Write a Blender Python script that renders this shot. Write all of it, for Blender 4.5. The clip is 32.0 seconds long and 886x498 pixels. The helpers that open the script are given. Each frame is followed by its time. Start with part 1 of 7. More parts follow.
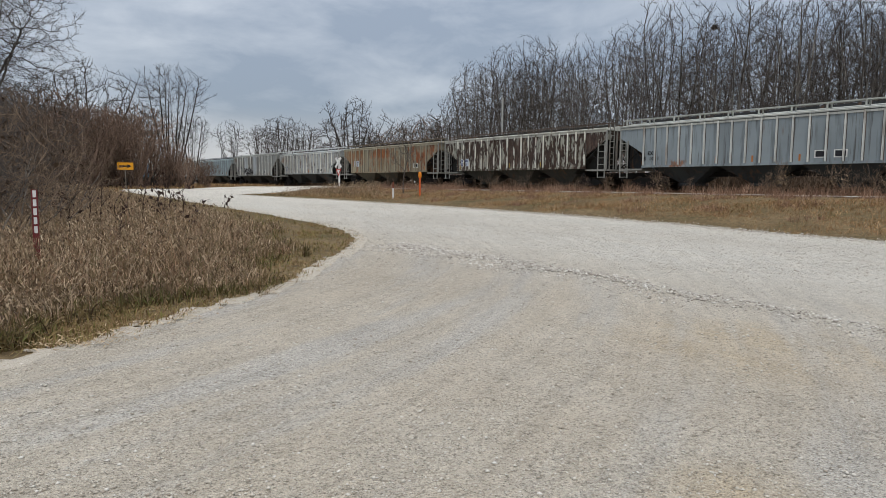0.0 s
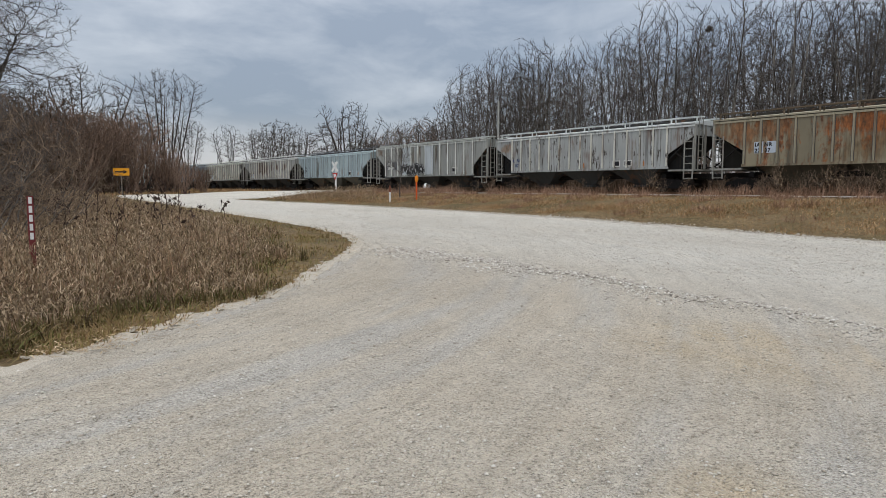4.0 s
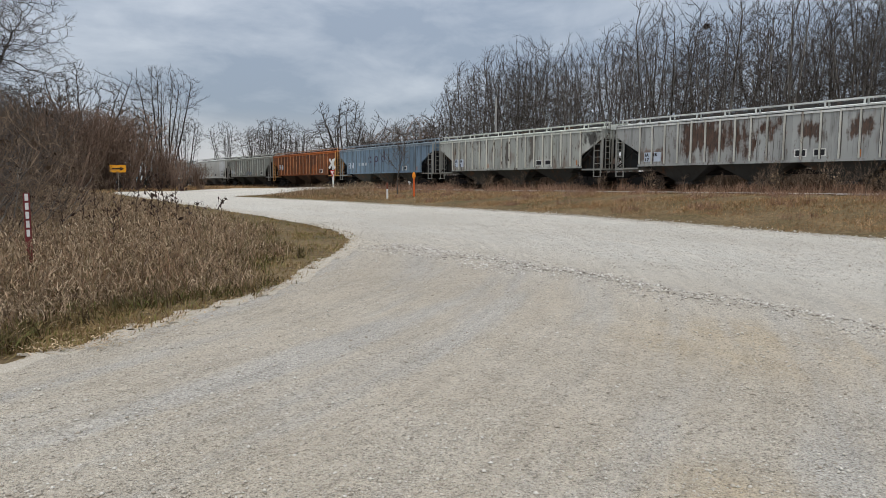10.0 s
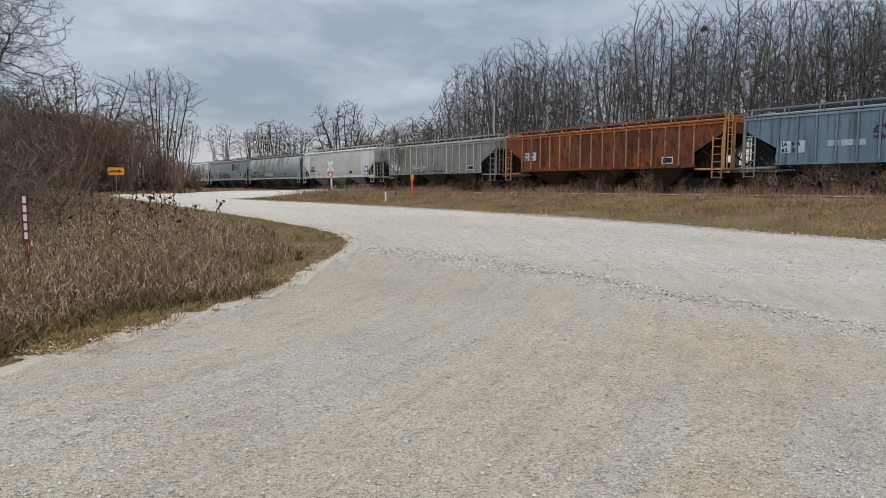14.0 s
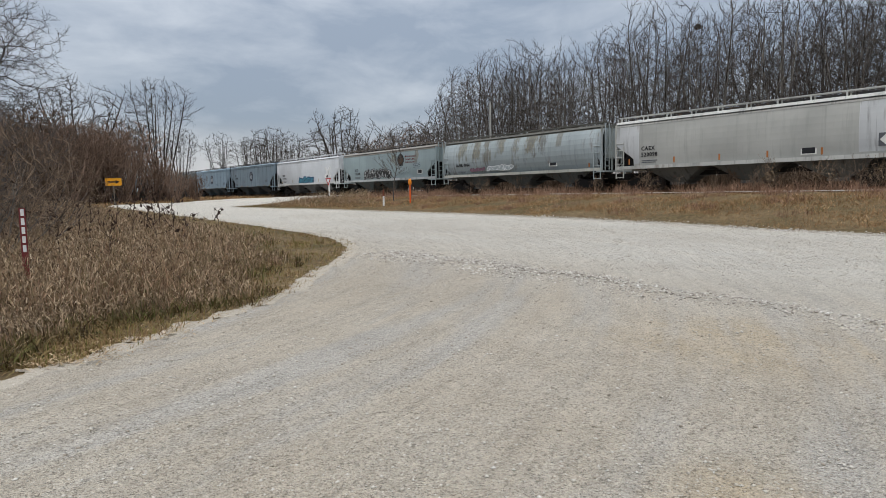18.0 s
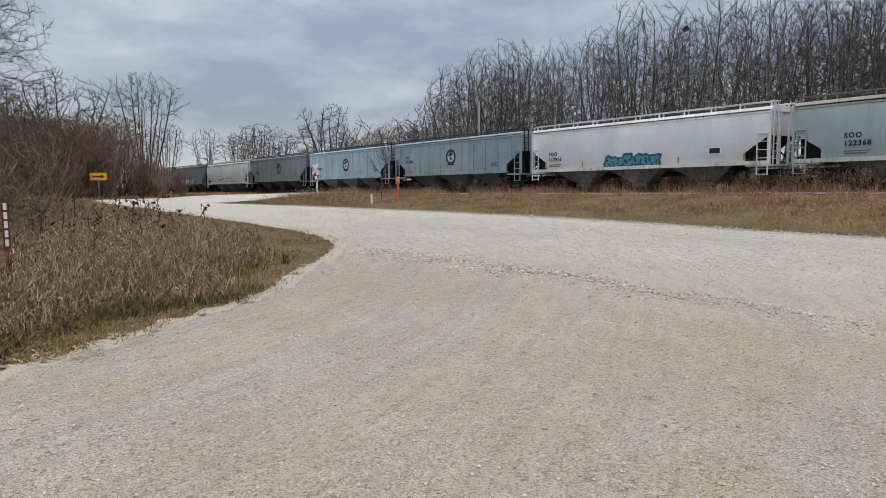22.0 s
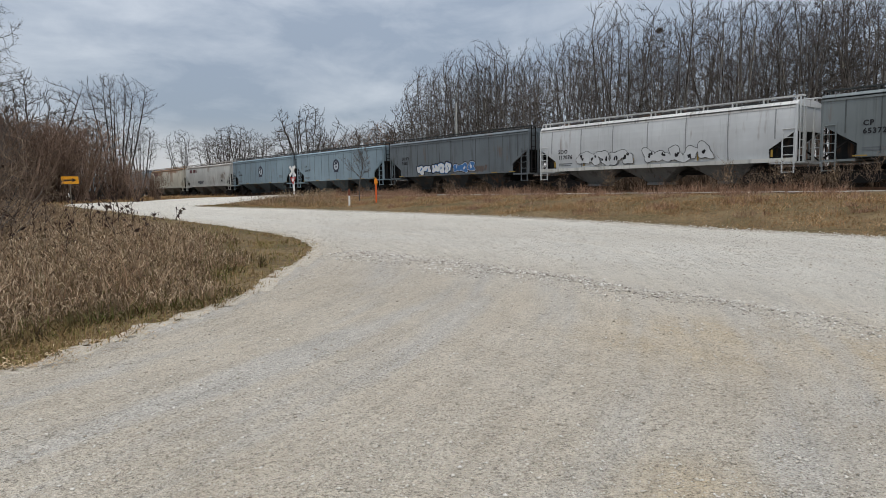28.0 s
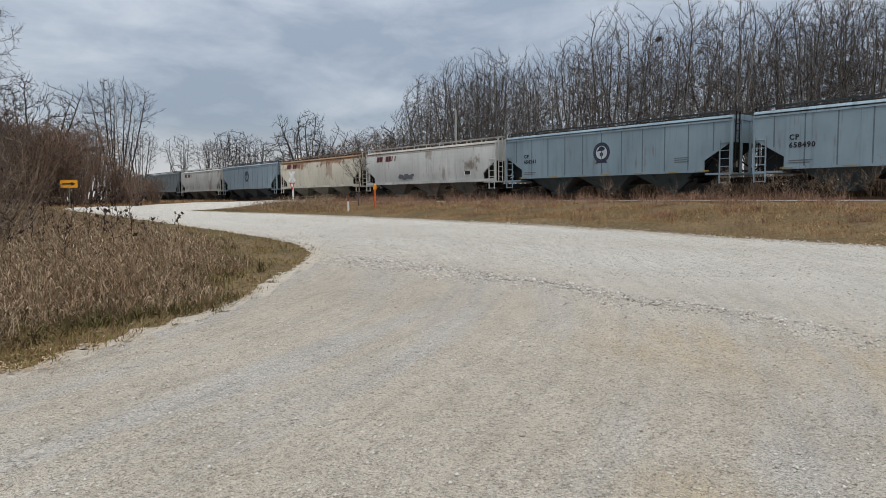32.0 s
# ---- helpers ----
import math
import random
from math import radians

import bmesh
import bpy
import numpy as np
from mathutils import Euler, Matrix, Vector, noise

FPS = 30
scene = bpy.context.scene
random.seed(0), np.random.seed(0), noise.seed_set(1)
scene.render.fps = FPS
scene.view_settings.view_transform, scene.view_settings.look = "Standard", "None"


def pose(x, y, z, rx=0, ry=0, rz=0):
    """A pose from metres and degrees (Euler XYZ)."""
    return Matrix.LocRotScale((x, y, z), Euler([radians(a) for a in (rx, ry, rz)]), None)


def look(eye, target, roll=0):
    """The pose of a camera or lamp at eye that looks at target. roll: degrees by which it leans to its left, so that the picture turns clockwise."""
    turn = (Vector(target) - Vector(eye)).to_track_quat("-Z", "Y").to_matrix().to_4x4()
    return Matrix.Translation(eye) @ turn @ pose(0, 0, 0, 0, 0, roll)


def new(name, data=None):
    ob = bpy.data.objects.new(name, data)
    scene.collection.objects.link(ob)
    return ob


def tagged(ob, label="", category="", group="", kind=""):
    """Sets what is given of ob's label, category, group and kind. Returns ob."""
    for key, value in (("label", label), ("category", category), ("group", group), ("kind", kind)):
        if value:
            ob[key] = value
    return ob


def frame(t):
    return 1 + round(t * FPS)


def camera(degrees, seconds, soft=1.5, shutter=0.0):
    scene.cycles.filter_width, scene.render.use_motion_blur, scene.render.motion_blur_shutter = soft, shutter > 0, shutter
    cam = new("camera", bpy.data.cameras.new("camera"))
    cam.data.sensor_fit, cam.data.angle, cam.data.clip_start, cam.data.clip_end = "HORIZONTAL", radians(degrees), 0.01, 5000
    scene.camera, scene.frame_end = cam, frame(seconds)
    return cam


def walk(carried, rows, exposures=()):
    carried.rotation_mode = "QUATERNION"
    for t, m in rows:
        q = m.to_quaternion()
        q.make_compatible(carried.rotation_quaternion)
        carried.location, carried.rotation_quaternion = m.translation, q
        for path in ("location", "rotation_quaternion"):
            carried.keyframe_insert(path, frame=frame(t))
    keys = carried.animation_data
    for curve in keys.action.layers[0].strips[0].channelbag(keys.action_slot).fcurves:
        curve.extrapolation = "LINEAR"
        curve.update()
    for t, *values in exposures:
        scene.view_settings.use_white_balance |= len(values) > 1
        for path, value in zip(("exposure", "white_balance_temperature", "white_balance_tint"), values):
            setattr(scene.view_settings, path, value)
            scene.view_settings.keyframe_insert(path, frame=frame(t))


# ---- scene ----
cam = camera(68.1, 32.0, soft=0.8)

EYE = (0.0, 0.0, 1.6)
# seconds, turn to the left of the track's direction, tilt up, lean: all in degrees
PATH = [
    (0, -35.949, -5.554, 0.551), (0.5, -35.970, -5.589, 0.372), (1, -36.000, -5.591, 0.143), (1.5, -36.002, -5.593, -0.023),
    (2, -36.048, -5.517, -0.140), (2.5, -36.069, -5.447, -0.184), (3, -36.106, -5.389, -0.143), (3.5, -36.146, -5.285, 0.014),
    (5.5, -36.245, -5.301, 0.212), (6, -36.257, -5.269, 0.235), (6.5, -36.292, -5.267, 0.322), (7, -36.299, -5.266, 0.321),
    (7.5, -36.320, -5.309, 0.181), (8, -36.342, -5.363, 0.117), (8.5, -36.376, -5.369, 0.044), (9, -36.399, -5.477, 0.025),
    (9.5, -36.393, -5.515, 0.104), (10, -36.423, -5.521, 0.143), (10.5, -36.442, -5.440, 0.223), (11, -36.421, -5.384, 0.259),
    (11.5, -36.444, -5.394, 0.230), (12, -36.496, -5.389, 0.185), (12.5, -36.502, -5.366, 0.136), (13, -36.519, -5.364, 0.127),
    (13.5, -36.554, -5.376, 0.112), (14, -36.568, -5.316, 0.115), (14.5, -36.567, -5.300, 0.155), (16.5, -36.617, -5.302, 0.131),
    (17, -36.635, -5.184, -0.280), (17.5, -36.619, -5.179, -0.750), (18, -36.643, -5.030, -1.180), (18.5, -36.691, -4.962, -1.352),
    (19, -36.802, -4.824, -1.330), (19.5, -36.932, -4.917, -1.203), (20, -37.050, -5.027, -0.717), (20.5, -37.224, -5.085, -0.404),
    (21, -37.387, -5.161, -0.405), (21.5, -37.564, -5.233, -0.452), (22, -37.723, -5.188, -0.557), (22.5, -37.870, -5.211, -0.779),
    (23, -38.030, -5.222, -1.031), (23.5, -38.194, -5.182, -1.183), (24, -38.371, -5.151, -1.172), (24.5, -38.532, -5.117, -1.198),
    (25, -38.718, -5.140, -1.249), (25.5, -38.886, -5.140, -1.222), (27.5, -39.523, -5.122, -0.951), (28, -39.605, -5.099, -0.966),
    (28.5, -39.657, -5.091, -0.953), (29, -39.722, -5.076, -0.930), (29.5, -39.775, -5.041, -0.899), (30, -39.753, -4.957, -0.838),
    (30.5, -39.735, -4.880, -0.816), (31, -39.719, -4.794, -0.796), (31.5, -39.752, -4.666, -0.608), (32, -39.735, -4.546, -0.547),
]

def aim(turn, tilt, lean):
    a, b = radians(turn), radians(tilt)
    way = Vector((-math.sin(a) * math.cos(b), math.cos(a) * math.cos(b), math.sin(b)))
    return look(EYE, Vector(EYE) + way * 10, lean)


walk(cam, [(t, aim(a, b, c)) for t, a, b, c in PATH])

# ---- daylight under broken cloud ----
scene.view_settings.exposure = 0.0
world = bpy.data.worlds.new("overcast_sky")
scene.world = world
world.use_nodes = True
wn, wl = world.node_tree.nodes, world.node_tree.links
bg = wn["Background"]
SUN_UP, SUN_TURN = 68.0, 222.0


def wnode(kind, **values):
    nd = wn.new(kind)
    for k, v in values.items():
        nd.inputs[k].default_value = v
    return nd


sky = wn.new("ShaderNodeTexSky")
sky.sky_type, sky.sun_disc = "NISHITA", False
sky.sun_elevation, sky.sun_rotation = radians(SUN_UP), radians(SUN_TURN)
coords = wn.new("ShaderNodeTexCoord")
stretch = wn.new("ShaderNodeMapping")
stretch.inputs["Scale"].default_value = (1.3, 1.3, 5.0)
stretch.inputs["Location"].default_value = (0.35, 0.2, 0.1)
wl.new(coords.outputs["Generated"], stretch.inputs["Vector"])
cloud = wnode("ShaderNodeTexNoise", Scale=1.6, Detail=8.0, Roughness=0.52, Distortion=0.25)
wl.new(stretch.outputs["Vector"], cloud.inputs["Vector"])
tone = wn.new("ShaderNodeValToRGB")
tone.color_ramp.elements[0].position, tone.color_ramp.elements[0].color = 0.36, (0.27, 0.318, 0.39, 1)
tone.color_ramp.elements[1].position, tone.color_ramp.elements[1].color = 0.66, (0.56, 0.596, 0.645, 1)
wisps = wnode("ShaderNodeTexNoise", Scale=6.5, Detail=6.0, Roughness=0.6, Distortion=0.4)
puffs = wn.new("ShaderNodeMapping")
puffs.inputs["Scale"].default_value = (1.3, 1.3, 2.8)
wl.new(coords.outputs["Generated"], puffs.inputs["Vector"])
wl.new(puffs.outputs["Vector"], wisps.inputs["Vector"])
torn = wn.new("ShaderNodeMath")
torn.operation = "MULTIPLY_ADD"
torn.inputs[1].default_value, torn.inputs[2].default_value = 0.34, -0.17
wl.new(wisps.outputs["Fac"], torn.inputs[0])
deck = wn.new("ShaderNodeMath")
wl.new(cloud.outputs["Fac"], deck.inputs[0])
wl.new(torn.outputs[0], deck.inputs[1])
wl.new(deck.outputs[0], tone.inputs["Fac"])
# the cloud deck is brightest overhead
part_z = wn.new("ShaderNodeSeparateXYZ")
wl.new(coords.outputs["Generated"], part_z.inputs["Vector"])
lift = wnode("ShaderNodeMapRange")
lift.inputs["From Min"].default_value, lift.inputs["From Max"].default_value = 0.0, 0.9
lift.inputs["To Min"].default_value, lift.inputs["To Max"].default_value = 1.0, 2.3
wl.new(part_z.outputs["Z"], lift.inputs["Value"])
gain = wn.new("ShaderNodeVectorMath")
gain.operation = "SCALE"
wl.new(tone.outputs["Color"], gain.inputs[0])
wl.new(lift.outputs["Result"], gain.inputs["Scale"])
thin = wn.new("ShaderNodeVectorMath")
thin.operation = "SCALE"
thin.inputs["Scale"].default_value = 0.10
wl.new(sky.outputs["Color"], thin.inputs[0])
both = wn.new("ShaderNodeMix")
both.data_type = "RGBA"
both.inputs["Factor"].default_value = 0.82
wl.new(thin.outputs["Vector"], both.inputs[6])
wl.new(gain.outputs["Vector"], both.inputs[7])
# thin cloud lets a pale light through low down
low = wnode("ShaderNodeMapRange")
low.inputs["From Min"].default_value, low.inputs["From Max"].default_value = 0.0, 0.11
low.inputs["To Min"].default_value, low.inputs["To Max"].default_value = 0.75, 0.0
wl.new(part_z.outputs["Z"], low.inputs["Value"])
pale = wn.new("ShaderNodeMix")
pale.data_type = "RGBA"
pale.inputs[7].default_value = (0.68, 0.665, 0.655, 1)
wl.new(low.outputs["Result"], pale.inputs["Factor"])
wl.new(both.outputs[2], pale.inputs[6])
wl.new(pale.outputs[2], bg.inputs["Color"])
bg.inputs["Strength"].default_value = 1.0

sun = new("sun", bpy.data.lights.new("sun", "SUN"))
sun.data.energy, sun.data.angle, sun.data.color = 1.75, radians(20), (1.0, 0.93, 0.83)
sun.matrix_world = look((-16, -18, 60), (0, 0, 0))

# ---- materials ----


def lin(r, g, b):
    return tuple(((c / 255 + 0.055) / 1.055) ** 2.4 if c > 10 else c / 3295 for c in (r, g, b))


class Nodes:
    """A material's node tree, with short calls for the nodes that are used most."""

    def __init__(self, name, rough=0.8, metal=0.0, spec=0.4):
        self.mat = bpy.data.materials.new(name)
        self.mat.use_nodes = True
        self.n, self.l = self.mat.node_tree.nodes, self.mat.node_tree.links
        self.b = self.n["Principled BSDF"]
        self.b.inputs["Roughness"].default_value = rough
        self.b.inputs["Metallic"].default_value = metal
        self.b.inputs["Specular IOR Level"].default_value = spec
        self.tc = self.n.new("ShaderNodeTexCoord")
        self.shift = None

    def at(self, space="Object", scale=(1, 1, 1), loc=(0, 0, 0)):
        m = self.n.new("ShaderNodeMapping")
        m.inputs["Scale"].default_value, m.inputs["Location"].default_value = scale, loc
        if self.shift is None:
            self.l.new(self.tc.outputs[space], m.inputs["Vector"])
            return m.outputs["Vector"]
        # every object takes its own stretch of the pattern
        add = self.n.new("ShaderNodeVectorMath")
        add.operation = "ADD"
        self.l.new(self.tc.outputs[space], add.inputs[0])
        self.l.new(self.shift, add.inputs[1])
        self.l.new(add.outputs["Vector"], m.inputs["Vector"])
        return m.outputs["Vector"]

    def vary(self):
        c = self.n.new("ShaderNodeCombineXYZ")
        for k, w in (("X", 37.0), ("Y", 91.0)):
            self.l.new(self.mul(self.one(), w), c.inputs[k])
        self.shift = c.outputs["Vector"]

    def noise(self, vec, scale, detail=5.0, rough=0.55, out="Fac"):
        t = self.n.new("ShaderNodeTexNoise")
        t.inputs["Scale"].default_value, t.inputs["Detail"].default_value, t.inputs["Roughness"].default_value = scale, detail, rough
        self.l.new(vec, t.inputs["Vector"])
        return t.outputs[out]

    def voronoi(self, vec, scale, out="Color", feature="F1"):
        t = self.n.new("ShaderNodeTexVoronoi")
        t.feature = feature
        t.inputs["Scale"].default_value = scale
        self.l.new(vec, t.inputs["Vector"])
        return t.outputs[out]

    def ramp(self, fac, *stops):
        r = self.n.new("ShaderNodeValToRGB")
        e = r.color_ramp.elements
        while len(e) < len(stops):
            e.new(0.5)
        for el, (p, c) in zip(e, stops):
            el.position = p
            el.color = (*c, 1) if isinstance(c, tuple) else (c, c, c, 1)
        self.l.new(fac, r.inputs["Fac"])
        return r.outputs["Color"]

    def mix(self, fac, a, b, mode="MIX"):
        m = self.n.new("ShaderNodeMix")
        m.data_type, m.blend_type = "RGBA", mode
        for sock, v in ((m.inputs[0], fac), (m.inputs[6], a), (m.inputs[7], b)):
            if isinstance(v, (int, float)):
                sock.default_value = v
            elif isinstance(v, tuple):
                sock.default_value = (*v, 1)
            else:
                self.l.new(v, sock)
        return m.outputs[2]

    def mul(self, a, b, op="MULTIPLY"):
        m = self.n.new("ShaderNodeMath")
        m.operation = op
        for sock, v in ((m.inputs[0], a), (m.inputs[1], b)):
            if isinstance(v, (int, float)):
                sock.default_value = v
            else:
                self.l.new(v, sock)
        return m.outputs[0]

    def island(self):
        return self.n.new("ShaderNodeNewGeometry").outputs["Random Per Island"]

    def one(self):
        return self.n.new("ShaderNodeObjectInfo").outputs["Random"]

    def color(self, c):
        self.l.new(c, self.b.inputs["Base Color"])

    def rough(self, c):
        self.l.new(c, self.b.inputs["Roughness"])

    def bump(self, h, strength=0.3, dist=0.02):
        b = self.n.new("ShaderNodeBump")
        b.inputs["Strength"].default_value, b.inputs["Distance"].default_value = strength, dist
        self.l.new(h, b.inputs["Height"])
        self.l.new(b.outputs["Normal"], self.b.inputs["Normal"])


def plain(name, rgb, rough=0.7, metal=0.0, var=0.25, scale=6.0):
    """A surface of one colour with dirt at two scales."""
    m = Nodes(name, rough, metal)
    v = m.at()
    a, b = m.noise(v, scale), m.noise(v, scale * 9, 3)
    c = lin(*rgb)
    dark = tuple(x * (1 - var) for x in c)
    light = tuple(min(1, x * (1 + var * 0.6)) for x in c)
    col = m.mix(m.ramp(a, (0.3, 0.0), (0.7, 1.0)), dark, light)
    m.color(m.mix(0.25, col, m.ramp(b, (0.3, dark), (0.7, light))))
    m.bump(b, 0.15, 0.004)
    return m.mat


def gravel_material():
    m = Nodes("crushed_limestone", 0.95, 0, 0.15)
    v = m.at()
    big, mid = m.noise(v, 0.16, 4), m.noise(v, 1.1, 5)
    col = m.ramp(m.voronoi(v, 85), (0.0, lin(122, 112, 101)), (0.3, lin(186, 176, 161)), (0.75, lin(215, 205, 187)), (1.0, lin(246, 243, 236)))
    fines = m.ramp(m.noise(v, 150, 5, 0.75), (0.36, lin(132, 123, 108)), (0.5, lin(204, 191, 172)), (0.66, lin(245, 237, 221)))
    col = m.mix(m.ramp(mid, (0.35, 0.35), (0.65, 0.75)), col, fines)
    # the through road carries fresher, whiter stone than the apron
    fresh = m.n.new("ShaderNodeSeparateXYZ")
    m.l.new(m.at(), fresh.inputs["Vector"])
    edge = m.mul(fresh.outputs["X"], m.mul(mid, 3.0), "ADD")
    col = m.mix(m.ramp(m.mul(edge, 0.05), (0.40, 0.0), (0.68, 0.6)), col, lin(232, 230, 222))
    # clay tracked onto the apron
    for cx, cy, r in ((6.2, 3.3, 1.9), (6.6, 1.6, 1.5), (4.6, 0.6, 1.2), (3.1, 1.5, 0.8)):
        ball = m.n.new("ShaderNodeTexGradient")
        ball.gradient_type = "SPHERICAL"
        m.l.new(m.at("Object", (1 / r, 1 / r, 0), (-cx / r, -cy / r, 0)), ball.inputs["Vector"])
        stain = m.ramp(m.mul(ball.outputs["Fac"], m.mul(m.noise(v, 3.2, 7, 0.7), 1.4), "MULTIPLY"), (0.1, 0.0), (0.5, 0.5))
        col = m.mix(stain, col, lin(204, 182, 146))
    worn = m.ramp(m.noise(m.at("Object", (1.0, 0.12, 1), (0.3, 0.0, 0)), 1.3, 4), (0.42, 0.0), (0.7, 0.45))
    col = m.mix(worn, col, lin(217, 208, 194))
    # wheel lanes sweep round the inside of the bend
    away = m.n.new("ShaderNodeVectorMath")
    away.operation = "SUBTRACT"
    away.inputs[1].default_value = (-6.5, 23.0, 0.0)
    m.l.new(m.at(), away.inputs[0])
    reach = m.n.new("ShaderNodeVectorMath")
    reach.operation = "LENGTH"
    m.l.new(away.outputs["Vector"], reach.inputs[0])
    axes = m.n.new("ShaderNodeSeparateXYZ")
    m.l.new(away.outputs["Vector"], axes.inputs["Vector"])
    polar = m.n.new("ShaderNodeCombineXYZ")
    m.l.new(reach.outputs["Value"], polar.inputs["X"])
    m.l.new(m.mul(m.mul(axes.outputs["Y"], axes.outputs["X"], "ARCTAN2"), 2.2), polar.inputs["Y"])
    lanes = m.noise(polar.outputs["Vector"], 1.15, 4, 0.6)
    combed = m.noise(polar.outputs["Vector"], 5.5, 4, 0.65)
    on_apron = m.ramp(m.mul(edge, 0.05), (0.42, 1.0), (0.6, 0.25))
    loose = m.mul(m.ramp(lanes, (0.50, 0.0), (0.62, 0.62)), on_apron)
    col = m.mix(loose, col, m.ramp(m.noise(v, 70, 5, 0.75), (0.38, lin(142, 137, 130)), (0.5, lin(198, 194, 187)), (0.64, lin(240, 238, 233))))
    packed = m.mul(m.ramp(lanes, (0.36, 0.5), (0.47, 0.0)), on_apron)
    col = m.mix(packed, col, lin(206, 193, 174))
    col = m.mix(1.0, col, m.ramp(combed, (0.36, 0.9), (0.5, 1.0), (0.64, 1.05)), "MULTIPLY")
    pits = m.ramp(m.noise(v, 48, 5, 0.75), (0.38, 0.42), (0.48, 1.0), (0.62, 1.04))
    col = m.mix(1.0, col, pits, "MULTIPLY")
    clods = m.ramp(m.noise(v, 13, 5, 0.7), (0.36, 0.88), (0.5, 1.0), (0.66, 1.08))
    col = m.mix(1.0, col, clods, "MULTIPLY")
    col = m.mix(m.ramp(big, (0.3, 0.2), (0.6, 0.0)), col, lin(140, 130, 116))
    m.color(col)
    h = m.mul(m.voronoi(v, 75, "Distance"), m.noise(v, 40, 5), "ADD")
    m.bump(h, 1.0, 0.02)
    return m.mat


def fines_material():
    """Sand and chips with straw-coloured dirt between them."""
    m = Nodes("cream_road_fines", 0.95, 0, 0.15)
    v = m.at()
    col = m.ramp(m.noise(v, 120, 5, 0.75), (0.36, lin(126, 116, 101)), (0.5, lin(188, 179, 165)), (0.66, lin(218, 211, 198)))
    col = m.mix(m.ramp(m.noise(v, 9, 6, 0.7), (0.42, 0.0), (0.62, 0.6)), col, lin(176, 168, 154))
    col = m.mix(m.ramp(m.noise(v, 26, 5, 0.75), (0.56, 0.0), (0.66, 0.5)), col, lin(120, 98, 72))
    m.color(col)
    m.bump(m.noise(v, 60, 5), 0.8, 0.015)
    return m.mat


def soil_material():
    m = Nodes("dry_turf", 1.0, 0, 0.1)
    v = m.at()
    a, b = m.noise(v, 0.5, 6), m.noise(v, 7, 6)
    col = m.ramp(a, (0.3, lin(96, 88, 60)), (0.5, lin(116, 100, 74)), (0.7, lin(132, 114, 86)))
    col = m.mix(m.ramp(b, (0.35, 0.6), (0.6, 0.0)), col, lin(58, 46, 34))
    m.color(col)
    m.bump(b, 0.8, 0.06)
    return m.mat


def ballast_material():
    m = Nodes("grey_ballast", 0.95, 0, 0.2)
    v = m.at()
    col = m.ramp(m.voronoi(v, 22), (0.0, lin(120, 115, 108)), (1.0, lin(196, 190, 182)))
    m.color(m.mix(m.ramp(m.noise(v, 0.8), (0.35, 0.0), (0.7, 0.5)), col, lin(120, 100, 80)))
    m.bump(m.voronoi(v, 24, "Distance"), 0.8, 0.04)
    return m.mat


def blade_material(name, *tones):
    """Dead and living stems: every blade has a tone of its own."""
    m = Nodes(name, 0.85, 0, 0.15)
    stops = [(i / (len(tones) - 1), lin(*c)) for i, c in enumerate(tones)]
    patch = m.noise(m.at(), 0.7, 3)
    fac = m.mul(m.mul(m.island(), 0.62), m.mul(patch, 0.55), "ADD")
    m.color(m.ramp(m.mul(fac, 0.06, "SUBTRACT"), *stops))
    return m.mat


def bark_material(name, a, b):
    m = Nodes(name, 0.95, 0, 0.1)
    v = m.at("Object", (1, 1, 0.25))
    col = m.ramp(m.noise(v, 5, 5), (0.35, lin(*a)), (0.65, lin(*b)))
    tint = m.ramp(m.one(), (0.0, 0.75), (1.0, 1.2))
    m.color(m.mix(1.0, col, tint, "MULTIPLY"))
    m.bump(m.noise(v, 14, 4), 0.5, 0.03)
    return m.mat


MAT_GRAVEL, MAT_SOIL, MAT_BALLAST = gravel_material(), soil_material(), ballast_material()
MAT_STONE = blade_material("limestone_chip", (120, 110, 98), (168, 158, 144), (196, 188, 174), (214, 208, 198), (232, 228, 222))
MAT_WINDROW = blade_material("pale_windrow_stone", (98, 92, 84), (152, 144, 134), (194, 187, 177), (222, 217, 209), (242, 240, 235))
MAT_STRAW = blade_material("fallen_straw", (104, 82, 60), (140, 116, 86), (176, 150, 114), (206, 184, 150), (228, 212, 182))
MAT_FINES = fines_material()
MAT_WEED = blade_material("dead_weeds", (62, 51, 41), (118, 94, 75), (154, 124, 100), (104, 97, 64), (172, 144, 118), (202, 180, 152), (232, 221, 199))
MAT_UNDER = blade_material("green_undergrowth", (66, 70, 38), (94, 94, 52), (80, 64, 48), (124, 108, 72), (108, 86, 66))
MAT_LEAF = blade_material("curled_dead_leaves", (56, 46, 38), (98, 81, 65), (126, 107, 86), (158, 138, 112), (214, 198, 172))
MAT_TURF = blade_material("short_turf", (86, 94, 46), (114, 114, 62), (154, 130, 90), (124, 98, 70), (174, 150, 114))
MAT_VERGE = blade_material("russet_verge_grass", (86, 64, 48), (144, 109, 80), (176, 141, 105), (126, 110, 72), (194, 160, 122), (224, 200, 164))
MAT_RUSSET = blade_material("russet_tufts", (84, 62, 52), (118, 90, 74), (146, 114, 94), (164, 134, 112), (198, 172, 148))
MAT_BRUSH = blade_material("dark_dead_brush", (46, 38, 33), (68, 56, 47), (88, 74, 62), (120, 102, 84))
MAT_THICKET = blade_material("wood_thicket_stems", (70, 62, 57), (98, 88, 81), (124, 112, 103), (146, 134, 123))
MAT_TWIG = bark_material("grey_brown_twigs", (70, 65, 62), (104, 98, 93))
MAT_GREYBARK = bark_material("grey_wood_bark", (66, 61, 57), (134, 127, 119))
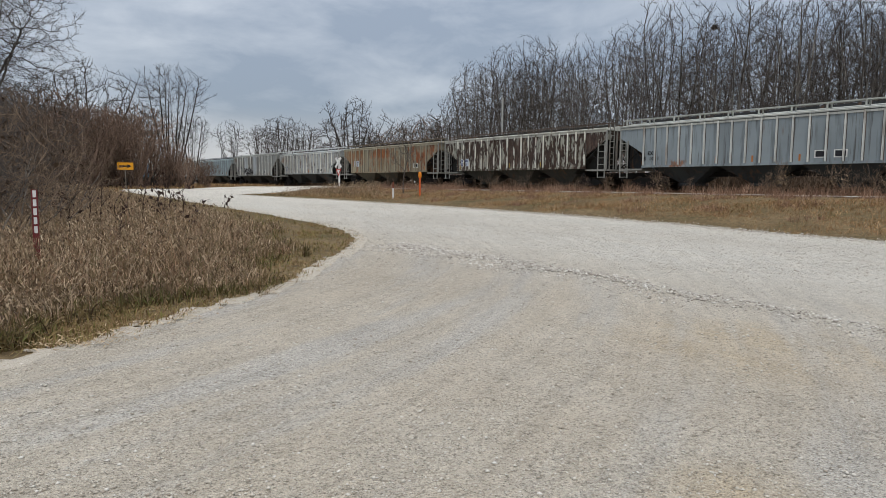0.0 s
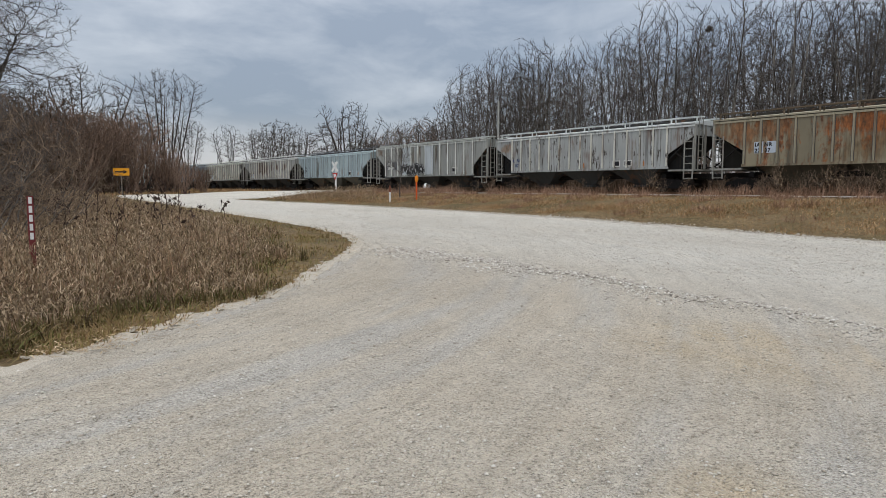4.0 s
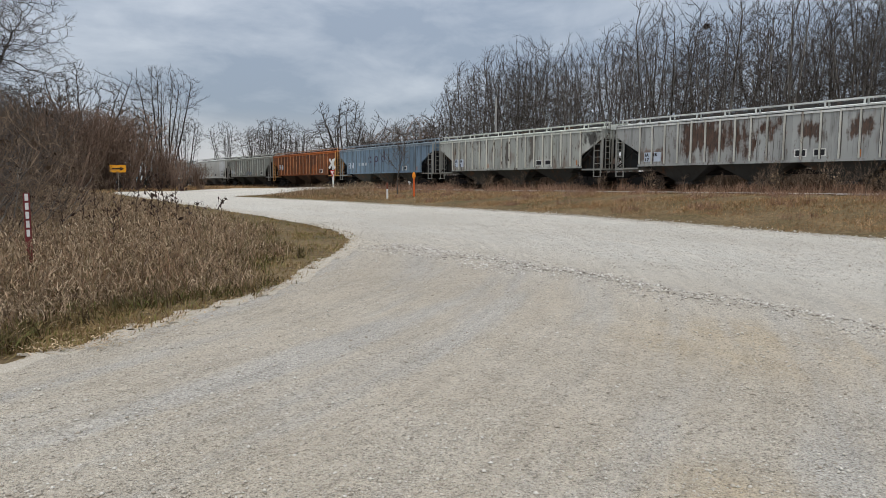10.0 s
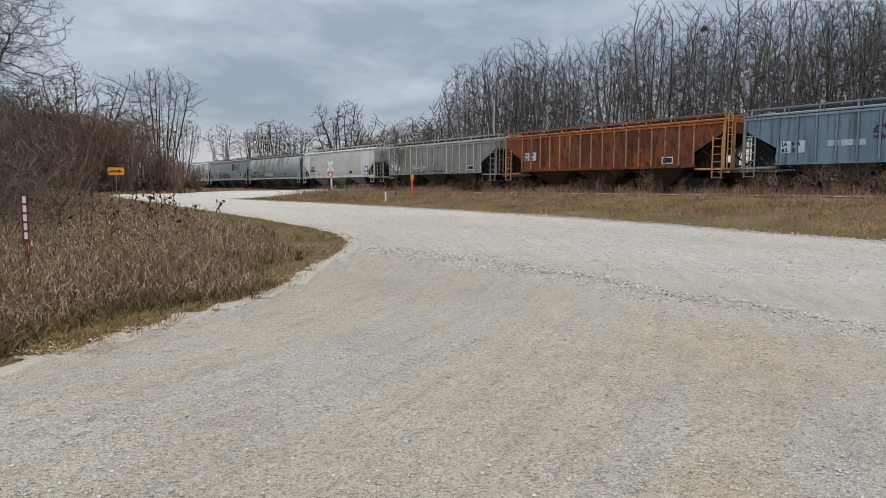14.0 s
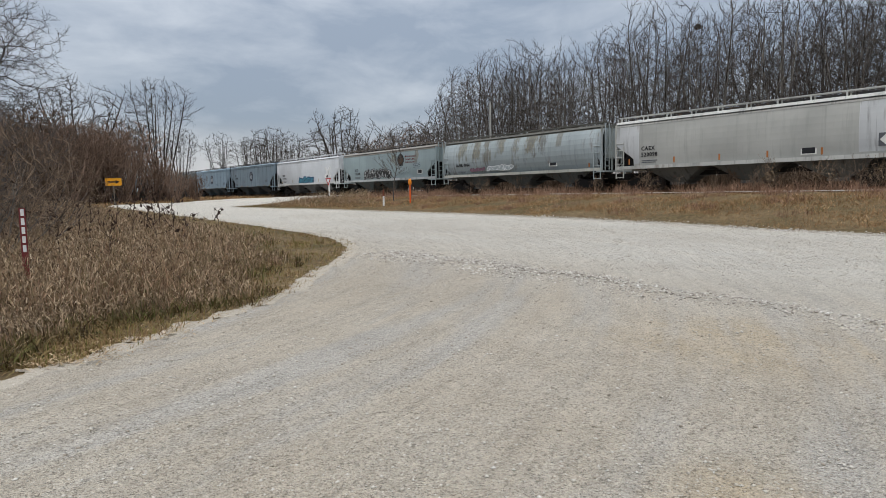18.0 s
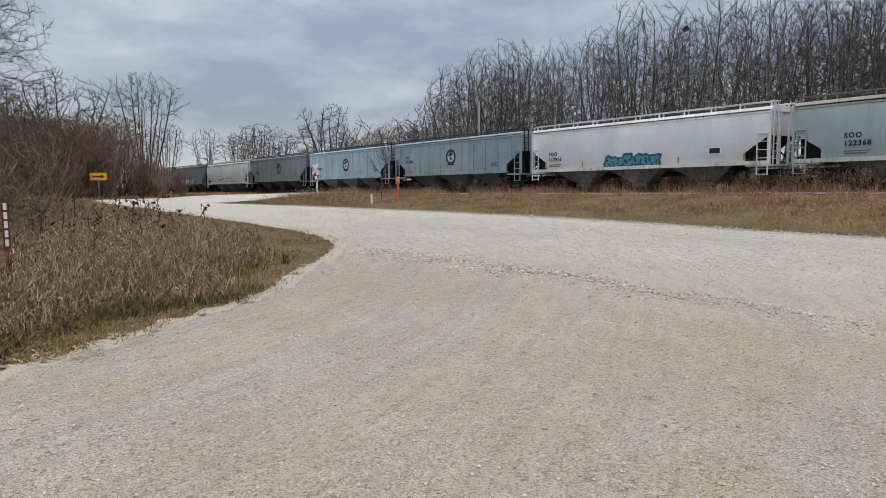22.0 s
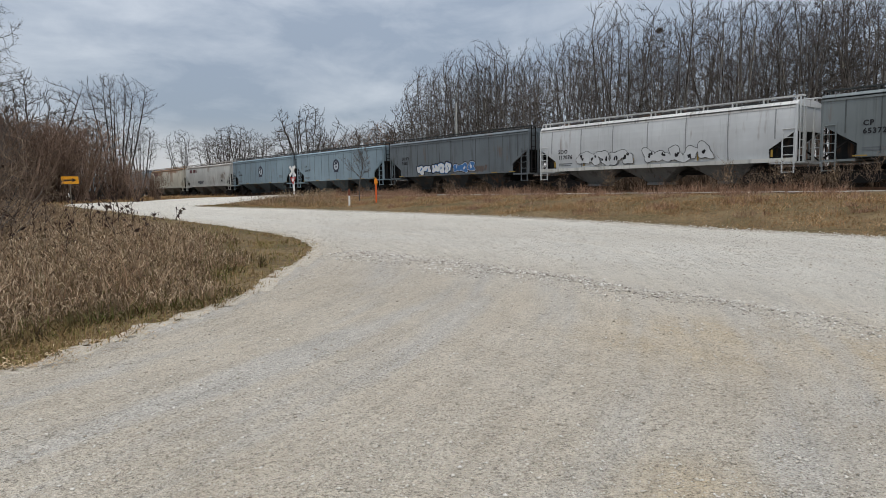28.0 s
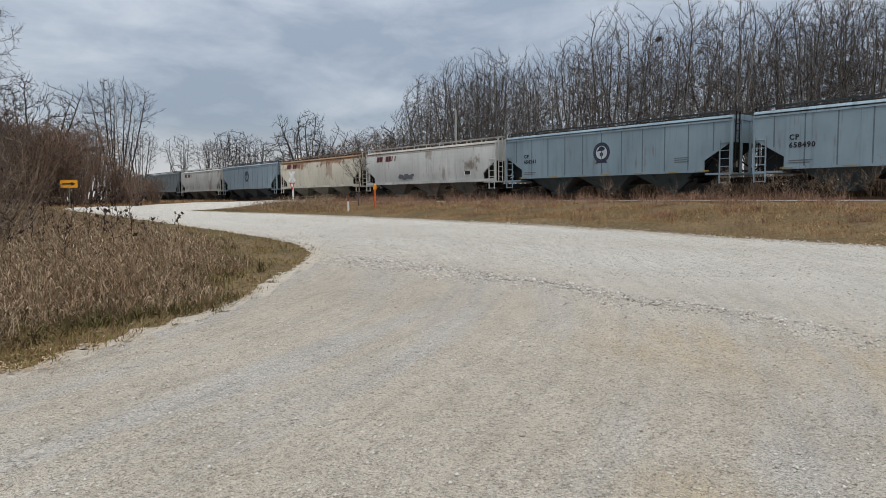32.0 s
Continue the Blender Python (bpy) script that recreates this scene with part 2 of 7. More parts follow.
MAT_DRYTWIG = bark_material("dry_brush_twigs", (92, 78, 67), (146, 127, 108))
MAT_BARK = bark_material("dark_bark", (56, 52, 49), (98, 93, 88))
MAT_BROWN = bark_material("russet_twigs", (100, 83, 72), (138, 116, 101))
MAT_GRIME = plain("black_running_gear", (24, 21, 20), 0.85, 0.1, 0.4, 3)
MAT_STEEL = plain("worn_wheel_steel", (70, 62, 56), 0.5, 0.8, 0.3, 8)
MAT_RAIL = plain("rusty_rail_steel", (112, 84, 66), 0.5, 0.7, 0.3, 4)
MAT_TIE = plain("creosoted_wood", (62, 52, 44), 0.9, 0, 0.4, 5)


def paint(name, rgb, rust=0.2, streak=0.3, peel=0.0, under=(96, 62, 42), seed=0.0, rough=0.55, grime=0.35, patchy=0.16, stains=(), vary=False):
    """Weathered car paint: fading, rust blooms, streaks that run down, and peeled patches."""
    m = Nodes(name, rough, 0, 0.35)
    loc = (seed * 7.3, seed * 3.1, seed * 1.7)
    if vary:
        m.vary()
    v, tall = m.at("Object", (1, 1, 1), loc), m.at("Object", (1, 1.0, 0.10), loc)
    c = lin(*rgb)
    fade = m.noise(v, 0.35, 4)
    col = m.mix(m.ramp(fade, (0.35, 0.0), (0.65, 1.0)), tuple(x * 0.86 for x in c), tuple(min(1, x * 1.08) for x in c))
    # sheet by sheet the paint has aged differently
    axes = m.n.new("ShaderNodeSeparateXYZ")
    m.l.new(v, axes.inputs["Vector"])
    sheet = m.n.new("ShaderNodeTexWhiteNoise")
    sheet.noise_dimensions = "1D"
    m.l.new(m.mul(m.mul(axes.outputs["Y"], 0.92), 0.0, "FLOOR"), sheet.inputs["W"])
    col = m.mix(1.0, col, m.ramp(sheet.outputs["Value"], (0.0, 1 - patchy), (1.0, 1.0)), "MULTIPLY")
    dirt = m.noise(tall, 2.6, 5, 0.6)
    col = m.mix(m.ramp(dirt, (0.53, 0.0), (0.70, grime)), col, lin(46, 42, 39))
    # thin dark runs from the roof's edge and a dusty band over the sill
    runs = m.noise(m.at("Object", (1, 2.6, 0.10), loc), 2.2, 5, 0.62)
    col = m.mix(m.ramp(runs, (0.60, 0.0), (0.68, min(1.0, grime * 1.2))), col, lin(60, 53, 47))
    if streak > 0:
        s = m.mul(m.noise(tall, 3.4, 4, 0.6), m.noise(v, 0.45, 3), "MULTIPLY")
        lo = 0.36 - 0.2 * streak
        col = m.mix(m.ramp(s, (lo, 0.0), (lo + 0.10, min(1.0, 0.45 + streak * 0.5))), col, lin(104, 74, 52))
    if rust > 0:
        r = m.noise(m.at("Object", (1, 1.4, 0.6), loc), 1.5, 8, 0.68)
        lo = 0.72 - 0.3 * rust
        tone = m.ramp(m.noise(v, 5, 4), (0.3, lin(72, 42, 28)), (0.5, lin(118, 66, 34)), (0.7, lin(164, 96, 48)))
        col = m.mix(m.ramp(r, (lo, 0.0), (lo + 0.09, 0.9)), col, tone)
    if peel > 0:
        p = m.noise(m.at("Object", (1, 1.6, 0.4), loc), 2.8, 8, 0.66)
        lo = 0.68 - 0.3 * peel
        col = m.mix(m.ramp(p, (lo, 0.0), (lo + 0.025, 1.0)), col, m.ramp(m.noise(v, 4), (0.3, lin(*[x * 0.7 for x in under])), (0.7, lin(*under))))
    # stains with edges that run down: along, height, colour, strength
    if stains:
        raw = m.n.new("ShaderNodeSeparateXYZ")
        m.l.new(m.at(), raw.inputs["Vector"])
        ragged = m.mul(m.noise(m.at("Object", (1, 1.5, 0.22), loc), 2.6, 7, 0.66), m.noise(v, 1.1, 6, 0.6), "ADD")
    for y0, y1, z0, z1, rgb2, much in stains:
        dy = m.mul(m.mul(m.mul(raw.outputs["Y"], (y0 + y1) / 2, "SUBTRACT"), 0.0, "ABSOLUTE"), 2 / abs(y1 - y0))
        dz = m.mul(m.mul(m.mul(raw.outputs["Z"], (z0 + z1) / 2, "SUBTRACT"), 0.0, "ABSOLUTE"), 2 / abs(z1 - z0))
        field = m.mul(m.mul(dy, dz, "MAXIMUM"), m.mul(m.mul(ragged, 1.0, "SUBTRACT"), 2.6), "ADD")
        shade = m.ramp(m.noise(m.at("Object", (1, 1, 0.35), loc), 7, 6, 0.66), (0.34, lin(*[x * 0.5 for x in rgb2])), (0.66, lin(*[min(255, x * 1.12) for x in rgb2])))
        col = m.mix(m.ramp(field, (0.45, much), (0.62, much * 0.55), (0.9, 0.0)), col, shade)
    m.color(col)
    m.rough(m.ramp(fade, (0.3, rough), (0.7, min(1, rough + 0.25))))
    m.bump(m.noise(v, 2.2, 3), 0.12, 0.03)
    return m.mat


def flat_paint(name, rgb, rough=0.6):
    return plain(name, rgb, rough, 0, 0.15, 3)


# ---- geometry helpers ----


class Geo:
    """Collects corners and faces for one mesh."""

    def __init__(self):
        self.v, self.f = [], []

    def add(self, verts, faces):
        k = len(self.v)
        self.v += [tuple(p) for p in verts]
        self.f += [tuple(i + k for i in q) for q in faces]
        return self

    def box(self, x0, x1, y0, y1, z0, z1):
        return self.add([(x0, y0, z0), (x1, y0, z0), (x1, y1, z0), (x0, y1, z0), (x0, y0, z1), (x1, y0, z1), (x1, y1, z1), (x0, y1, z1)],
                        [(0, 3, 2, 1), (4, 5, 6, 7), (0, 1, 5, 4), (1, 2, 6, 5), (2, 3, 7, 6), (3, 0, 4, 7)])

    def hexa(self, low, high):
        """A solid between two four-cornered rings."""
        return self.add([*low, *high], [(3, 2, 1, 0), (4, 5, 6, 7), (0, 1, 5, 4), (1, 2, 6, 5), (2, 3, 7, 6), (3, 0, 4, 7)])

    def rod(self, a, b, r, sides=6, r2=None):
        a, b = Vector(a), Vector(b)
        way = (b - a).normalized()
        side = way.cross((0, 0, 1) if abs(way.z) < 0.9 else (1, 0, 0)).normalized()
        other = way.cross(side)
        ring = [side * math.cos(i * math.tau / sides) + other * math.sin(i * math.tau / sides) for i in range(sides)]
        r2 = r if r2 is None else r2
        return self.add([a + p * r for p in ring] + [b + p * r2 for p in ring],
                        [(i, (i + 1) % sides, sides + (i + 1) % sides, sides + i) for i in range(sides)] + [tuple(range(sides))[::-1], tuple(range(sides, 2 * sides))])

    def slab(self, outline, x0, x1):
        """An outline in (y, z), made solid from x0 to x1."""
        n = len(outline)
        return self.add([(x0, y, z) for y, z in outline] + [(x1, y, z) for y, z in outline],
                        [tuple(range(n)), tuple(range(n, 2 * n))[::-1]] + [(i, n + i, n + (i + 1) % n, (i + 1) % n) for i in range(n)])

    def mesh(self, name, mat, smooth=False):
        me = bpy.data.meshes.new(name)
        me.from_pydata(self.v, [], self.f)
        bm = bmesh.new()
        bm.from_mesh(me)
        bmesh.ops.recalc_face_normals(bm, faces=bm.faces)
        bm.to_mesh(me)
        bm.free()
        if smooth:
            me.shade_smooth()
        me.materials.append(mat)
        return me


def array_mesh(name, verts, faces, mat, smooth=False):
    """A mesh from numpy arrays; all faces have the same number of corners."""
    me = bpy.data.meshes.new(name)
    n, k = faces.shape
    me.vertices.add(len(verts))
    me.vertices.foreach_set("co", np.ascontiguousarray(verts, np.float32).ravel())
    me.loops.add(n * k)
    me.loops.foreach_set("vertex_index", np.ascontiguousarray(faces, np.int32).ravel())
    me.polygons.add(n)
    me.polygons.foreach_set("loop_start", np.arange(0, n * k, k, dtype=np.int32))
    me.update(calc_edges=True)
    me.validate()
    if smooth:
        me.shade_smooth()
    me.materials.append(mat)
    return me


def part(name, data, parent, label="", at=None):
    ob = new(name, data)
    ob.parent = parent
    if at is not None:
        ob.matrix_basis = at
    if label:
        ob["label"] = label
    return ob


def tubes(segs, sides=3):
    """Tapered limbs from rows of x0 y0 z0 x1 y1 z1 r0 r1, as corners and four-cornered faces."""
    s = np.asarray(segs, float)
    a, b = s[:, :3], s[:, 3:6]
    way = b - a
    way /= np.linalg.norm(way, axis=1, keepdims=True) + 1e-9
    ref = np.where(np.abs(way[:, 2:3]) < 0.9, [[0, 0, 1.0]], [[1.0, 0, 0]])
    side = np.cross(way, ref)
    side /= np.linalg.norm(side, axis=1, keepdims=True)
    other = np.cross(way, side)
    ang = np.arange(sides) * math.tau / sides
    ring = side[:, None] * np.cos(ang)[None, :, None] + other[:, None] * np.sin(ang)[None, :, None]
    v = np.concatenate([a[:, None] + ring * s[:, 6][:, None, None], b[:, None] + ring * s[:, 7][:, None, None]], 1)
    i = np.arange(sides)
    q = np.stack([i, (i + 1) % sides, sides + (i + 1) % sides, sides + i], 1)
    f = (np.arange(len(s)) * 2 * sides)[:, None, None] + q[None]
    return v.reshape(-1, 3), f.reshape(-1, 4)


# ---- the ground ----
# x runs square to the railway (towards it), y along it into the distance
TRACK, RAIL = 35.3, 1.42


def soft(a, b, x):
    t = np.clip((np.asarray(x, float) - a) / (b - a), 0, 1)
    return t * t * (3 - 2 * t)


def ground_z(x, y):
    x, y = np.asarray(x, float), np.asarray(y, float)
    low = np.where(y < 58, 0.016 * 4 * np.logaddexp(0, (np.minimum(y, 58) - 10) / 4), 0.768 + np.minimum(y - 58, 60) * 0.004)
    z = low + (1.24 - low) * soft(20, 29, x)
    # beyond the railway the land rises a little under the wood
    return z + 0.5 * soft(42, 60, x)


ROAD_EDGE = [(-60, 4.6), (-20, 5.6), (-6, 6.3), (0.2, 6.8), (1.2, 7.5), (2.2, 8.3), (3.1, 8.9), (4.0, 9.7), (5.5, 11.7), (6.8, 13.2), (8.1, 15.0), (8.9, 16.6),
             (9.8, 19.4), (10.3, 25.8), (10.5, 33.9), (10.7, 45), (10.6, 56), (11.0, 66), (13.5, 76), (18, 82), (24, 82), (29, 77), (34, 70), (45, 66), (80, 66),
             (80, 57), (45, 56.5), (34, 56.5), (28, 56), (23.5, 56), (20, 54.6), (17.7, 52.5), (18.6, 48), (20.3, 42.5), (21.3, 33.8), (21.7, 28), (22.0, 20.7),
             (21.8, 14.7), (21.4, 10.2), (21.2, 7.5), (21.0, -10), (21.0, -120), (9.0, -120), (9.0, -20), (4, -12), (-10, -9), (-60, -9)]


def road_depth(x, y):
    """How far a place lies inside the gravel's edge; below nought outside it."""
    p = np.stack([np.asarray(x, float).ravel(), np.asarray(y, float).ravel()], 1)
    e = np.array(ROAD_EDGE)
    f = np.roll(e, -1, 0)
    best, inside = np.full(len(p), 1e9), np.zeros(len(p), bool)
    for a, b in zip(e, f):
        ab, ap = b - a, p - a
        t = np.clip(ap @ ab / (ab @ ab), 0, 1)
        best = np.minimum(best, np.hypot(*(ap - t[:, None] * ab).T))
        if a[1] != b[1]:
            cross = ((a[1] > p[:, 1]) != (b[1] > p[:, 1])) & (p[:, 0] < (b[0] - a[0]) * (p[:, 1] - a[1]) / (b[1] - a[1]) + a[0])
            inside ^= cross
    return np.where(inside, best, -best).reshape(np.shape(x))


def wobble(x, y):
    """An uneven edge, a hand to a forearm deep."""
    return 0.045 * np.sin(x * 3.1 + 1.3 * np.sin(y * 2.3)) + 0.05 * np.sin(y * 5.3 + x * 4.1) + 0.04 * np.sin(y * 9.7 - x * 11.3) + 0.06 * np.sin(x * 0.9 - y * 1.3)


def steps(*spans):
    """Grid lines: rows of start, end, step."""
    return np.unique(np.concatenate([np.arange(a, b, c) for a, b, c in spans] + [[spans[-1][1]]]).round(3))


gx = steps((-1500, -200, 260), (-200, -60, 20), (-60, -12, 3), (-12, 40, 0.5), (40, 90, 3), (90, 300, 30), (300, 1800, 300))
gy = steps((-1500, -200, 260), (-200, -20, 20), (-20, 30, 0.5), (30, 90, 1.0), (90, 200, 10), (200, 600, 80), (600, 2600, 400))
X, Y = np.meshgrid(gx, gy, indexing="ij")
inside = road_depth(X, Y)
Z = ground_z(X, Y) - 0.06 * soft(0.0, 0.6, inside) + 0.03 * np.sin(X * 1.7) * np.sin(Y * 1.3) * (inside < 0) * (np.abs(X) < 60)
bed = soft(31.2, 32.6, X) * (1 - soft(38.0, 39.4, X)) * 0.06
idx = np.arange(X.size).reshape(X.shape)
quads = np.stack([idx[:-1, :-1], idx[1:, :-1], idx[1:, 1:], idx[:-1, 1:]], -1).reshape(-1, 4)
tagged(new("ground", array_mesh("ground", np.stack([X, Y, Z], -1).reshape(-1, 3), quads, MAT_SOIL, True)),
       "rough brown ground under dry winter grass", "ground", kind="structure")


def clipped_sheet(name, xs, ys, depth, height, mat):
    """The part of a grid where depth > 0, cut along its edge."""
    A, B = np.meshgrid(xs, ys, indexing="ij")
    D, H = depth(A, B), height(A, B)
    verts, faces, seen = [], [], {}

    def corner(i, j):
        if (i, j) not in seen:
            seen[i, j] = len(verts)
            verts.append((A[i, j], B[i, j], H[i, j]))
        return seen[i, j]

    def cut(p, q):
        k = (min(p, q), max(p, q))
        if k not in seen:
            (i, j), (m, n) = k
            t = D[i, j] / (D[i, j] - D[m, n])
            seen[k] = len(verts)
            verts.append(tuple(np.array((A[i, j], B[i, j], H[i, j])) * (1 - t) + np.array((A[m, n], B[m, n], H[m, n] - 0.03)) * t))
        return seen[k]

    for i in range(len(xs) - 1):
        for j in range(len(ys) - 1):
            ring = [(i, j), (i + 1, j), (i + 1, j + 1), (i, j + 1)]
            d = [D[c] for c in ring]
            if max(d) <= 0:
                continue
            if min(d) > 0:
                faces.append([corner(*c) for c in ring])
                continue
            face = []
            for k in range(4):
                p, q = ring[k], ring[(k + 1) % 4]
                if D[p] > 0:
                    face.append(corner(*p))
                if (D[p] > 0) != (D[q] > 0):
                    face.append(cut(p, q))
            if len(face) > 2:
                faces.append(face)
    me = bpy.data.meshes.new(name)
    me.from_pydata(verts, [], faces)
    me.shade_smooth()
    me.materials.append(mat)
    return me


def road_z(x, y):
    ridge = np.exp(-(((x - 8.6 + 0.12 * (y < 8) * (8 - y)) / 0.35) ** 2)) * soft(17, 14, y) * soft(1, 4, y) * 0.045
    ruts = 0.012 * np.sin(x * 1.9) * soft(9, 11, x)
    cross = soft(30, 33.4, x) * (1 - soft(38, 44, x)) * 0.15
    far = soft(40, 62, x) * 0.55
    return ground_z(x, y) + 0.02 + ridge + ruts + cross + far + 0.006 * np.sin(x * 7 + y * 3) * np.sin(y * 6 - x * 2)


rx = steps((-60, -10, 2), (-10, 24, 0.25), (24, 80, 1.0))
ry = steps((-120, -12, 4), (-12, 22, 0.25), (22, 84, 0.7))
tagged(new("road", clipped_sheet("road", rx, ry, lambda a, b: road_depth(a, b) + wobble(a, b), road_z, MAT_GRAVEL)),
       "pale crushed limestone gravel road with a loose windrow", "road", kind="structure")

# pale fines swept against the grass
tagged(new("road_margin", clipped_sheet("road_margin", steps((-6, 11, 0.06)), steps((5, 18, 0.06)),
       lambda a, b: 0.15 - np.abs(road_depth(a, b) - 0.14) + 0.10 * np.sin(a * 7.1 + b * 3.3) * np.sin(b * 5.7 - a * 2.2) + 0.07 * np.sin(a * 19 - b * 13) + 0.05 * np.sin(b * 31 + a * 23), lambda a, b: road_z(a, b) + 0.006, MAT_FINES)),
       "cream fines swept along the gravel's grassy edge", "gravel", kind="structure")

# ---- the railway ----
bed = Geo()
for y0, y1 in ((-260, 55.8), (67.5, 420)):
    bed.hexa([(31.4, y0, 1.0), (39.2, y0, 1.0), (39.2, y1, 1.0), (31.4, y1, 1.0)], [(33.6, y0, 1.285), (37.0, y0, 1.285), (37.0, y1, 1.285), (33.6, y1, 1.285)])
tagged(new("ballast_bed", bed.mesh("ballast_bed", MAT_BALLAST)), "grey stone ballast shoulder under the railway", "ballast", kind="structure")
shoulder = clipped_sheet("gravel_shoulder", steps((27.5, 31.6, 0.3)), steps((-60, 56, 1.0)),
                         lambda a, b: 0.75 - np.abs(a - 29.7) + 0.25 * np.sin(b * 0.7) + 0.12 * np.sin(b * 2.9 + a), lambda a, b: ground_z(a, b) + 0.07, MAT_BALLAST)
tagged(new("gravel_shoulder", shoulder), "thin strip of pale gravel beside the railway weeds", "gravel", kind="structure")
track = tagged(new("railway_track"), "single railway line of rusty rails on dark sleepers", "railway track", kind="structure")
for x in (TRACK - 0.75, TRACK + 0.75):
    g = Geo()
    for x0, x1, z0, z1 in ((-0.07, 0.07, -0.17, -0.15), (-0.01, 0.01, -0.15, -0.04), (-0.036, 0.036, -0.04, 0.0)):
        g.box(x + x0, x + x1, -260, 420, RAIL + z0, RAIL + z1)
    part("rail", g.mesh("rail", MAT_RAIL), track)
tie = Geo().box(-1.3, 1.3, -0.115, 0.115, -0.17, 0.0).mesh("sleeper", MAT_TIE)
for k in range(230):
    y = -8 + 0.52 * k + 0.03 * math.sin(k * 2.1)
    if not 56 < y < 67:
        part("sleeper", tie, track, at=pose(TRACK, y, RAIL - 0.168, 0, 0, 0.8 * math.sin(k * 1.7)))
plank = Geo().box(-0.2, 0.2, -5.3, 5.3, -0.1, 0.0).mesh("crossing_plank", MAT_TIE)
for x in (-1.05, -0.45, 0.0, 0.45, 1.05):
    part("crossing_plank", plank, track, at=pose(TRACK + x, 61.6, RAIL - 0.004))

# ---- bare trees ----


def grow(rng, height, trunk_r, leaders=3, limbs=5, split=0.5, open_to=0.35, up=0.35, droop=0.0, twig=0.012, forks=(4, 3, 3), wander=0.14, fan=(0.45, 0.95), short=(0.42, 0.66), reach=1.0, bare=0.45, sway=0.05):
    """Limbs of one bare tree, thick and thin: rows of x0 y0 z0 x1 y1 z1 r0 r1."""
    thick, thin = [], []

    def put(a, b, r0, r1, level):
        (thick if level < 2 else thin).append((*a, *b, max(r0, twig), max(r1, twig * 0.8)))

    def turned(w, ang):
        side = rng.normal(0, 1, 3)
        side -= w * (side @ w)
        side /= np.linalg.norm(side) + 1e-9
        v = w * math.cos(ang) + side * math.sin(ang)
        return v / np.linalg.norm(v)

    def limb(p, way, length, r, level):
        n = 4 if level < 2 else 3 if level < 3 else 2
        joints = []
        for i in range(n):
            way = way + rng.normal(0, wander, 3) + np.array((0, 0, up * 0.22 - droop * level * 0.1))
            way = way / np.linalg.norm(way)
            q = p + way * length / n
            r1 = r * (1 - 0.5 / n)
            put(p, q, r, r1, level)
            joints.append((q, way, r1))
            p, r = q, r1
        if level > len(forks):
            return
        m = forks[level - 1]
        for k in range(m):
            q, w, rr = joints[-1] if k == 0 else joints[int(rng.integers(0 if level > 1 else 1, n))]
            w = turned(w, rng.uniform(0.5, 1.0) * fan[0] if k == 0 else rng.uniform(*fan))
            w = w + np.array((0, 0, up * 0.3))
            limb(q, w / np.linalg.norm(w), length * rng.uniform(*short), rr * rng.uniform(0.55, 0.78), level + 1)

    p, way, r = np.array((0.0, 0.0, -0.15)), np.array((rng.normal(0, sway), rng.normal(0, sway), 1.0)), trunk_r * 1.25
    n = 9
    spots = []
    for i in range(n):
        w = way / np.linalg.norm(way)
        q = p + w * height * split / n
        r1 = trunk_r * (1 - 0.4 * (i + 1) / n)
        put(p, q, r, r1, 0)
        way = way + np.array((*rng.normal(0, sway, 2), 0))
        if i >= n * bare:
            spots.append((q, r1))
        p, r = q, r1
    start = rng.uniform(0, math.tau)
    for k in range(leaders):
        a = start + k * math.tau / leaders + rng.uniform(-0.3, 0.3)
        t = open_to * rng.uniform(0.6, 1.3)
        w = np.array((math.cos(a) * math.sin(t), math.sin(a) * math.sin(t), math.cos(t)))
        limb(p, w, height * (1 - split) * rng.uniform(0.72, 0.92), r * rng.uniform(0.65, 0.85), 1)
    for k in range(limbs):
        q, rr = spots[k % len(spots)]
        a, t = start + 1.1 + k * 2.4, rng.uniform(0.7, 1.15) * (0.3 + open_to * 1.3)
        w = np.array((math.cos(a) * math.sin(t), math.sin(a) * math.sin(t), math.cos(t)))
        limb(q, w, reach * height * (1 - split) * rng.uniform(0.4, 0.62), rr * rng.uniform(0.35, 0.55), 1)
    return thick, thin


def tree_kind(name, seed, bark, twig_mat, **shape):
    rng = np.random.default_rng(seed)
    thick, thin = grow(rng, **shape)
    v, f = tubes(thick, 5)
    a = array_mesh(name + "_trunk", v, f, bark, True)
    v, f = tubes(thin, 3)
    return a, array_mesh(name + "_crown", v, f, twig_mat)


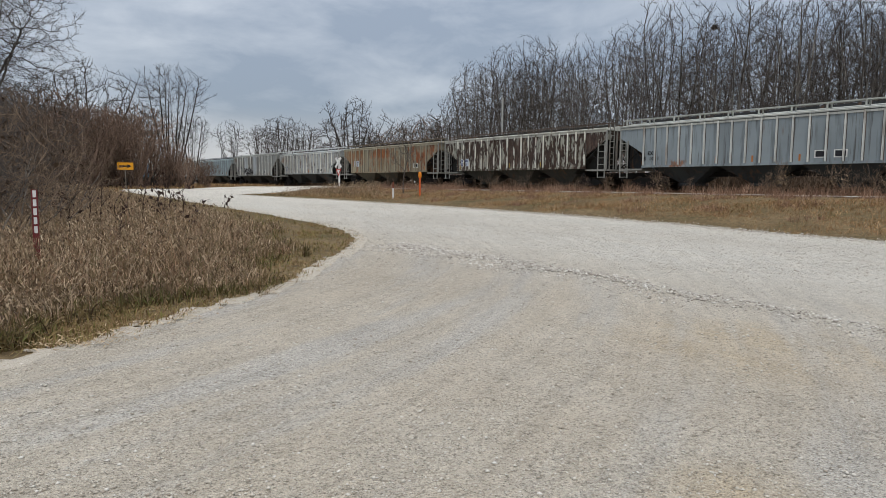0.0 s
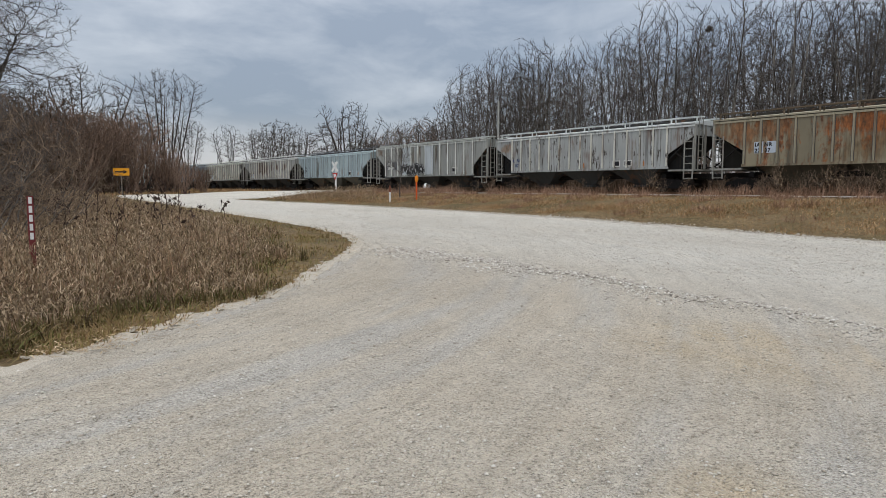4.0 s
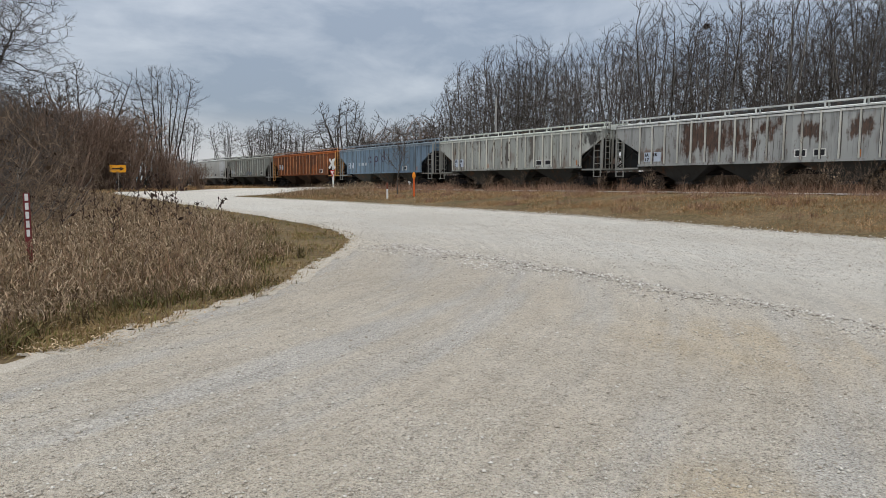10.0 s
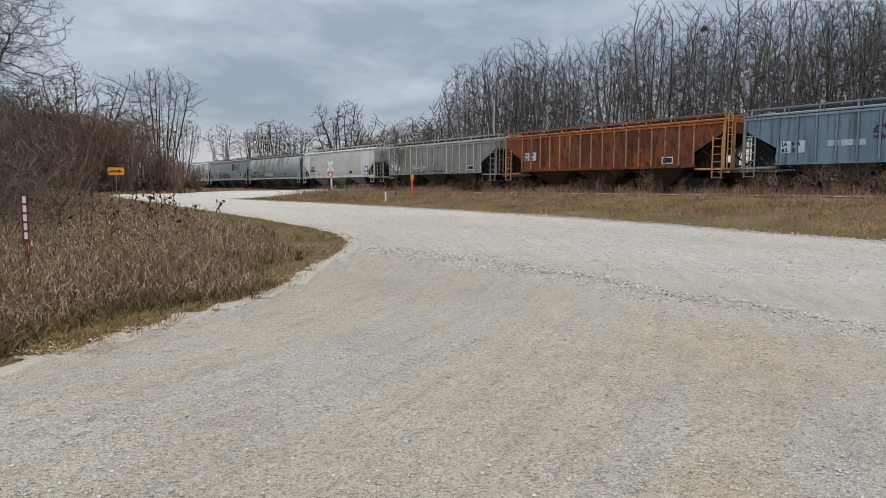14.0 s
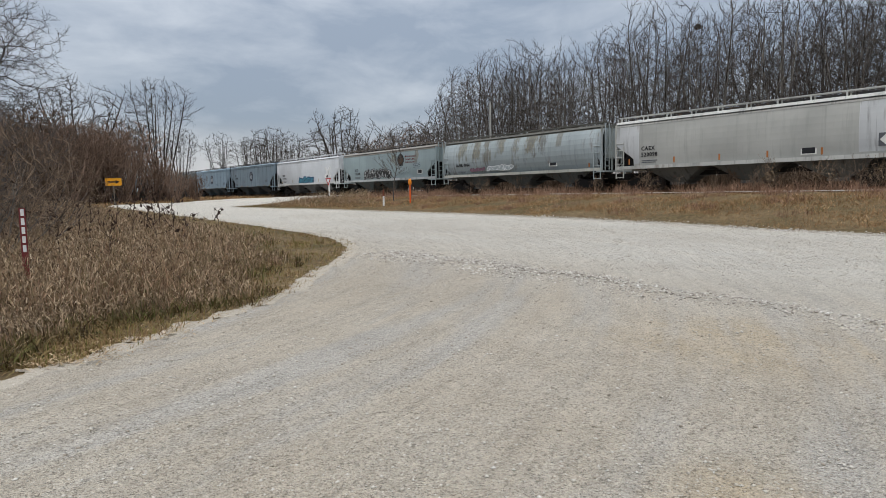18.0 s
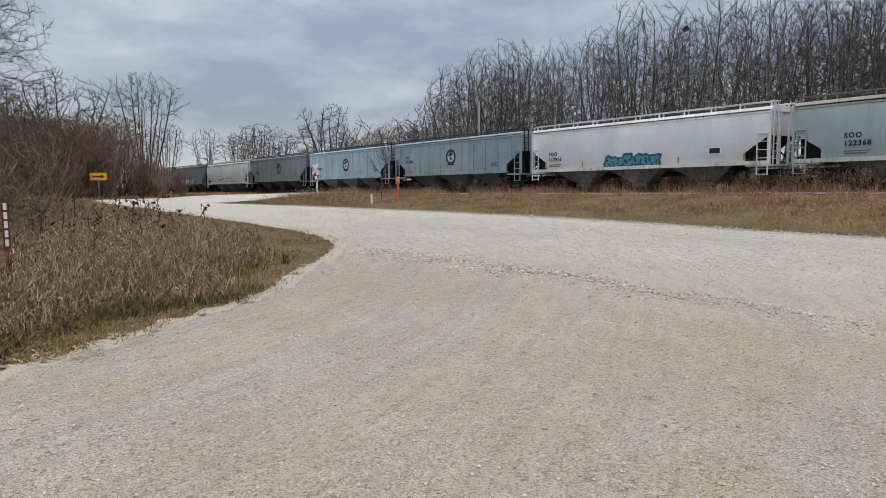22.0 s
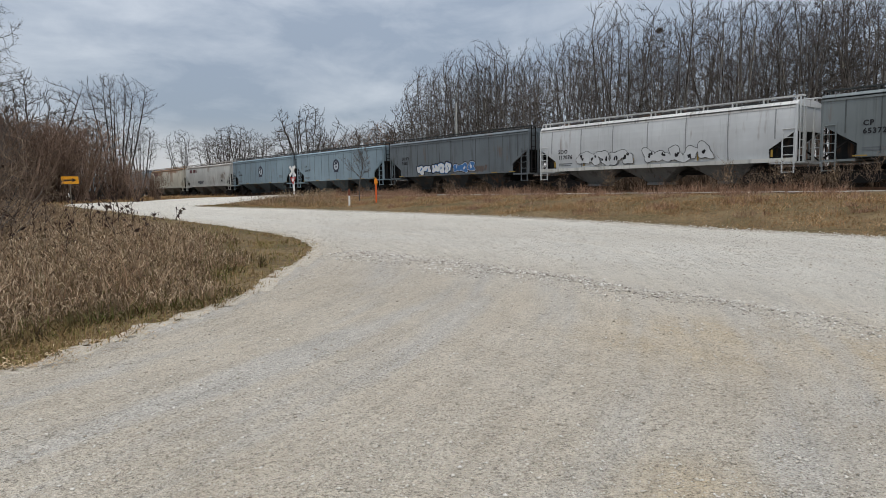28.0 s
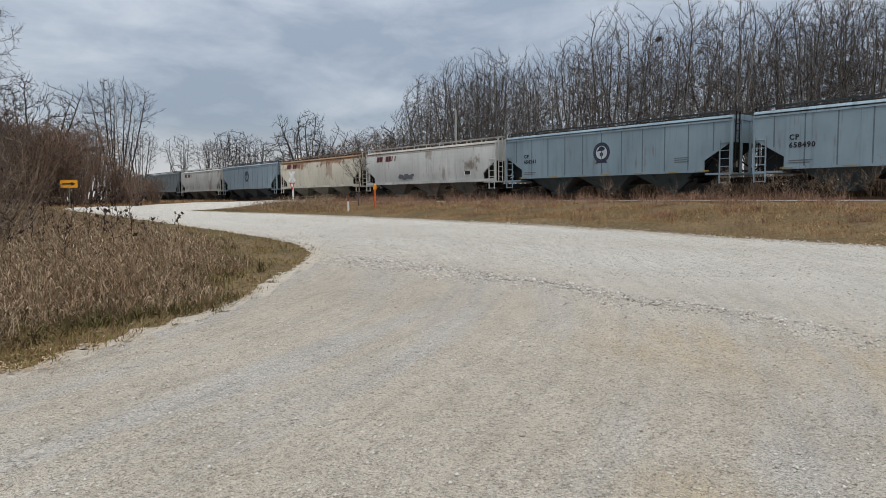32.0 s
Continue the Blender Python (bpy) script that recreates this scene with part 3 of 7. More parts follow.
def crown_points(rng, n, shape, height, radius, base):
    """Places where a crown's twigs end, inside its outline: tall, vase, dome or round."""
    pts = []
    while len(pts) < n:
        t = rng.uniform(0, 1, 400)
        if shape == "tall":
            w = 0.30 + 0.70 * np.sin(np.clip(t * 1.05, 0, 1) ** 0.8 * math.pi) ** 0.6 * (1 - 0.25 * t)
        elif shape == "vase":
            w = np.where(t < 0.72, 0.14 + 0.86 * (t / 0.72) ** 0.85, np.sqrt(np.clip(1 - ((t - 0.72) / 0.29) ** 2, 0, 1)))
        elif shape == "dome":
            w = np.sqrt(np.clip(1 - t ** 2.2, 0, 1)) * (0.55 + 0.45 * np.clip(t / 0.25, 0, 1))
        else:
            w = np.sqrt(np.clip(1 - (2 * t - 1) ** 2, 0, 1))
        a, r = rng.uniform(0, math.tau, 400), np.sqrt(rng.uniform(0.03, 1, 400))
        # lobes leave gaps and an uneven outline
        lobes = 1 + 0.16 * np.sin(a * 3 + t * 5) + 0.10 * np.sin(a * 5 - t * 9)
        ok = rng.uniform(0, 1, 400) < w ** 1.4 + 0.05
        p = np.stack([np.cos(a) * r * w * lobes * radius, np.sin(a) * r * w * lobes * radius, height * (base + (1 - base) * t)], 1)
        pts += list(p[ok])
    return np.array(pts[:n])


def branching(rng, height, radius, base, shape="tall", n=300, step=0.4, reach=2.6, kill=0.75, twig=0.008, power=2.2, up=0.12, wander=0.10, stems=1, leaders=3, lead=0.8, spread=0.5, twigs=2, spray=(0.25, 0.6), droop=0.0):
    """A bare tree whose limbs grow towards the places where its twigs end; limb thickness follows from the twigs that it carries."""
    goal = crown_points(rng, n, shape, height, radius, base)
    pos, parent = [], []
    for k in range(stems):
        a, out = rng.uniform(0, math.tau), 0.0 if stems == 1 else rng.uniform(0.05, 0.12) * radius
        p, w = np.array((math.cos(a) * out, math.sin(a) * out, -0.2)), np.array((math.cos(a) * (stems > 1) * 0.14, math.sin(a) * (stems > 1) * 0.14, 1.0))
        up_to = max(2, int(height * base * rng.uniform(0.85, 1.15) / step))
        for i in range(up_to):
            parent.append(len(pos) - 1 if i else -1)
            pos.append(p)
            w = w + np.array((*rng.normal(0, 0.035, 2), 0))
            p = p + w / np.linalg.norm(w) * step
        # main limbs rise from the stem through the crown
        top = len(pos) - 1
        turn0 = rng.uniform(0, math.tau)
        for j in range(leaders):
            root = max(top - int(rng.uniform(0, 0.45) * up_to) * (j > 0), 0)
            a = turn0 + j * 2.4 + rng.uniform(-0.4, 0.4)
            out = radius * spread * rng.uniform(0.6, 1.3) * (j > 0 or leaders < 3)
            end = np.array((pos[top][0] + math.cos(a) * out, pos[top][1] + math.sin(a) * out, height * lead * rng.uniform(0.85, 1.08)))
            start, last = pos[root], root
            m = max(2, int(np.linalg.norm(end - start) / step))
            drift = np.zeros(3)
            for i in range(1, m + 1):
                t = i / m
                drift = drift + rng.normal(0, wander * step * 0.6, 3) * (1, 1, 0)
                parent.append(last)
                pos.append(start + (end - start) * np.array((t ** 0.75, t ** 0.75, t)) + drift)
                last = len(pos) - 1
    near, far = np.zeros(len(goal), int), np.full(len(goal), 1e9)

    def meet(first):
        d = np.linalg.norm(goal[:, None] - np.array(pos[first:])[None], axis=2)
        k = d.argmin(1)
        best = d[np.arange(len(goal)), k]
        closer = best < far
        near[closer], far[closer] = k[closer] + first, best[closer]

    kids = {}
    meet(0)
    for turn in range(90):
        if not len(goal):
            break
        live = far < max(reach, far.min() + 0.01)
        pull, stuck = {}, set()
        for g, k in zip(goal[live], near[live]):
            v = g - pos[k]
            pull.setdefault(k, []).append(v / (np.linalg.norm(v) + 1e-9))
        first = len(pos)
        for k, ways in pull.items():
            last = pos[k] - pos[parent[k]] if parent[k] >= 0 else np.array((0, 0, step))
            # twigs do not curl back on themselves
            if np.mean(ways, 0) @ last < -0.05 * step:
                stuck.add(k)
                continue
            w = np.mean(ways, 0) + last * 0.12 / step + np.array((0, 0, up)) + rng.normal(0, wander, 3)
            q = pos[k] + w / (np.linalg.norm(w) + 1e-9) * step
            # a limb that would only repeat itself ends here
            if any(np.abs(q - c).sum() < 0.75 * step for c in kids.get(k, ())):
                stuck.add(k)
                continue
            kids.setdefault(k, []).append(q)
            pos.append(q)
            parent.append(k)
        if len(pos) > first:
            meet(first)
        left = (far > kill) & ~np.isin(near, list(stuck))
        goal, near, far = goal[left], near[left], far[left]
    pos, parent = np.array(pos), np.array(parent)
    area = np.zeros(len(pos))
    for k in range(len(pos) - 1, -1, -1):
        area[k] = max(area[k], twig ** power)
        if parent[k] >= 0:
            area[parent[k]] += area[k]
    r = area ** (1 / power)
    r *= 1 + 0.35 * np.exp(-np.maximum(pos[:, 2], 0) / 0.5)
    thick, thin = [], []
    for k in range(len(pos)):
        j = parent[k]
        if j < 0:
            continue
        (thick if r[k] > 2.6 * twig else thin).append((*pos[j], *pos[k], min(r[j], r[k] * 1.5), r[k]))
        if r[k] < 2.6 * twig:
            along = (pos[k] - pos[j]) / step
            for _ in range(twigs):
                side = rng.normal(0, 1, 3)
                w = along * 0.9 + side / np.linalg.norm(side) * 0.55 + np.array((0, 0, 0.5 - 1.6 * droop))
                p = pos[j] + (pos[k] - pos[j]) * rng.uniform(0.2, 1)
                thin.append((*p, *(p + w / np.linalg.norm(w) * rng.uniform(*spray)), twig * 0.85, twig * 0.5))
    return thick, thin


def branch_kind(name, seed, bark, twig_mat, **shape):
    thick, thin = branching(np.random.default_rng(seed), **shape)
    v, f = tubes(thick, 5)
    a = array_mesh(name + "_trunk", v, f, bark, True)
    v, f = tubes(thin, 3)
    return a, array_mesh(name + "_crown", v, f, twig_mat)


def plant_tree(kind, x, y, turn, size, label, group="", name="tree", lift=0.0):
    ob = new(name)
    ob.matrix_basis = pose(x, y, float(ground_z(x, y)) + lift, 0, 0, turn)
    ob.scale = (size, size, size)
    part("trunk", kind[0], ob)
    part("crown", kind[1], ob)
    return tagged(ob, label, "tree" if name in ("tree", "sapling") else "shrub", group)


def place(px, depth):
    """Where a bearing of the first view, in pixels of its width, meets a depth ahead of the eye."""
    a = radians(-36.4)
    side = (px - 784) / 1160 * depth
    return side * math.cos(a) - depth * math.sin(a), side * math.sin(a) + depth * math.cos(a)


WOOD = [branch_kind("wood_tree", 20 + k, MAT_GREYBARK, MAT_TWIG, height=13.6 + 0.6 * (k % 3), radius=2.9 + 0.35 * (k % 4), base=0.20 + 0.05 * (k % 3), n=640, step=0.38, reach=1.5, kill=0.46, twig=0.0105, power=1.95, up=0.5, wander=0.06, leaders=3 + k % 3, spread=0.58, twigs=2, spray=(0.3, 0.6)) for k in range(8)]
EDGE = [branch_kind("edge_tree", 40 + k, MAT_GREYBARK, MAT_TWIG, height=13.4, radius=4.6, base=0.12, shape="dome", n=950, step=0.36, reach=1.8, kill=0.5, twig=0.0115, power=2.05, up=0.2, leaders=6, spread=0.6, twigs=2, spray=(0.3, 0.7)) for k in range(2)]
DOME = [branch_kind("domed_tree", 42 + k, MAT_BARK, MAT_TWIG, height=12.5, radius=5.0, base=0.18, shape="dome", n=1000, step=0.42, reach=2.0, kill=0.55, twig=0.017, power=2.0, up=0.12, wander=0.18, leaders=5, lead=0.72, spread=0.6, spray=(0.3, 0.7)) for k in range(2)]
UPRIGHT = [branch_kind("upright_tree", 44 + k, MAT_BARK, MAT_BARK, height=12.8, radius=3.9, base=0.08, shape="vase", n=1700, step=0.36, reach=1.6, kill=0.45, twig=0.0125, power=2.05, up=0.4, wander=0.05, stems=2, leaders=5, spread=0.62, lead=0.88, twigs=2, spray=(0.25, 0.6)) for k in range(3)]
REDDISH = [branch_kind("reddish_tree", 52 + k, MAT_BARK, MAT_BROWN, height=12.0, radius=5.2, base=0.14, shape="dome", n=1300, step=0.4, reach=2.0, kill=0.5, twig=0.018, power=2.1, up=0.1, wander=0.22, leaders=5, lead=0.7, spread=0.6, twigs=3, spray=(0.35, 0.8)) for k in range(2)]
DROOP = [branch_kind("drooping_tree", 48 + k, MAT_BARK, MAT_BARK, height=14.5, radius=6.8, base=0.24, shape="round", n=4200, step=0.32, reach=1.8, kill=0.36, twig=0.0075, power=2.05, up=0.05, wander=0.22, leaders=9, lead=0.7, spread=0.75, twigs=3, spray=(0.2, 0.5), droop=0.25) for k in range(2)]
rng = np.random.default_rng(5)
spots = []
for _ in range(6000):
    x, y = rng.uniform(44, 84), rng.uniform(6, 88)
    if y > 59 + (x - 44) * 0.55 or x > 60 + 16 * float(soft(46, 24, y)):
        continue
    if all((x - a) ** 2 + (y - b) ** 2 > (6.5 if x < 56 else 10) for a, b in spots):
        spots.append((x, y))
    if len(spots) > 100:
        break
for k, (x, y) in enumerate(spots):
    plant_tree(WOOD[k % len(WOOD)], x, y, rng.uniform(0, 360), rng.uniform(0.9, 1.06) * (0.99 + 0.004 * (x - 44)), "tall bare winter tree with grey upright branches", "wood behind the railway")
for k in range(5):
    x, y = place(1400 + 62 * k, 49 - 0.8 * k + 2.0 * (k % 2))
    plant_tree(WOOD[(k * 3 + 1) % 8], max(x, 43.5), y, 40 * k, 1.0 + 0.03 * (k % 3), "tall bare winter tree with grey upright branches", "wood behind the railway")
plant_tree(WOOD[0], *place(1237, 57), 0, 1.12, "tall bare winter tree with grey upright branches and a nest", "wood behind the railway")

OAK = [branch_kind("spreading_tree", 60 + k, MAT_BARK, MAT_BARK, height=13.0, radius=7.0, base=0.2, shape="dome", n=620, step=0.5, reach=2.4, kill=0.8, twig=0.024, power=1.85, up=0.2, wander=0.16, leaders=9, lead=0.82, spread=0.75, twigs=2, spray=(0.35, 0.8)) for k in range(3)]
FAN = [branch_kind("fan_tree", 70 + k, MAT_BARK, MAT_BARK, height=13.5, radius=4.2, base=0.10, shape="vase", n=800, step=0.46, reach=2.0, kill=0.6, twig=0.02, power=2.0, up=0.3, wander=0.1, stems=2, leaders=4, spread=0.6, lead=0.86, twigs=2, spray=(0.3, 0.8)) for k in range(3)]
BUSH = [branch_kind("bush", 80 + k, MAT_BROWN, MAT_BROWN, height=4.6, radius=2.2, base=0.06, shape="vase", n=620, step=0.26, reach=1.1, kill=0.3, twig=0.0125, power=2.3, up=0.25, wander=0.16, stems=4, leaders=3, spread=0.6, lead=0.7, twigs=1, spray=(0.2, 0.5)) for k in range(3)]
SHRUB = [tree_kind("shrub", 90 + k, MAT_TWIG, MAT_TWIG, height=3.2, trunk_r=0.022, leaders=6, limbs=3, split=0.08, open_to=0.7, up=0.25, twig=0.005, forks=(4, 3, 3), wander=0.22) for k in range(3)]
BRUSH = [tree_kind("brush", 94 + k, MAT_DRYTWIG, MAT_DRYTWIG, height=1.6, trunk_r=0.014, leaders=3, limbs=2, split=0.2, open_to=0.36, up=0.5, twig=0.006, forks=(4, 3, 2), wander=0.22) for k in range(3)]
SAPLING = tree_kind("sapling", 97, MAT_TWIG, MAT_TWIG, height=4.8, trunk_r=0.045, leaders=2, limbs=9, split=0.55, open_to=0.4, up=0.5, twig=0.009, forks=(5, 3))
# far trees past the railway: bearing, depth, size, kind
for px, depth, size, kind, say in [(604, 129, 1.17, OAK[2], "wide bare tree with dark spreading limbs"), (690, 138, 1.1, REDDISH[0], "rounded bare tree with reddish twigs"), (742, 122, 1.1, REDDISH[1], "rounded bare tree with reddish twigs"), (768, 128, 1.04, REDDISH[0], "rounded bare tree with reddish twigs"), (656, 142, 0.98, REDDISH[1], "rounded bare tree with reddish twigs"), (618, 128, 1.4, OAK[0], "wide bare tree with dark spreading limbs"), (655, 135, 0.94, OAK[1], "bare tree with reddish twigs among others"),
                                   (735, 118, 1.04, OAK[2], "rounded bare tree with dark limbs"), (765, 125, 1.04, OAK[1], "rounded bare tree with dark limbs"),
                                   (700, 140, 1.1, DOME[1], "slim bare tree in a distant row"), (402, 150, 1.13, FAN[0], "fan-shaped bare tree standing alone"),
                                   (462, 158, 1.04, FAN[1], "fan-shaped bare tree in a distant row"), (450, 160, 1.09, FAN[2], "fan-shaped bare tree in a distant row"),
                                   (475, 150, 1.16, FAN[0], "fan-shaped bare tree in a distant row"), (498, 152, 1.22, FAN[1], "fan-shaped bare tree in a distant row"),
                                   (524, 155, 1.13, FAN[2], "fan-shaped bare tree in a distant row"), (540, 165, 1.01, FAN[0], "fan-shaped bare tree in a distant row"),
                                   (575, 160, 0.78, DOME[1], "fan-shaped bare tree in a distant row"), (510, 175, 1.01, FAN[1], "fan-shaped bare tree in a distant row"),
                                   (590, 170, 0.86, OAK[2], "bare tree in a distant row"), (680, 165, 0.98, OAK[0], "bare tree in a distant row"), (795, 112, 1.37, DOME[0], "bare tree at the edge of the wood"), (840, 72, 1.1, EDGE[1], "rounded bare tree at the edge of the wood"), (882, 68, 1.12, EDGE[0], "rounded bare tree at the edge of the wood"), (812, 90, 0.95, EDGE[0], "rounded bare tree at the edge of the wood"), (780, 120, 1.01, FAN[1], "bare tree at the edge of the wood"),
                                   (640, 150, 1.04, FAN[1], "slim bare tree in a distant row"), (720, 130, 1.07, DOME[0], "slim bare tree in a distant row")]:
    plant_tree(kind, *place(px, depth), px * 1.7, size * 0.92, say, "trees past the railway")
# trees on the near side of the road
for px, depth, size, kind, say in [(295, 92, 1.42, UPRIGHT[0], "tall fan-shaped bare tree above the roadside thicket"), (262, 96, 0.95, UPRIGHT[1], "slim bare tree beside a taller one"), (332, 94, 0.85, UPRIGHT[2], "slim bare tree beside a taller one"),
                                   (150, 84, 1.33, OAK[1], "bare tree with dark spreading limbs over brush"), (60, 72, 1.05, OAK[2], "dark bare tree in the roadside thicket"), (215, 88, 1.0, UPRIGHT[1], "bare tree in the roadside thicket"),
                                   (-98, 36, 1.04, DROOP[0], "large bare tree with drooping fine twigs"), (-190, 32, 1.1, DROOP[1], "large bare tree with drooping fine twigs"), (-60, 60, 0.9, FAN[1], "bare tree in the roadside thicket"), (10, 64, 0.75, FAN[2], "bare tree in the roadside thicket")]:
    plant_tree(kind, *place(px, depth), px * 1.3, size * 0.92, say, "roadside trees")
rng = np.random.default_rng(8)
for k in range(84):
    px = rng.uniform(-80, 362) if k < 52 else rng.uniform(-80, 235)
    depth = rng.uniform(74, 100) if px > 190 else rng.uniform(62, 92)
    if 165 < px < 262:
        depth = max(depth, 76.0)
    size = 2.05 - 0.95 * soft(225, 320, px) - 0.35 * soft(300, 350, px)
    plant_tree(BUSH[k % 3], *place(px, depth), rng.uniform(0, 360), rng.uniform(0.75, 1.1) * float(size), "leafless russet brush in a dense roadside thicket", "roadside thicket", "bush")
for k in range(32):
    px, depth = rng.uniform(-200, 45), rng.uniform(15, 34)
    plant_tree(SHRUB[k % 3], *place(px, depth), rng.uniform(0, 360), rng.uniform(0.7, 1.2) * (1 - 0.35 * float(soft(60, 150, px))), "thin grey leafless shrub in tall dead weeds", "shrubs in the weeds", "shrub")
for k in range(46):
    x, y = rng.uniform(39.8, 49), rng.uniform(6, 84)
    if 55 < y < 68 and x < 45:
        continue
    plant_tree(BUSH[k % 3], x, y, rng.uniform(0, 360), rng.uniform(0.45, 0.95), "leafless brown undergrowth at the wood's edge", "undergrowth of the wood", "bush")
NEAR = [branch_kind("near_shrub", 110 + k, MAT_GREYBARK, MAT_DRYTWIG, height=3.9, radius=2.2, base=0.05, shape="dome", n=420, step=0.2, reach=1.2, kill=0.3, twig=0.0045, power=2.1, up=0.05, wander=0.3, stems=4, leaders=2, lead=0.6, spread=0.8, twigs=2, spray=(0.12, 0.35)) for k in range(2)]
for k, (px, depth, size) in enumerate([(-40, 13.5, 0.95), (22, 15.0, 0.9), (68, 18.0, 0.9), (-110, 15.0, 1.1), (105, 22.0, 0.85), (-20, 19.0, 1.2)]):
    shrub = plant_tree(NEAR[k % 2], *place(px, depth), 70 * k, size, "grey leafless shrub hung with dark dead leaves", "shrubs in the weeds", "shrub")
    leaf_rng = np.random.default_rng(700 + k)
    n = 60
    a, c = leaf_rng.uniform(0, math.tau, n), np.zeros((n, 3))
    c[:, 0], c[:, 1], c[:, 2] = np.cos(a) * leaf_rng.uniform(0.4, 1.9, n), np.sin(a) * leaf_rng.uniform(0.4, 1.9, n), leaf_rng.uniform(1.6, 3.4, n)
    c = c[leaf_rng.integers(0, 14, n)] + leaf_rng.normal(0, 0.11, (n, 3))
    u, w = leaf_rng.normal(0, 0.035, (n, 3)), leaf_rng.normal(0, 0.03, (n, 3)) - (0, 0, 0.03)
    part("dead_leaves", array_mesh("dead_leaves", np.stack([c - u, c + w, c + u, c - w * 0.4], 1).reshape(-1, 3), np.arange(4 * n).reshape(-1, 4), MAT_BRUSH), shrub, "dark curled dead leaves")
plant_tree(SAPLING, *place(704, 47.5), 40, 1.0, "slender leafless sapling in the verge", "", "sapling")
# brush between the gravel strip and the rails
for k, (px, size) in enumerate([(855, 0.5), (872, 0.42), (940, 0.34), (1010, 0.4), (1060, 0.3), (1150, 0.55), (1166, 0.42), (1205, 0.34), (1270, 0.35), (1345, 0.45), (1372, 0.62), (1420, 0.4), (1455, 0.62), (1480, 0.5), (1530, 0.5), (1562, 0.6), (1590, 0.5), (1640, 0.6)]):
    a = (px - 784) / 1160
    depth = 31.0 / (a * 0.805 + 0.5934)
    brush = plant_tree(BRUSH[k % 3], *place(px, depth), k * 77, size * 1.25, "dead russet brush beside the rails", "brush along the rails", "brush")
    if px in (1372, 1455, 1480, 1150, 1562):
        leaf_rng = np.random.default_rng(600 + px)
        n = 90
        c = leaf_rng.normal(0, 1, (n, 3)) * (0.22, 0.22, 0.3) + (0, 0, 1.05)
        u, w = leaf_rng.normal(0, 0.035, (n, 3)), leaf_rng.normal(0, 0.022, (n, 3))
        rows = np.stack([c - u, c + w, c + u, c - w], 1).reshape(-1, 3)
        part("dead_leaves", array_mesh("dead_leaves", rows, np.arange(4 * n).reshape(-1, 4), MAT_LEAF), brush, "tan dead leaves")

# thin dead stems along the shoulder of the bed
rng = np.random.default_rng(61)
for k in range(34):
    x, y = rng.uniform(30.7, 32.2), rng.uniform(3, 52)
    plant_tree(BRUSH[k % 3], x, y, rng.uniform(0, 360), rng.uniform(0.3, 0.62), "thin dead tan stems beside the rails", "brush along the rails", "brush")

# ---- grasses ----


def blades(rng, x, y, tall, wide, lean, curl=0.35):
    """Bent, tapered blades standing on the ground at x, y: corners and triangles."""
    n = len(x)
    a, h = rng.uniform(0, math.tau, n), tall
    face = rng.uniform(0, math.tau, n)
    out = np.abs(rng.normal(0, lean, n))
    dx, dy = np.cos(a) * out, np.sin(a) * out
    wx, wy = np.cos(face) * wide / 2, np.sin(face) * wide / 2
    z = ground_z(x, y) - 0.03
    rows = []
    for t, w in ((0, 1.0), (0.55, 0.8)):
        bx, by, bz = x + dx * h * t * (1 + curl * t), y + dy * h * t * (1 + curl * t), z + h * t * (1 - 0.3 * out * t)
        rows += [np.stack([bx - wx * w, by - wy * w, bz], 1), np.stack([bx + wx * w, by + wy * w, bz], 1)]
    rows.append(np.stack([x + dx * h * (1.4 + curl), y + dy * h * (1.4 + curl), z + h * (1 - 0.5 * np.minimum(out, 1.2))], 1))
    v = np.stack(rows, 1).reshape(-1, 3)
    tri = np.array([(0, 1, 3), (0, 3, 2), (2, 3, 4)])
    return v, ((np.arange(n) * 5)[:, None, None] + tri[None]).reshape(-1, 3)


def meadow(name, label, mat, seed, n, sample, keep, tall, wide, lean):
    rng = np.random.default_rng(seed)
    x, y = sample(rng, n)
    ok = keep(x, y)
    x, y = x[ok], y[ok]
    v, f = blades(rng, x, y, tall(rng, x, y), wide(rng, x, y), lean)
    tagged(new(name, array_mesh(name, v, f, mat)), label, "grass", kind="stuff")


def left_patch(rng, n, tuft=14):
    """Places among the roadside weeds, in tufts, thicker near the eye."""
    m = n // tuft
    d = np.repeat(6 + 62 * rng.uniform(0, 1, m) ** 1.7, tuft)[:n]
    px = np.repeat(rng.uniform(-120, 660, m), tuft)[:n]
    n = len(d)
    spread = 0.035 + 0.004 * d
    d, px = d + rng.normal(0, 1, n) * spread, px + rng.normal(0, 1, n) * spread / d * 1160
    a = radians(-36.4)
    side = (px - 784) / 1160 * d
    return side * math.cos(a) - d * math.sin(a), side * math.sin(a) + d * math.cos(a)


def tufted(rng, x, y, count, spread):
    """Places in tufts round the given centres."""
    x, y = np.repeat(x, count), np.repeat(y, count)
    return x + rng.normal(0, spread, len(x)), y + rng.normal(0, spread, len(x))


def off_road(x, y):
    return road_depth(x, y) + wobble(x, y)


def weed_zone(x, y):
    """Tall weeds stand back from the mown strip, further back along the road than near the eye."""
    return off_road(x, y) + 0.6 + 0.35 * np.sin(y * 0.8 + x) + 1.5 * soft(11, 17, y)


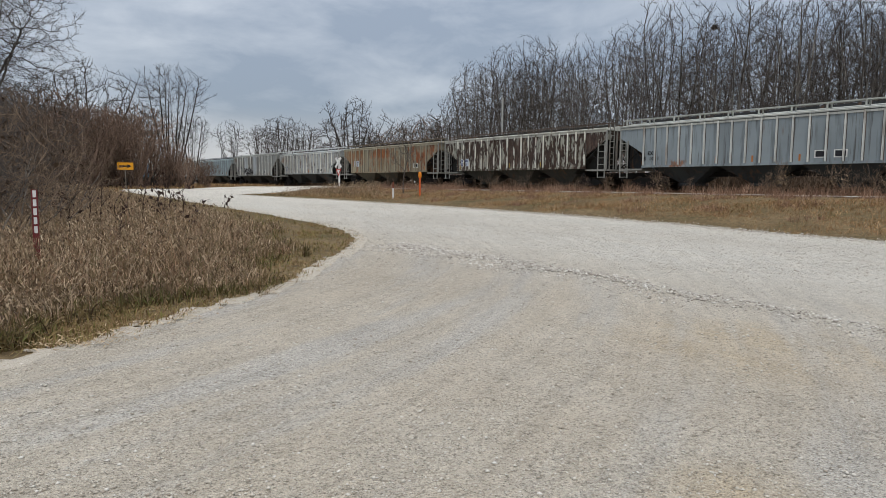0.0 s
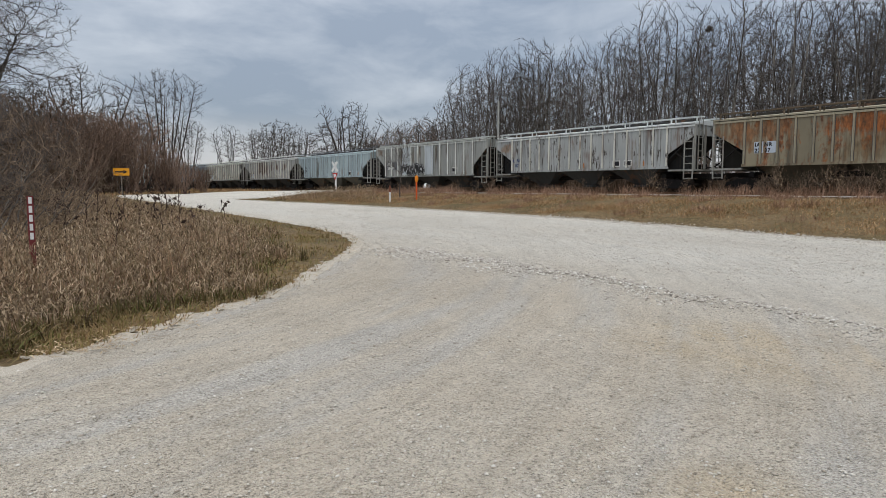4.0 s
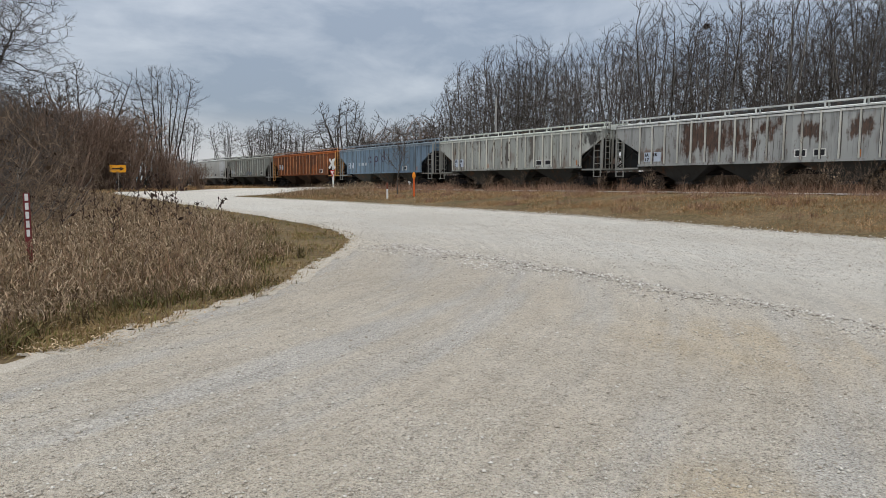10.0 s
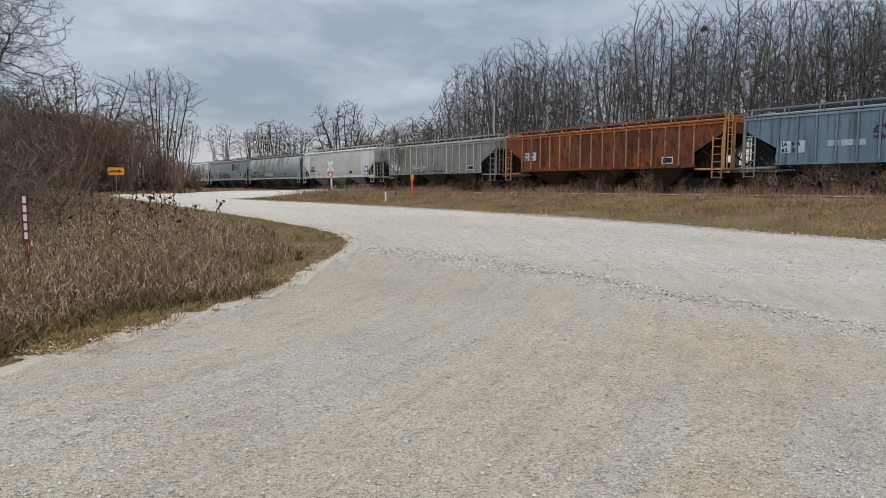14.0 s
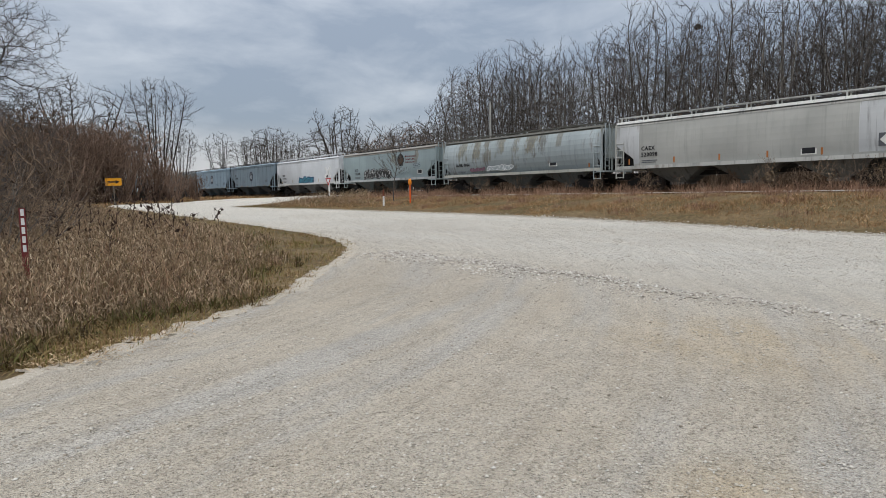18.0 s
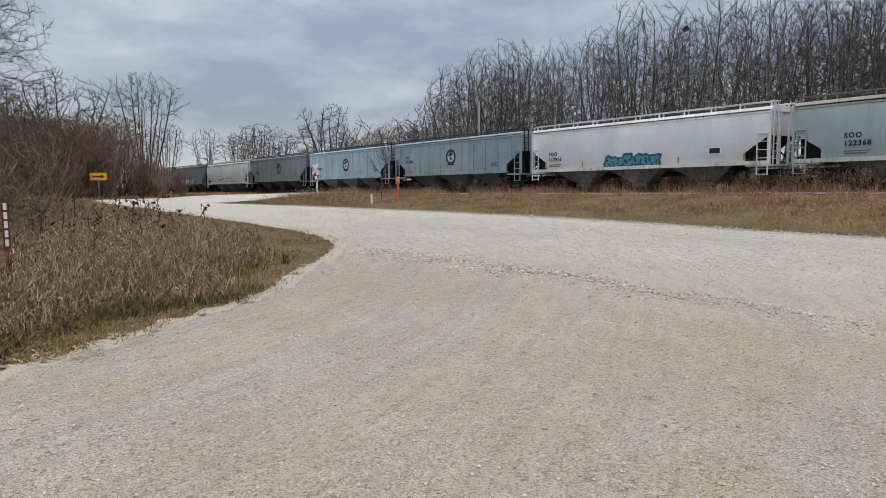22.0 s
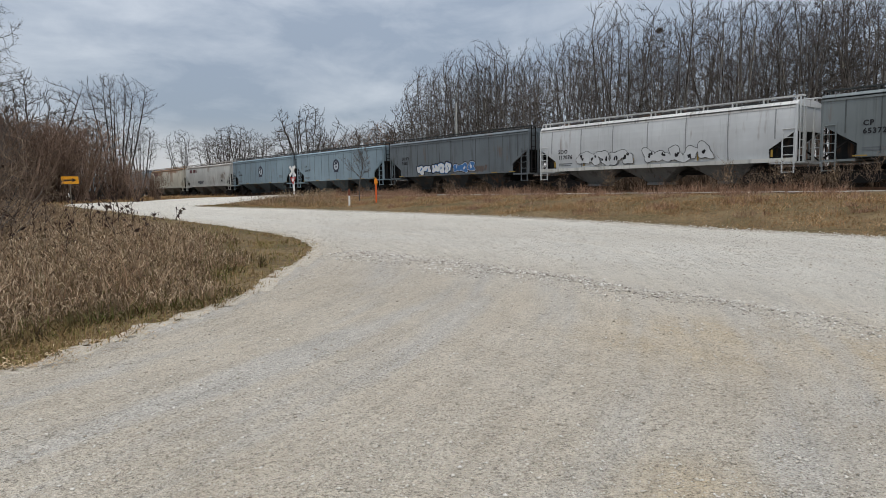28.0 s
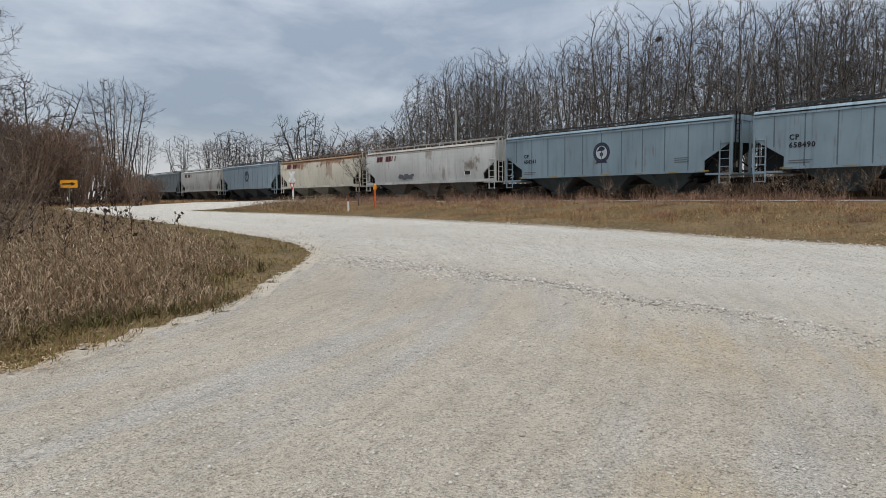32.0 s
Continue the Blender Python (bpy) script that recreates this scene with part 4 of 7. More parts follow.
for name, seed, lean, n in (("dead_weeds", 31, 0.35, 60000), ("bent_weeds", 36, 0.85, 46000)):
    meadow(name, "tall dead brown weeds and dry grass beside the road", MAT_WEED, seed, n, left_patch,
           lambda x, y: weed_zone(x, y) < 0, lambda r, x, y: r.uniform(0.25, 0.8, len(x)) * np.repeat(r.choice([0.6, 0.8, 1.0, 1.2], len(x) // 10 + 1), 10)[:len(x)] * soft(-0.2, 1.6, -weed_zone(x, y)).clip(0.4, 1),
           lambda r, x, y: r.uniform(0.004, 0.014, len(x)) * (1 + 0.03 * np.hypot(x, y)), lean)
meadow("green_undergrowth", "dark olive undergrowth among the dead weeds", MAT_UNDER, 53, 60000, left_patch,
       lambda x, y: weed_zone(x, y) < 0.3, lambda r, x, y: r.uniform(0.08, 0.30, len(x)),
       lambda r, x, y: r.uniform(0.008, 0.02, len(x)) * (1 + 0.03 * np.hypot(x, y)), 0.7)
rng = np.random.default_rng(51)
x, y = left_patch(rng, 84000, 9)
ok = weed_zone(x, y) < -0.1
x, y = x[ok], y[ok]
n = len(x)
top = soft(-0.1, 1.8, -weed_zone(x, y)).clip(0.35, 1)
c = np.stack([x, y, ground_z(x, y) + rng.uniform(0.05, 0.72, n) * top], 1)
way = rng.normal(0, 1, (n, 3)) * (1, 1, 0.7)
way /= np.linalg.norm(way, axis=1, keepdims=True)
wide = np.cross(way, rng.normal(0, 1, (n, 3)))
wide /= np.linalg.norm(wide, axis=1, keepdims=True)
far = (1 + 0.025 * np.hypot(x, y))[:, None]
size, wide = rng.uniform(0.03, 0.10, (n, 1)) * far, wide * rng.uniform(0.002, 0.008, (n, 1)) * far
sag = np.array((0, 0, 1.0)) * size * 0.35
rows = [c - wide, c + wide, c + way * size * 0.5 + sag + wide, c + way * size * 0.5 + sag - wide, c + way * size - sag + wide * 0.3, c + way * size - sag - wide * 0.3]
quad = np.array([(0, 1, 2, 3), (3, 2, 4, 5)])
tagged(new("curled_leaves", array_mesh("curled_leaves", np.stack(rows, 1).reshape(-1, 3), ((np.arange(n) * 6)[:, None, None] + quad[None]).reshape(-1, 4), MAT_LEAF)),
       "pale curled dead leaves on the standing weeds", "dead leaves", kind="stuff")
# straw lying along the gravel's edge
rng = np.random.default_rng(52)
x, y = left_patch(rng, 26000, 2)
ok = np.abs(off_road(x, y) - 0.08) < rng.uniform(0, 1, len(x)) ** 2 * 0.5
x, y = x[ok], y[ok]
n = len(x)
a, size = rng.uniform(0, math.tau, n), rng.uniform(0.03, 0.12, n) * (1 + 0.02 * np.hypot(x, y))
c = np.stack([x, y, ground_z(x, y) + 0.035 + rng.uniform(0, 0.02, n)], 1)
way, wide = np.stack([np.cos(a), np.sin(a), rng.normal(0, 0.05, n)], 1) * size[:, None], np.stack([-np.sin(a), np.cos(a), 0 * a], 1) * (size * 0.05)[:, None]
rows = [c - wide, c + wide, c + way * 0.5 + wide + (0, 0, 0.012), c + way * 0.5 - wide + (0, 0, 0.012), c + way + wide * 0.2, c + way - wide * 0.2]
tagged(new("fallen_straw", array_mesh("fallen_straw", np.stack(rows, 1).reshape(-1, 3), ((np.arange(n) * 6)[:, None, None] + quad[None]).reshape(-1, 4), MAT_STRAW)),
       "dead straw lying along the edge of the gravel", "straw", kind="stuff")
meadow("short_grass", "short mown greenish-brown grass along the road's edge", MAT_TURF, 32, 120000, left_patch,
       lambda x, y: (off_road(x, y) < 0.05 + 0.2 * (0.5 + 0.5 * np.sin(x * 37.0 + y * 53.0)) ** 3) & (off_road(x, y) > -6.0), lambda r, x, y: r.uniform(0.04, 0.17, len(x)),
       lambda r, x, y: r.uniform(0.005, 0.012, len(x)) * (1 + 0.04 * np.hypot(x, y)), 0.9)
meadow("verge_grass", "dry russet grass on the slope below the railway", MAT_VERGE, 33, 170000,
       lambda r, n: tufted(r, r.uniform(21, 28.9, n // 16), 60 * r.uniform(0, 1, n // 16) ** 1.2 - 2, 16, 0.13), lambda x, y: off_road(x, y) < -0.05,
       lambda r, x, y: r.uniform(0.05, 0.36, len(x)) * r.choice([0.6, 0.8, 1.0, 1.35], len(x)) * (0.35 + 0.65 * soft(0.2, 2.5, -off_road(x, y))) * (1 - 0.55 * soft(26.8, 28.4, x)) * (0.6 + 0.4 * np.sin(x * 1.3 + y * 0.7) * np.sin(y * 0.37)).clip(0.25, 1), lambda r, x, y: r.uniform(0.008, 0.022, len(x)), 0.75)
meadow("tall_tufts", "taller russet grass tufts high on the slope", MAT_RUSSET, 38, 60000,
       lambda r, n: tufted(r, r.uniform(23.0, 29.6, n // 22), r.uniform(0, 55, n // 22), 22, 0.1), lambda x, y: np.sin(x * 2.3 + y * 0.9) + np.sin(y * 1.7 - x) + 0.25 * (x - 27.0) > 0.5,
       lambda r, x, y: r.uniform(0.1, 0.34, len(x)) * r.choice([1, 1, 1, 1, 1.7], len(x)), lambda r, x, y: r.uniform(0.008, 0.02, len(x)), 0.6)
meadow("track_weeds", "brown dead weeds along the railway bed", MAT_RUSSET, 34, 12000,
       lambda r, n: tufted(r, r.normal(31.4, 0.4, n // 10), r.uniform(0, 55, n // 10), 10, 0.12), lambda x, y: np.sin(y * 1.1) + np.sin(y * 0.43 + 1) + np.sin(y * 3.1) > -0.4,
       lambda r, x, y: r.uniform(0.15, 0.85, len(x)), lambda r, x, y: r.uniform(0.010, 0.026, len(x)), 0.45)
meadow("far_side_brush", "dark dead brush beyond the rails", MAT_BRUSH, 37, 60000,
       lambda r, n: (r.uniform(38.2, 46, n), r.uniform(-5, 130, n)), lambda x, y: (y < 55.5) | (y > 68),
       lambda r, x, y: r.uniform(0.5, 1.9, len(x)), lambda r, x, y: r.uniform(0.03, 0.09, len(x)), 0.4)
meadow("wood_thicket", "dense dark thicket of stems inside the wood", MAT_THICKET, 39, 11000,
       lambda r, n: (r.uniform(43, 64, n), r.uniform(2, 90, n)), lambda x, y: ((y < 55.5) | (y > 69) | (x > 52)) & (y < 62 + (x - 44) * 0.5) & (np.sin(x * 5.1 + y * 3.7) > 1.6 * soft(26, 46, y) - 1.2),
       lambda r, x, y: r.uniform(0.8, 3.4, len(x)), lambda r, x, y: r.uniform(0.02, 0.07, len(x)), 0.22)
meadow("far_verge", "dry brown grass beyond the road's bend", MAT_VERGE, 35, 60000,
       lambda r, n: (r.uniform(-40, 33, n), r.uniform(60, 125, n)), lambda x, y: (off_road(x, y) < -0.2) & ((x < 12) | (y > 78)),
       lambda r, x, y: r.uniform(0.15, 0.5, len(x)), lambda r, x, y: r.uniform(0.03, 0.08, len(x)), 0.6)

# ---- loose stones ----


def stones(name, label, seed, x, y, size, mat=MAT_STONE):
    """Broken stone lying on the road, eight faces each."""
    rng = np.random.default_rng(seed)
    n = len(x)
    base = np.array([(1, 0, 0), (-1, 0, 0), (0, 1, 0), (0, -1, 0), (0, 0, 1), (0, 0, -1)], float)
    tri = np.array([(0, 2, 4), (2, 1, 4), (1, 3, 4), (3, 0, 4), (2, 0, 5), (1, 2, 5), (3, 1, 5), (0, 3, 5)])
    p = base[None] * rng.uniform(0.6, 1.2, (n, 6, 1)) + rng.normal(0, 0.18, (n, 6, 3))
    p[:, :, 2] *= 0.6
    a = rng.uniform(0, math.tau, n)
    c, s = np.cos(a)[:, None], np.sin(a)[:, None]
    q = np.stack([p[:, :, 0] * c - p[:, :, 1] * s, p[:, :, 0] * s + p[:, :, 1] * c, p[:, :, 2]], -1) * size[:, None, None]
    q += np.stack([x, y, road_z(x, y) + size * 0.25], -1)[:, None]
    tagged(new(name, array_mesh(name, q.reshape(-1, 3), ((np.arange(n) * 6)[:, None, None] + tri[None]).reshape(-1, 3), mat)), label, "stones", kind="stuff")


rng = np.random.default_rng(41)
d, px = 3.0 + 22 * rng.uniform(0, 1, 42000) ** 1.35, rng.uniform(-60, 1680, 42000)
x, y = place(px, d)
ok = road_depth(x, y) > 0.1
stones("loose_stones", "small loose limestone chips scattered on the road", 42, x[ok], y[ok], (rng.uniform(0.0025, 0.006, 42000) * rng.choice([0.7, 1, 1, 1, 1.6, 2.6], 42000) * (0.85 + 0.075 * d))[ok])
d, px = 12 + 26 * rng.uniform(0, 1, 16000) ** 1.2, rng.uniform(500, 1680, 16000)
x, y = place(px, d)
ok = road_depth(x, y) > 0.1
stones("coarse_stones", "coarser loose stones on the through road", 45, x[ok], y[ok], (rng.uniform(0.008, 0.022, 16000) * (0.6 + 0.03 * d))[ok])
t = rng.uniform(0, 1, 6500)
y = 1.5 + 12.5 * t ** 0.75
x = 8.6 - 0.12 * np.maximum(8 - y, 0) + rng.normal(0, 1, 6500) * (0.3 + 0.16 * soft(7, 12, y)) + 0.12 * np.sin(y * 1.9)
stones("windrow_stones", "line of coarse loose stones thrown up by wheels", 43, x, y, rng.uniform(0.006, 0.016, 6500) * rng.choice([0.7, 1, 1, 1.9], 6500) * (1 + 0.35 * soft(5, 8, y)), MAT_WINDROW)
# coarse stones graded against the far verge
y = rng.uniform(2, 50, 6500)
x = np.interp(y, [2, 7.5, 10.2, 14.7, 20.7, 28, 33.8, 42.5, 50], [21.1, 21.2, 21.4, 21.8, 22.0, 21.7, 21.3, 20.3, 18.4]) + rng.normal(-0.15, 0.2, 6500)
stones("verge_stones", "loose pale stones along the road's far edge", 44, x, y, rng.uniform(0.014, 0.04, 6500))

# ---- the train ----
SILL, EAVE = 1.50, 3.86


def wheel_mesh():
    g = Geo()
    n = 20
    for sgn in (-1, 1):
        x = sgn * 0.75
        prof = [(x - 0.07 * sgn, 0.08), (x - 0.07 * sgn, 0.34), (x - 0.09 * sgn, 0.35), (x - 0.09 * sgn, 0.46), (x - 0.06 * sgn, 0.46), (x - 0.055 * sgn, 0.43), (x + 0.06 * sgn, 0.42), (x + 0.06 * sgn, 0.35), (x + 0.0, 0.32), (x + 0.0, 0.12), (x + 0.09 * sgn, 0.1)]
        k = len(prof)
        g.add([(px, r * math.cos(i * math.tau / n), r * math.sin(i * math.tau / n)) for i in range(n) for px, r in prof],
              [(i * k + j, i * k + j + 1, (i + 1) % n * k + j + 1, (i + 1) % n * k + j) for i in range(n) for j in range(k - 1)])
    g.rod((-1.0, 0, 0), (1.0, 0, 0), 0.08, 10)
    return g.mesh("wheelset", MAT_STEEL)


WHEELSET = wheel_mesh()


def truck_mesh():
    g = Geo()
    for x in (-1.02, 1.02):
        a, b = x - 0.07, x + 0.07
        g.slab([(-1.2, 0.36), (-0.75, 0.36), (-0.45, 0.22), (0.45, 0.22), (0.75, 0.36), (1.2, 0.36), (1.2, 0.56), (0.8, 0.62), (0.5, 0.76), (-0.5, 0.76), (-0.8, 0.62), (-1.2, 0.56)], a, b)
        for y in (-0.86, 0.86):
            g.rod((x - 0.12, y, 0.42), (x + 0.14, y, 0.42), 0.12, 8)
        for y in (-0.16, 0.0, 0.16):
            g.rod((x, y, 0.26), (x, y, 0.6), 0.07, 6)
    g.box(-1.15, 1.15, -0.2, 0.2, 0.5, 0.78)
    g.rod((0, 0, 0.7), (0, 0, 0.95), 0.25, 10)
    g.box(-0.9, 0.9, -0.55, -0.45, 0.3, 0.42)
    g.box(-0.9, 0.9, 0.45, 0.55, 0.3, 0.42)
    return g.mesh("truck_frame", MAT_GRIME)


TRUCK = truck_mesh()


def coupler_mesh():
    g = Geo()
    g.box(-0.13, 0.13, -0.7, 0.05, 0.75, 1.0)
    g.slab([(-0.02, 0.68), (0.42, 0.68), (0.55, 0.76), (0.55, 1.0), (0.42, 1.08), (-0.02, 1.08)], -0.12, 0.16)
    g.rod((0.2, 0.3, 0.75), (0.35, 0.35, 0.35), 0.03, 6)
    return g.mesh("coupler", MAT_GRIME)


COUPLER = coupler_mesh()


def letters(text, size, mat, parent, y, z, x, name="reporting_mark"):
    """Painted characters on the side that faces the road."""
    cu = bpy.data.curves.new(name, "FONT")
    cu.body, cu.size, cu.extrude, cu.resolution_u = text, size, 0.002, 2
    cu.space_character, cu.space_line, cu.offset = 1.18, 0.95, 0.012
    cu.materials.append(mat)
    # seen from the road, a car's far end is to the left
    return part(name, cu, parent, at=Matrix.Translation((x, y, z)) @ pose(0, 0, 0, 90, 0, -90))


def plate(name, mat, parent, y0, y1, z0, z1, x, label=""):
    return part(name, Geo().box(x - 0.006, x, y0, y1, z0, z1).mesh(name, mat), parent, label)


def lobe(rng, n=26):
    """A rounded, lopsided closed outline."""
    a = np.arange(n) * math.tau / n
    r = 1 + 0.20 * np.sin(a * 2 + rng.uniform(0, 6)) + 0.15 * np.sin(a * 3 + rng.uniform(0, 6)) + 0.10 * np.sin(a * 5 + rng.uniform(0, 6))
    r = r / np.maximum(np.abs(np.cos(a)), np.abs(np.sin(a))) ** 0.7
    return np.stack([np.cos(a) * r, np.sin(a) * r], 1)


def lobe_mesh(name, outline, centre, x, mat, deep=0.0012):
    """An outline round a centre as a thin coat of paint."""
    n = len(outline)
    g = Geo()
    g.add([(x, *centre), (x + deep, *centre)] + [(x, *p) for p in outline] + [(x + deep, *p) for p in outline],
          [(0, 2 + i, 2 + (i + 1) % n) for i in range(n)] + [(1, 2 + n + (i + 1) % n, 2 + n + i) for i in range(n)] + [(2 + i, 2 + n + i, 2 + n + (i + 1) % n, 2 + (i + 1) % n) for i in range(n)])
    return g.mesh(name, mat)


def tag_shapes(parent, y0, y1, z0, z1, x, fill, line, shadow, seed, count=6, edge=0.05):
    """A row of fat sprayed bubbles with outlines and small holes; no letters."""
    rng = np.random.default_rng(seed)
    w, tall = (y1 - y0) / count, z1 - z0
    for k in range(count):
        c = np.array((y1 - (k + 0.5) * w, (z0 + z1) / 2 + rng.normal(0, 0.05 * tall)))
        shape = lobe(rng) * (w * 0.52, tall * 0.36 * rng.uniform(0.85, 1.1))
        shape[:, 0] += shape[:, 1] * rng.uniform(-0.3, 0.3)
        out = shape / np.hypot(*shape.T)[:, None]
        lift = 0.0011 * k
        art = part("graffiti", lobe_mesh("graffiti", c + shape - out * edge / 2, c, x - 0.008 - lift, fill), parent, "sprayed graffiti of rounded bubbles")
        part("outline", lobe_mesh("graffiti_outline", c + shape + out * edge / 2, c, x - 0.006 - lift, line), art)
        for _ in range(2):
            d = c + rng.uniform(-0.42, 0.42, 2) * (w * 0.5, tall * 0.42)
            hole = lobe(rng, 12) * (w * rng.uniform(0.05, 0.12), tall * rng.uniform(0.07, 0.14))
            part("hole", lobe_mesh("graffiti_hole", d + hole, d, x - 0.0095 - lift, line), art)
        if shadow:
            part("backing", lobe_mesh("graffiti_backing", c + shape * 1.1 + out * edge * 1.5, c, x - 0.003 - 0.0001 * k, shadow), art)


def emblem(parent, y, z, x, dark, pale, size=0.62):
    """A round badge: a ring, a shield and a ribbon below, as plain shapes."""
    n = 28
    ring = Geo()
    ring.add([(xx, y + math.cos(i * math.tau / n) * r * size, z + math.sin(i * math.tau / n) * r * size) for i in range(n) for r, xx in ((0.69, x - 0.006), (1.04, x - 0.006), (1.04, x - 0.001), (0.69, x - 0.001))],
             [(4 * i + j, 4 * i + (j + 1) % 4, (i + 1) % n * 4 + (j + 1) % 4, (i + 1) % n * 4 + j) for i in range(n) for j in range(4)])
    ob = part("emblem", ring.mesh("emblem", dark), parent, "dark round painted badge")
    if pale:
        g = Geo().slab([(y + math.cos(i * math.tau / n) * 0.77 * size, z + math.sin(i * math.tau / n) * 0.77 * size) for i in range(n)], x - 0.004, x - 0.001)
        part("badge_field", g.mesh("badge_field", pale), ob)
    g = Geo()
    g.slab([(y - 0.3 * size, z + 0.2 * size), (y + 0.25 * size, z + 0.15 * size), (y + 0.42 * size, z + 0.3 * size), (y + 0.2 * size, z + 0.62 * size), (y - 0.25 * size, z + 0.58 * size), (y - 0.45 * size, z + 0.4 * size)], x - 0.009, x - 0.005)
    g.slab([(y - 0.18 * size, z - 0.05 * size), (y - 0.22 * size, z - 0.3 * size), (y, z - 0.42 * size), (y + 0.22 * size, z - 0.3 * size), (y + 0.18 * size, z - 0.05 * size), (y, z + 0.02 * size)], x - 0.009, x - 0.005)
    g.slab([(y - 0.75 * size, z - 1.15 * size), (y - 0.6 * size, z - 0.85 * size), (y + 0.6 * size, z - 0.85 * size), (y + 0.75 * size, z - 1.15 * size), (y + 0.4 * size, z - 1.05 * size), (y - 0.4 * size, z - 1.05 * size)], x - 0.009, x - 0.005)
    g.slab([(y + 0.42 * size, z + 0.3 * size), (y + 0.62 * size, z + 0.2 * size), (y + 0.6 * size, z + 0.12 * size), (y + 0.3 * size, z + 0.16 * size)], x - 0.009, x - 0.005)
    part("badge_figure", g.mesh("badge_figure", dark), ob)
    # worn rim writing, too small to read
    g = Geo()
    for i in range(22):
        a = 0.35 + i * (math.tau - 0.7) / 22 - math.pi / 2
        quad = [(y + math.cos(a + d) * r * size, z + math.sin(a + d) * r * size) for d, r in ((-0.05, 0.84), (-0.05, 0.90), (0.05, 0.90), (0.05, 0.84))]
        g.slab(quad, x - 0.01, x - 0.006)
    g.slab([(y - 0.09 * size, z - 0.1 * size), (y - 0.1 * size, z - 0.27 * size), (y, z - 0.34 * size), (y + 0.1 * size, z - 0.27 * size), (y + 0.09 * size, z - 0.1 * size)], x - 0.012, x - 0.009)
    part("rim_writing", g.mesh("rim_writing", flat_paint("worn_rim_writing", (82, 88, 96))), ob)
    return ob


def bars(parent, y0, y1, z0, rows, x, mat, name="small_print"):
    """Lines of writing too small to read."""
    g = Geo()
    for k in range(rows):
        g.box(x - 0.004, x, y0 + 0.12 * (k % 2), y1, z0 - 0.11 * k - 0.05, z0 - 0.11 * k)
    return part(name, g.mesh(name, mat), parent)


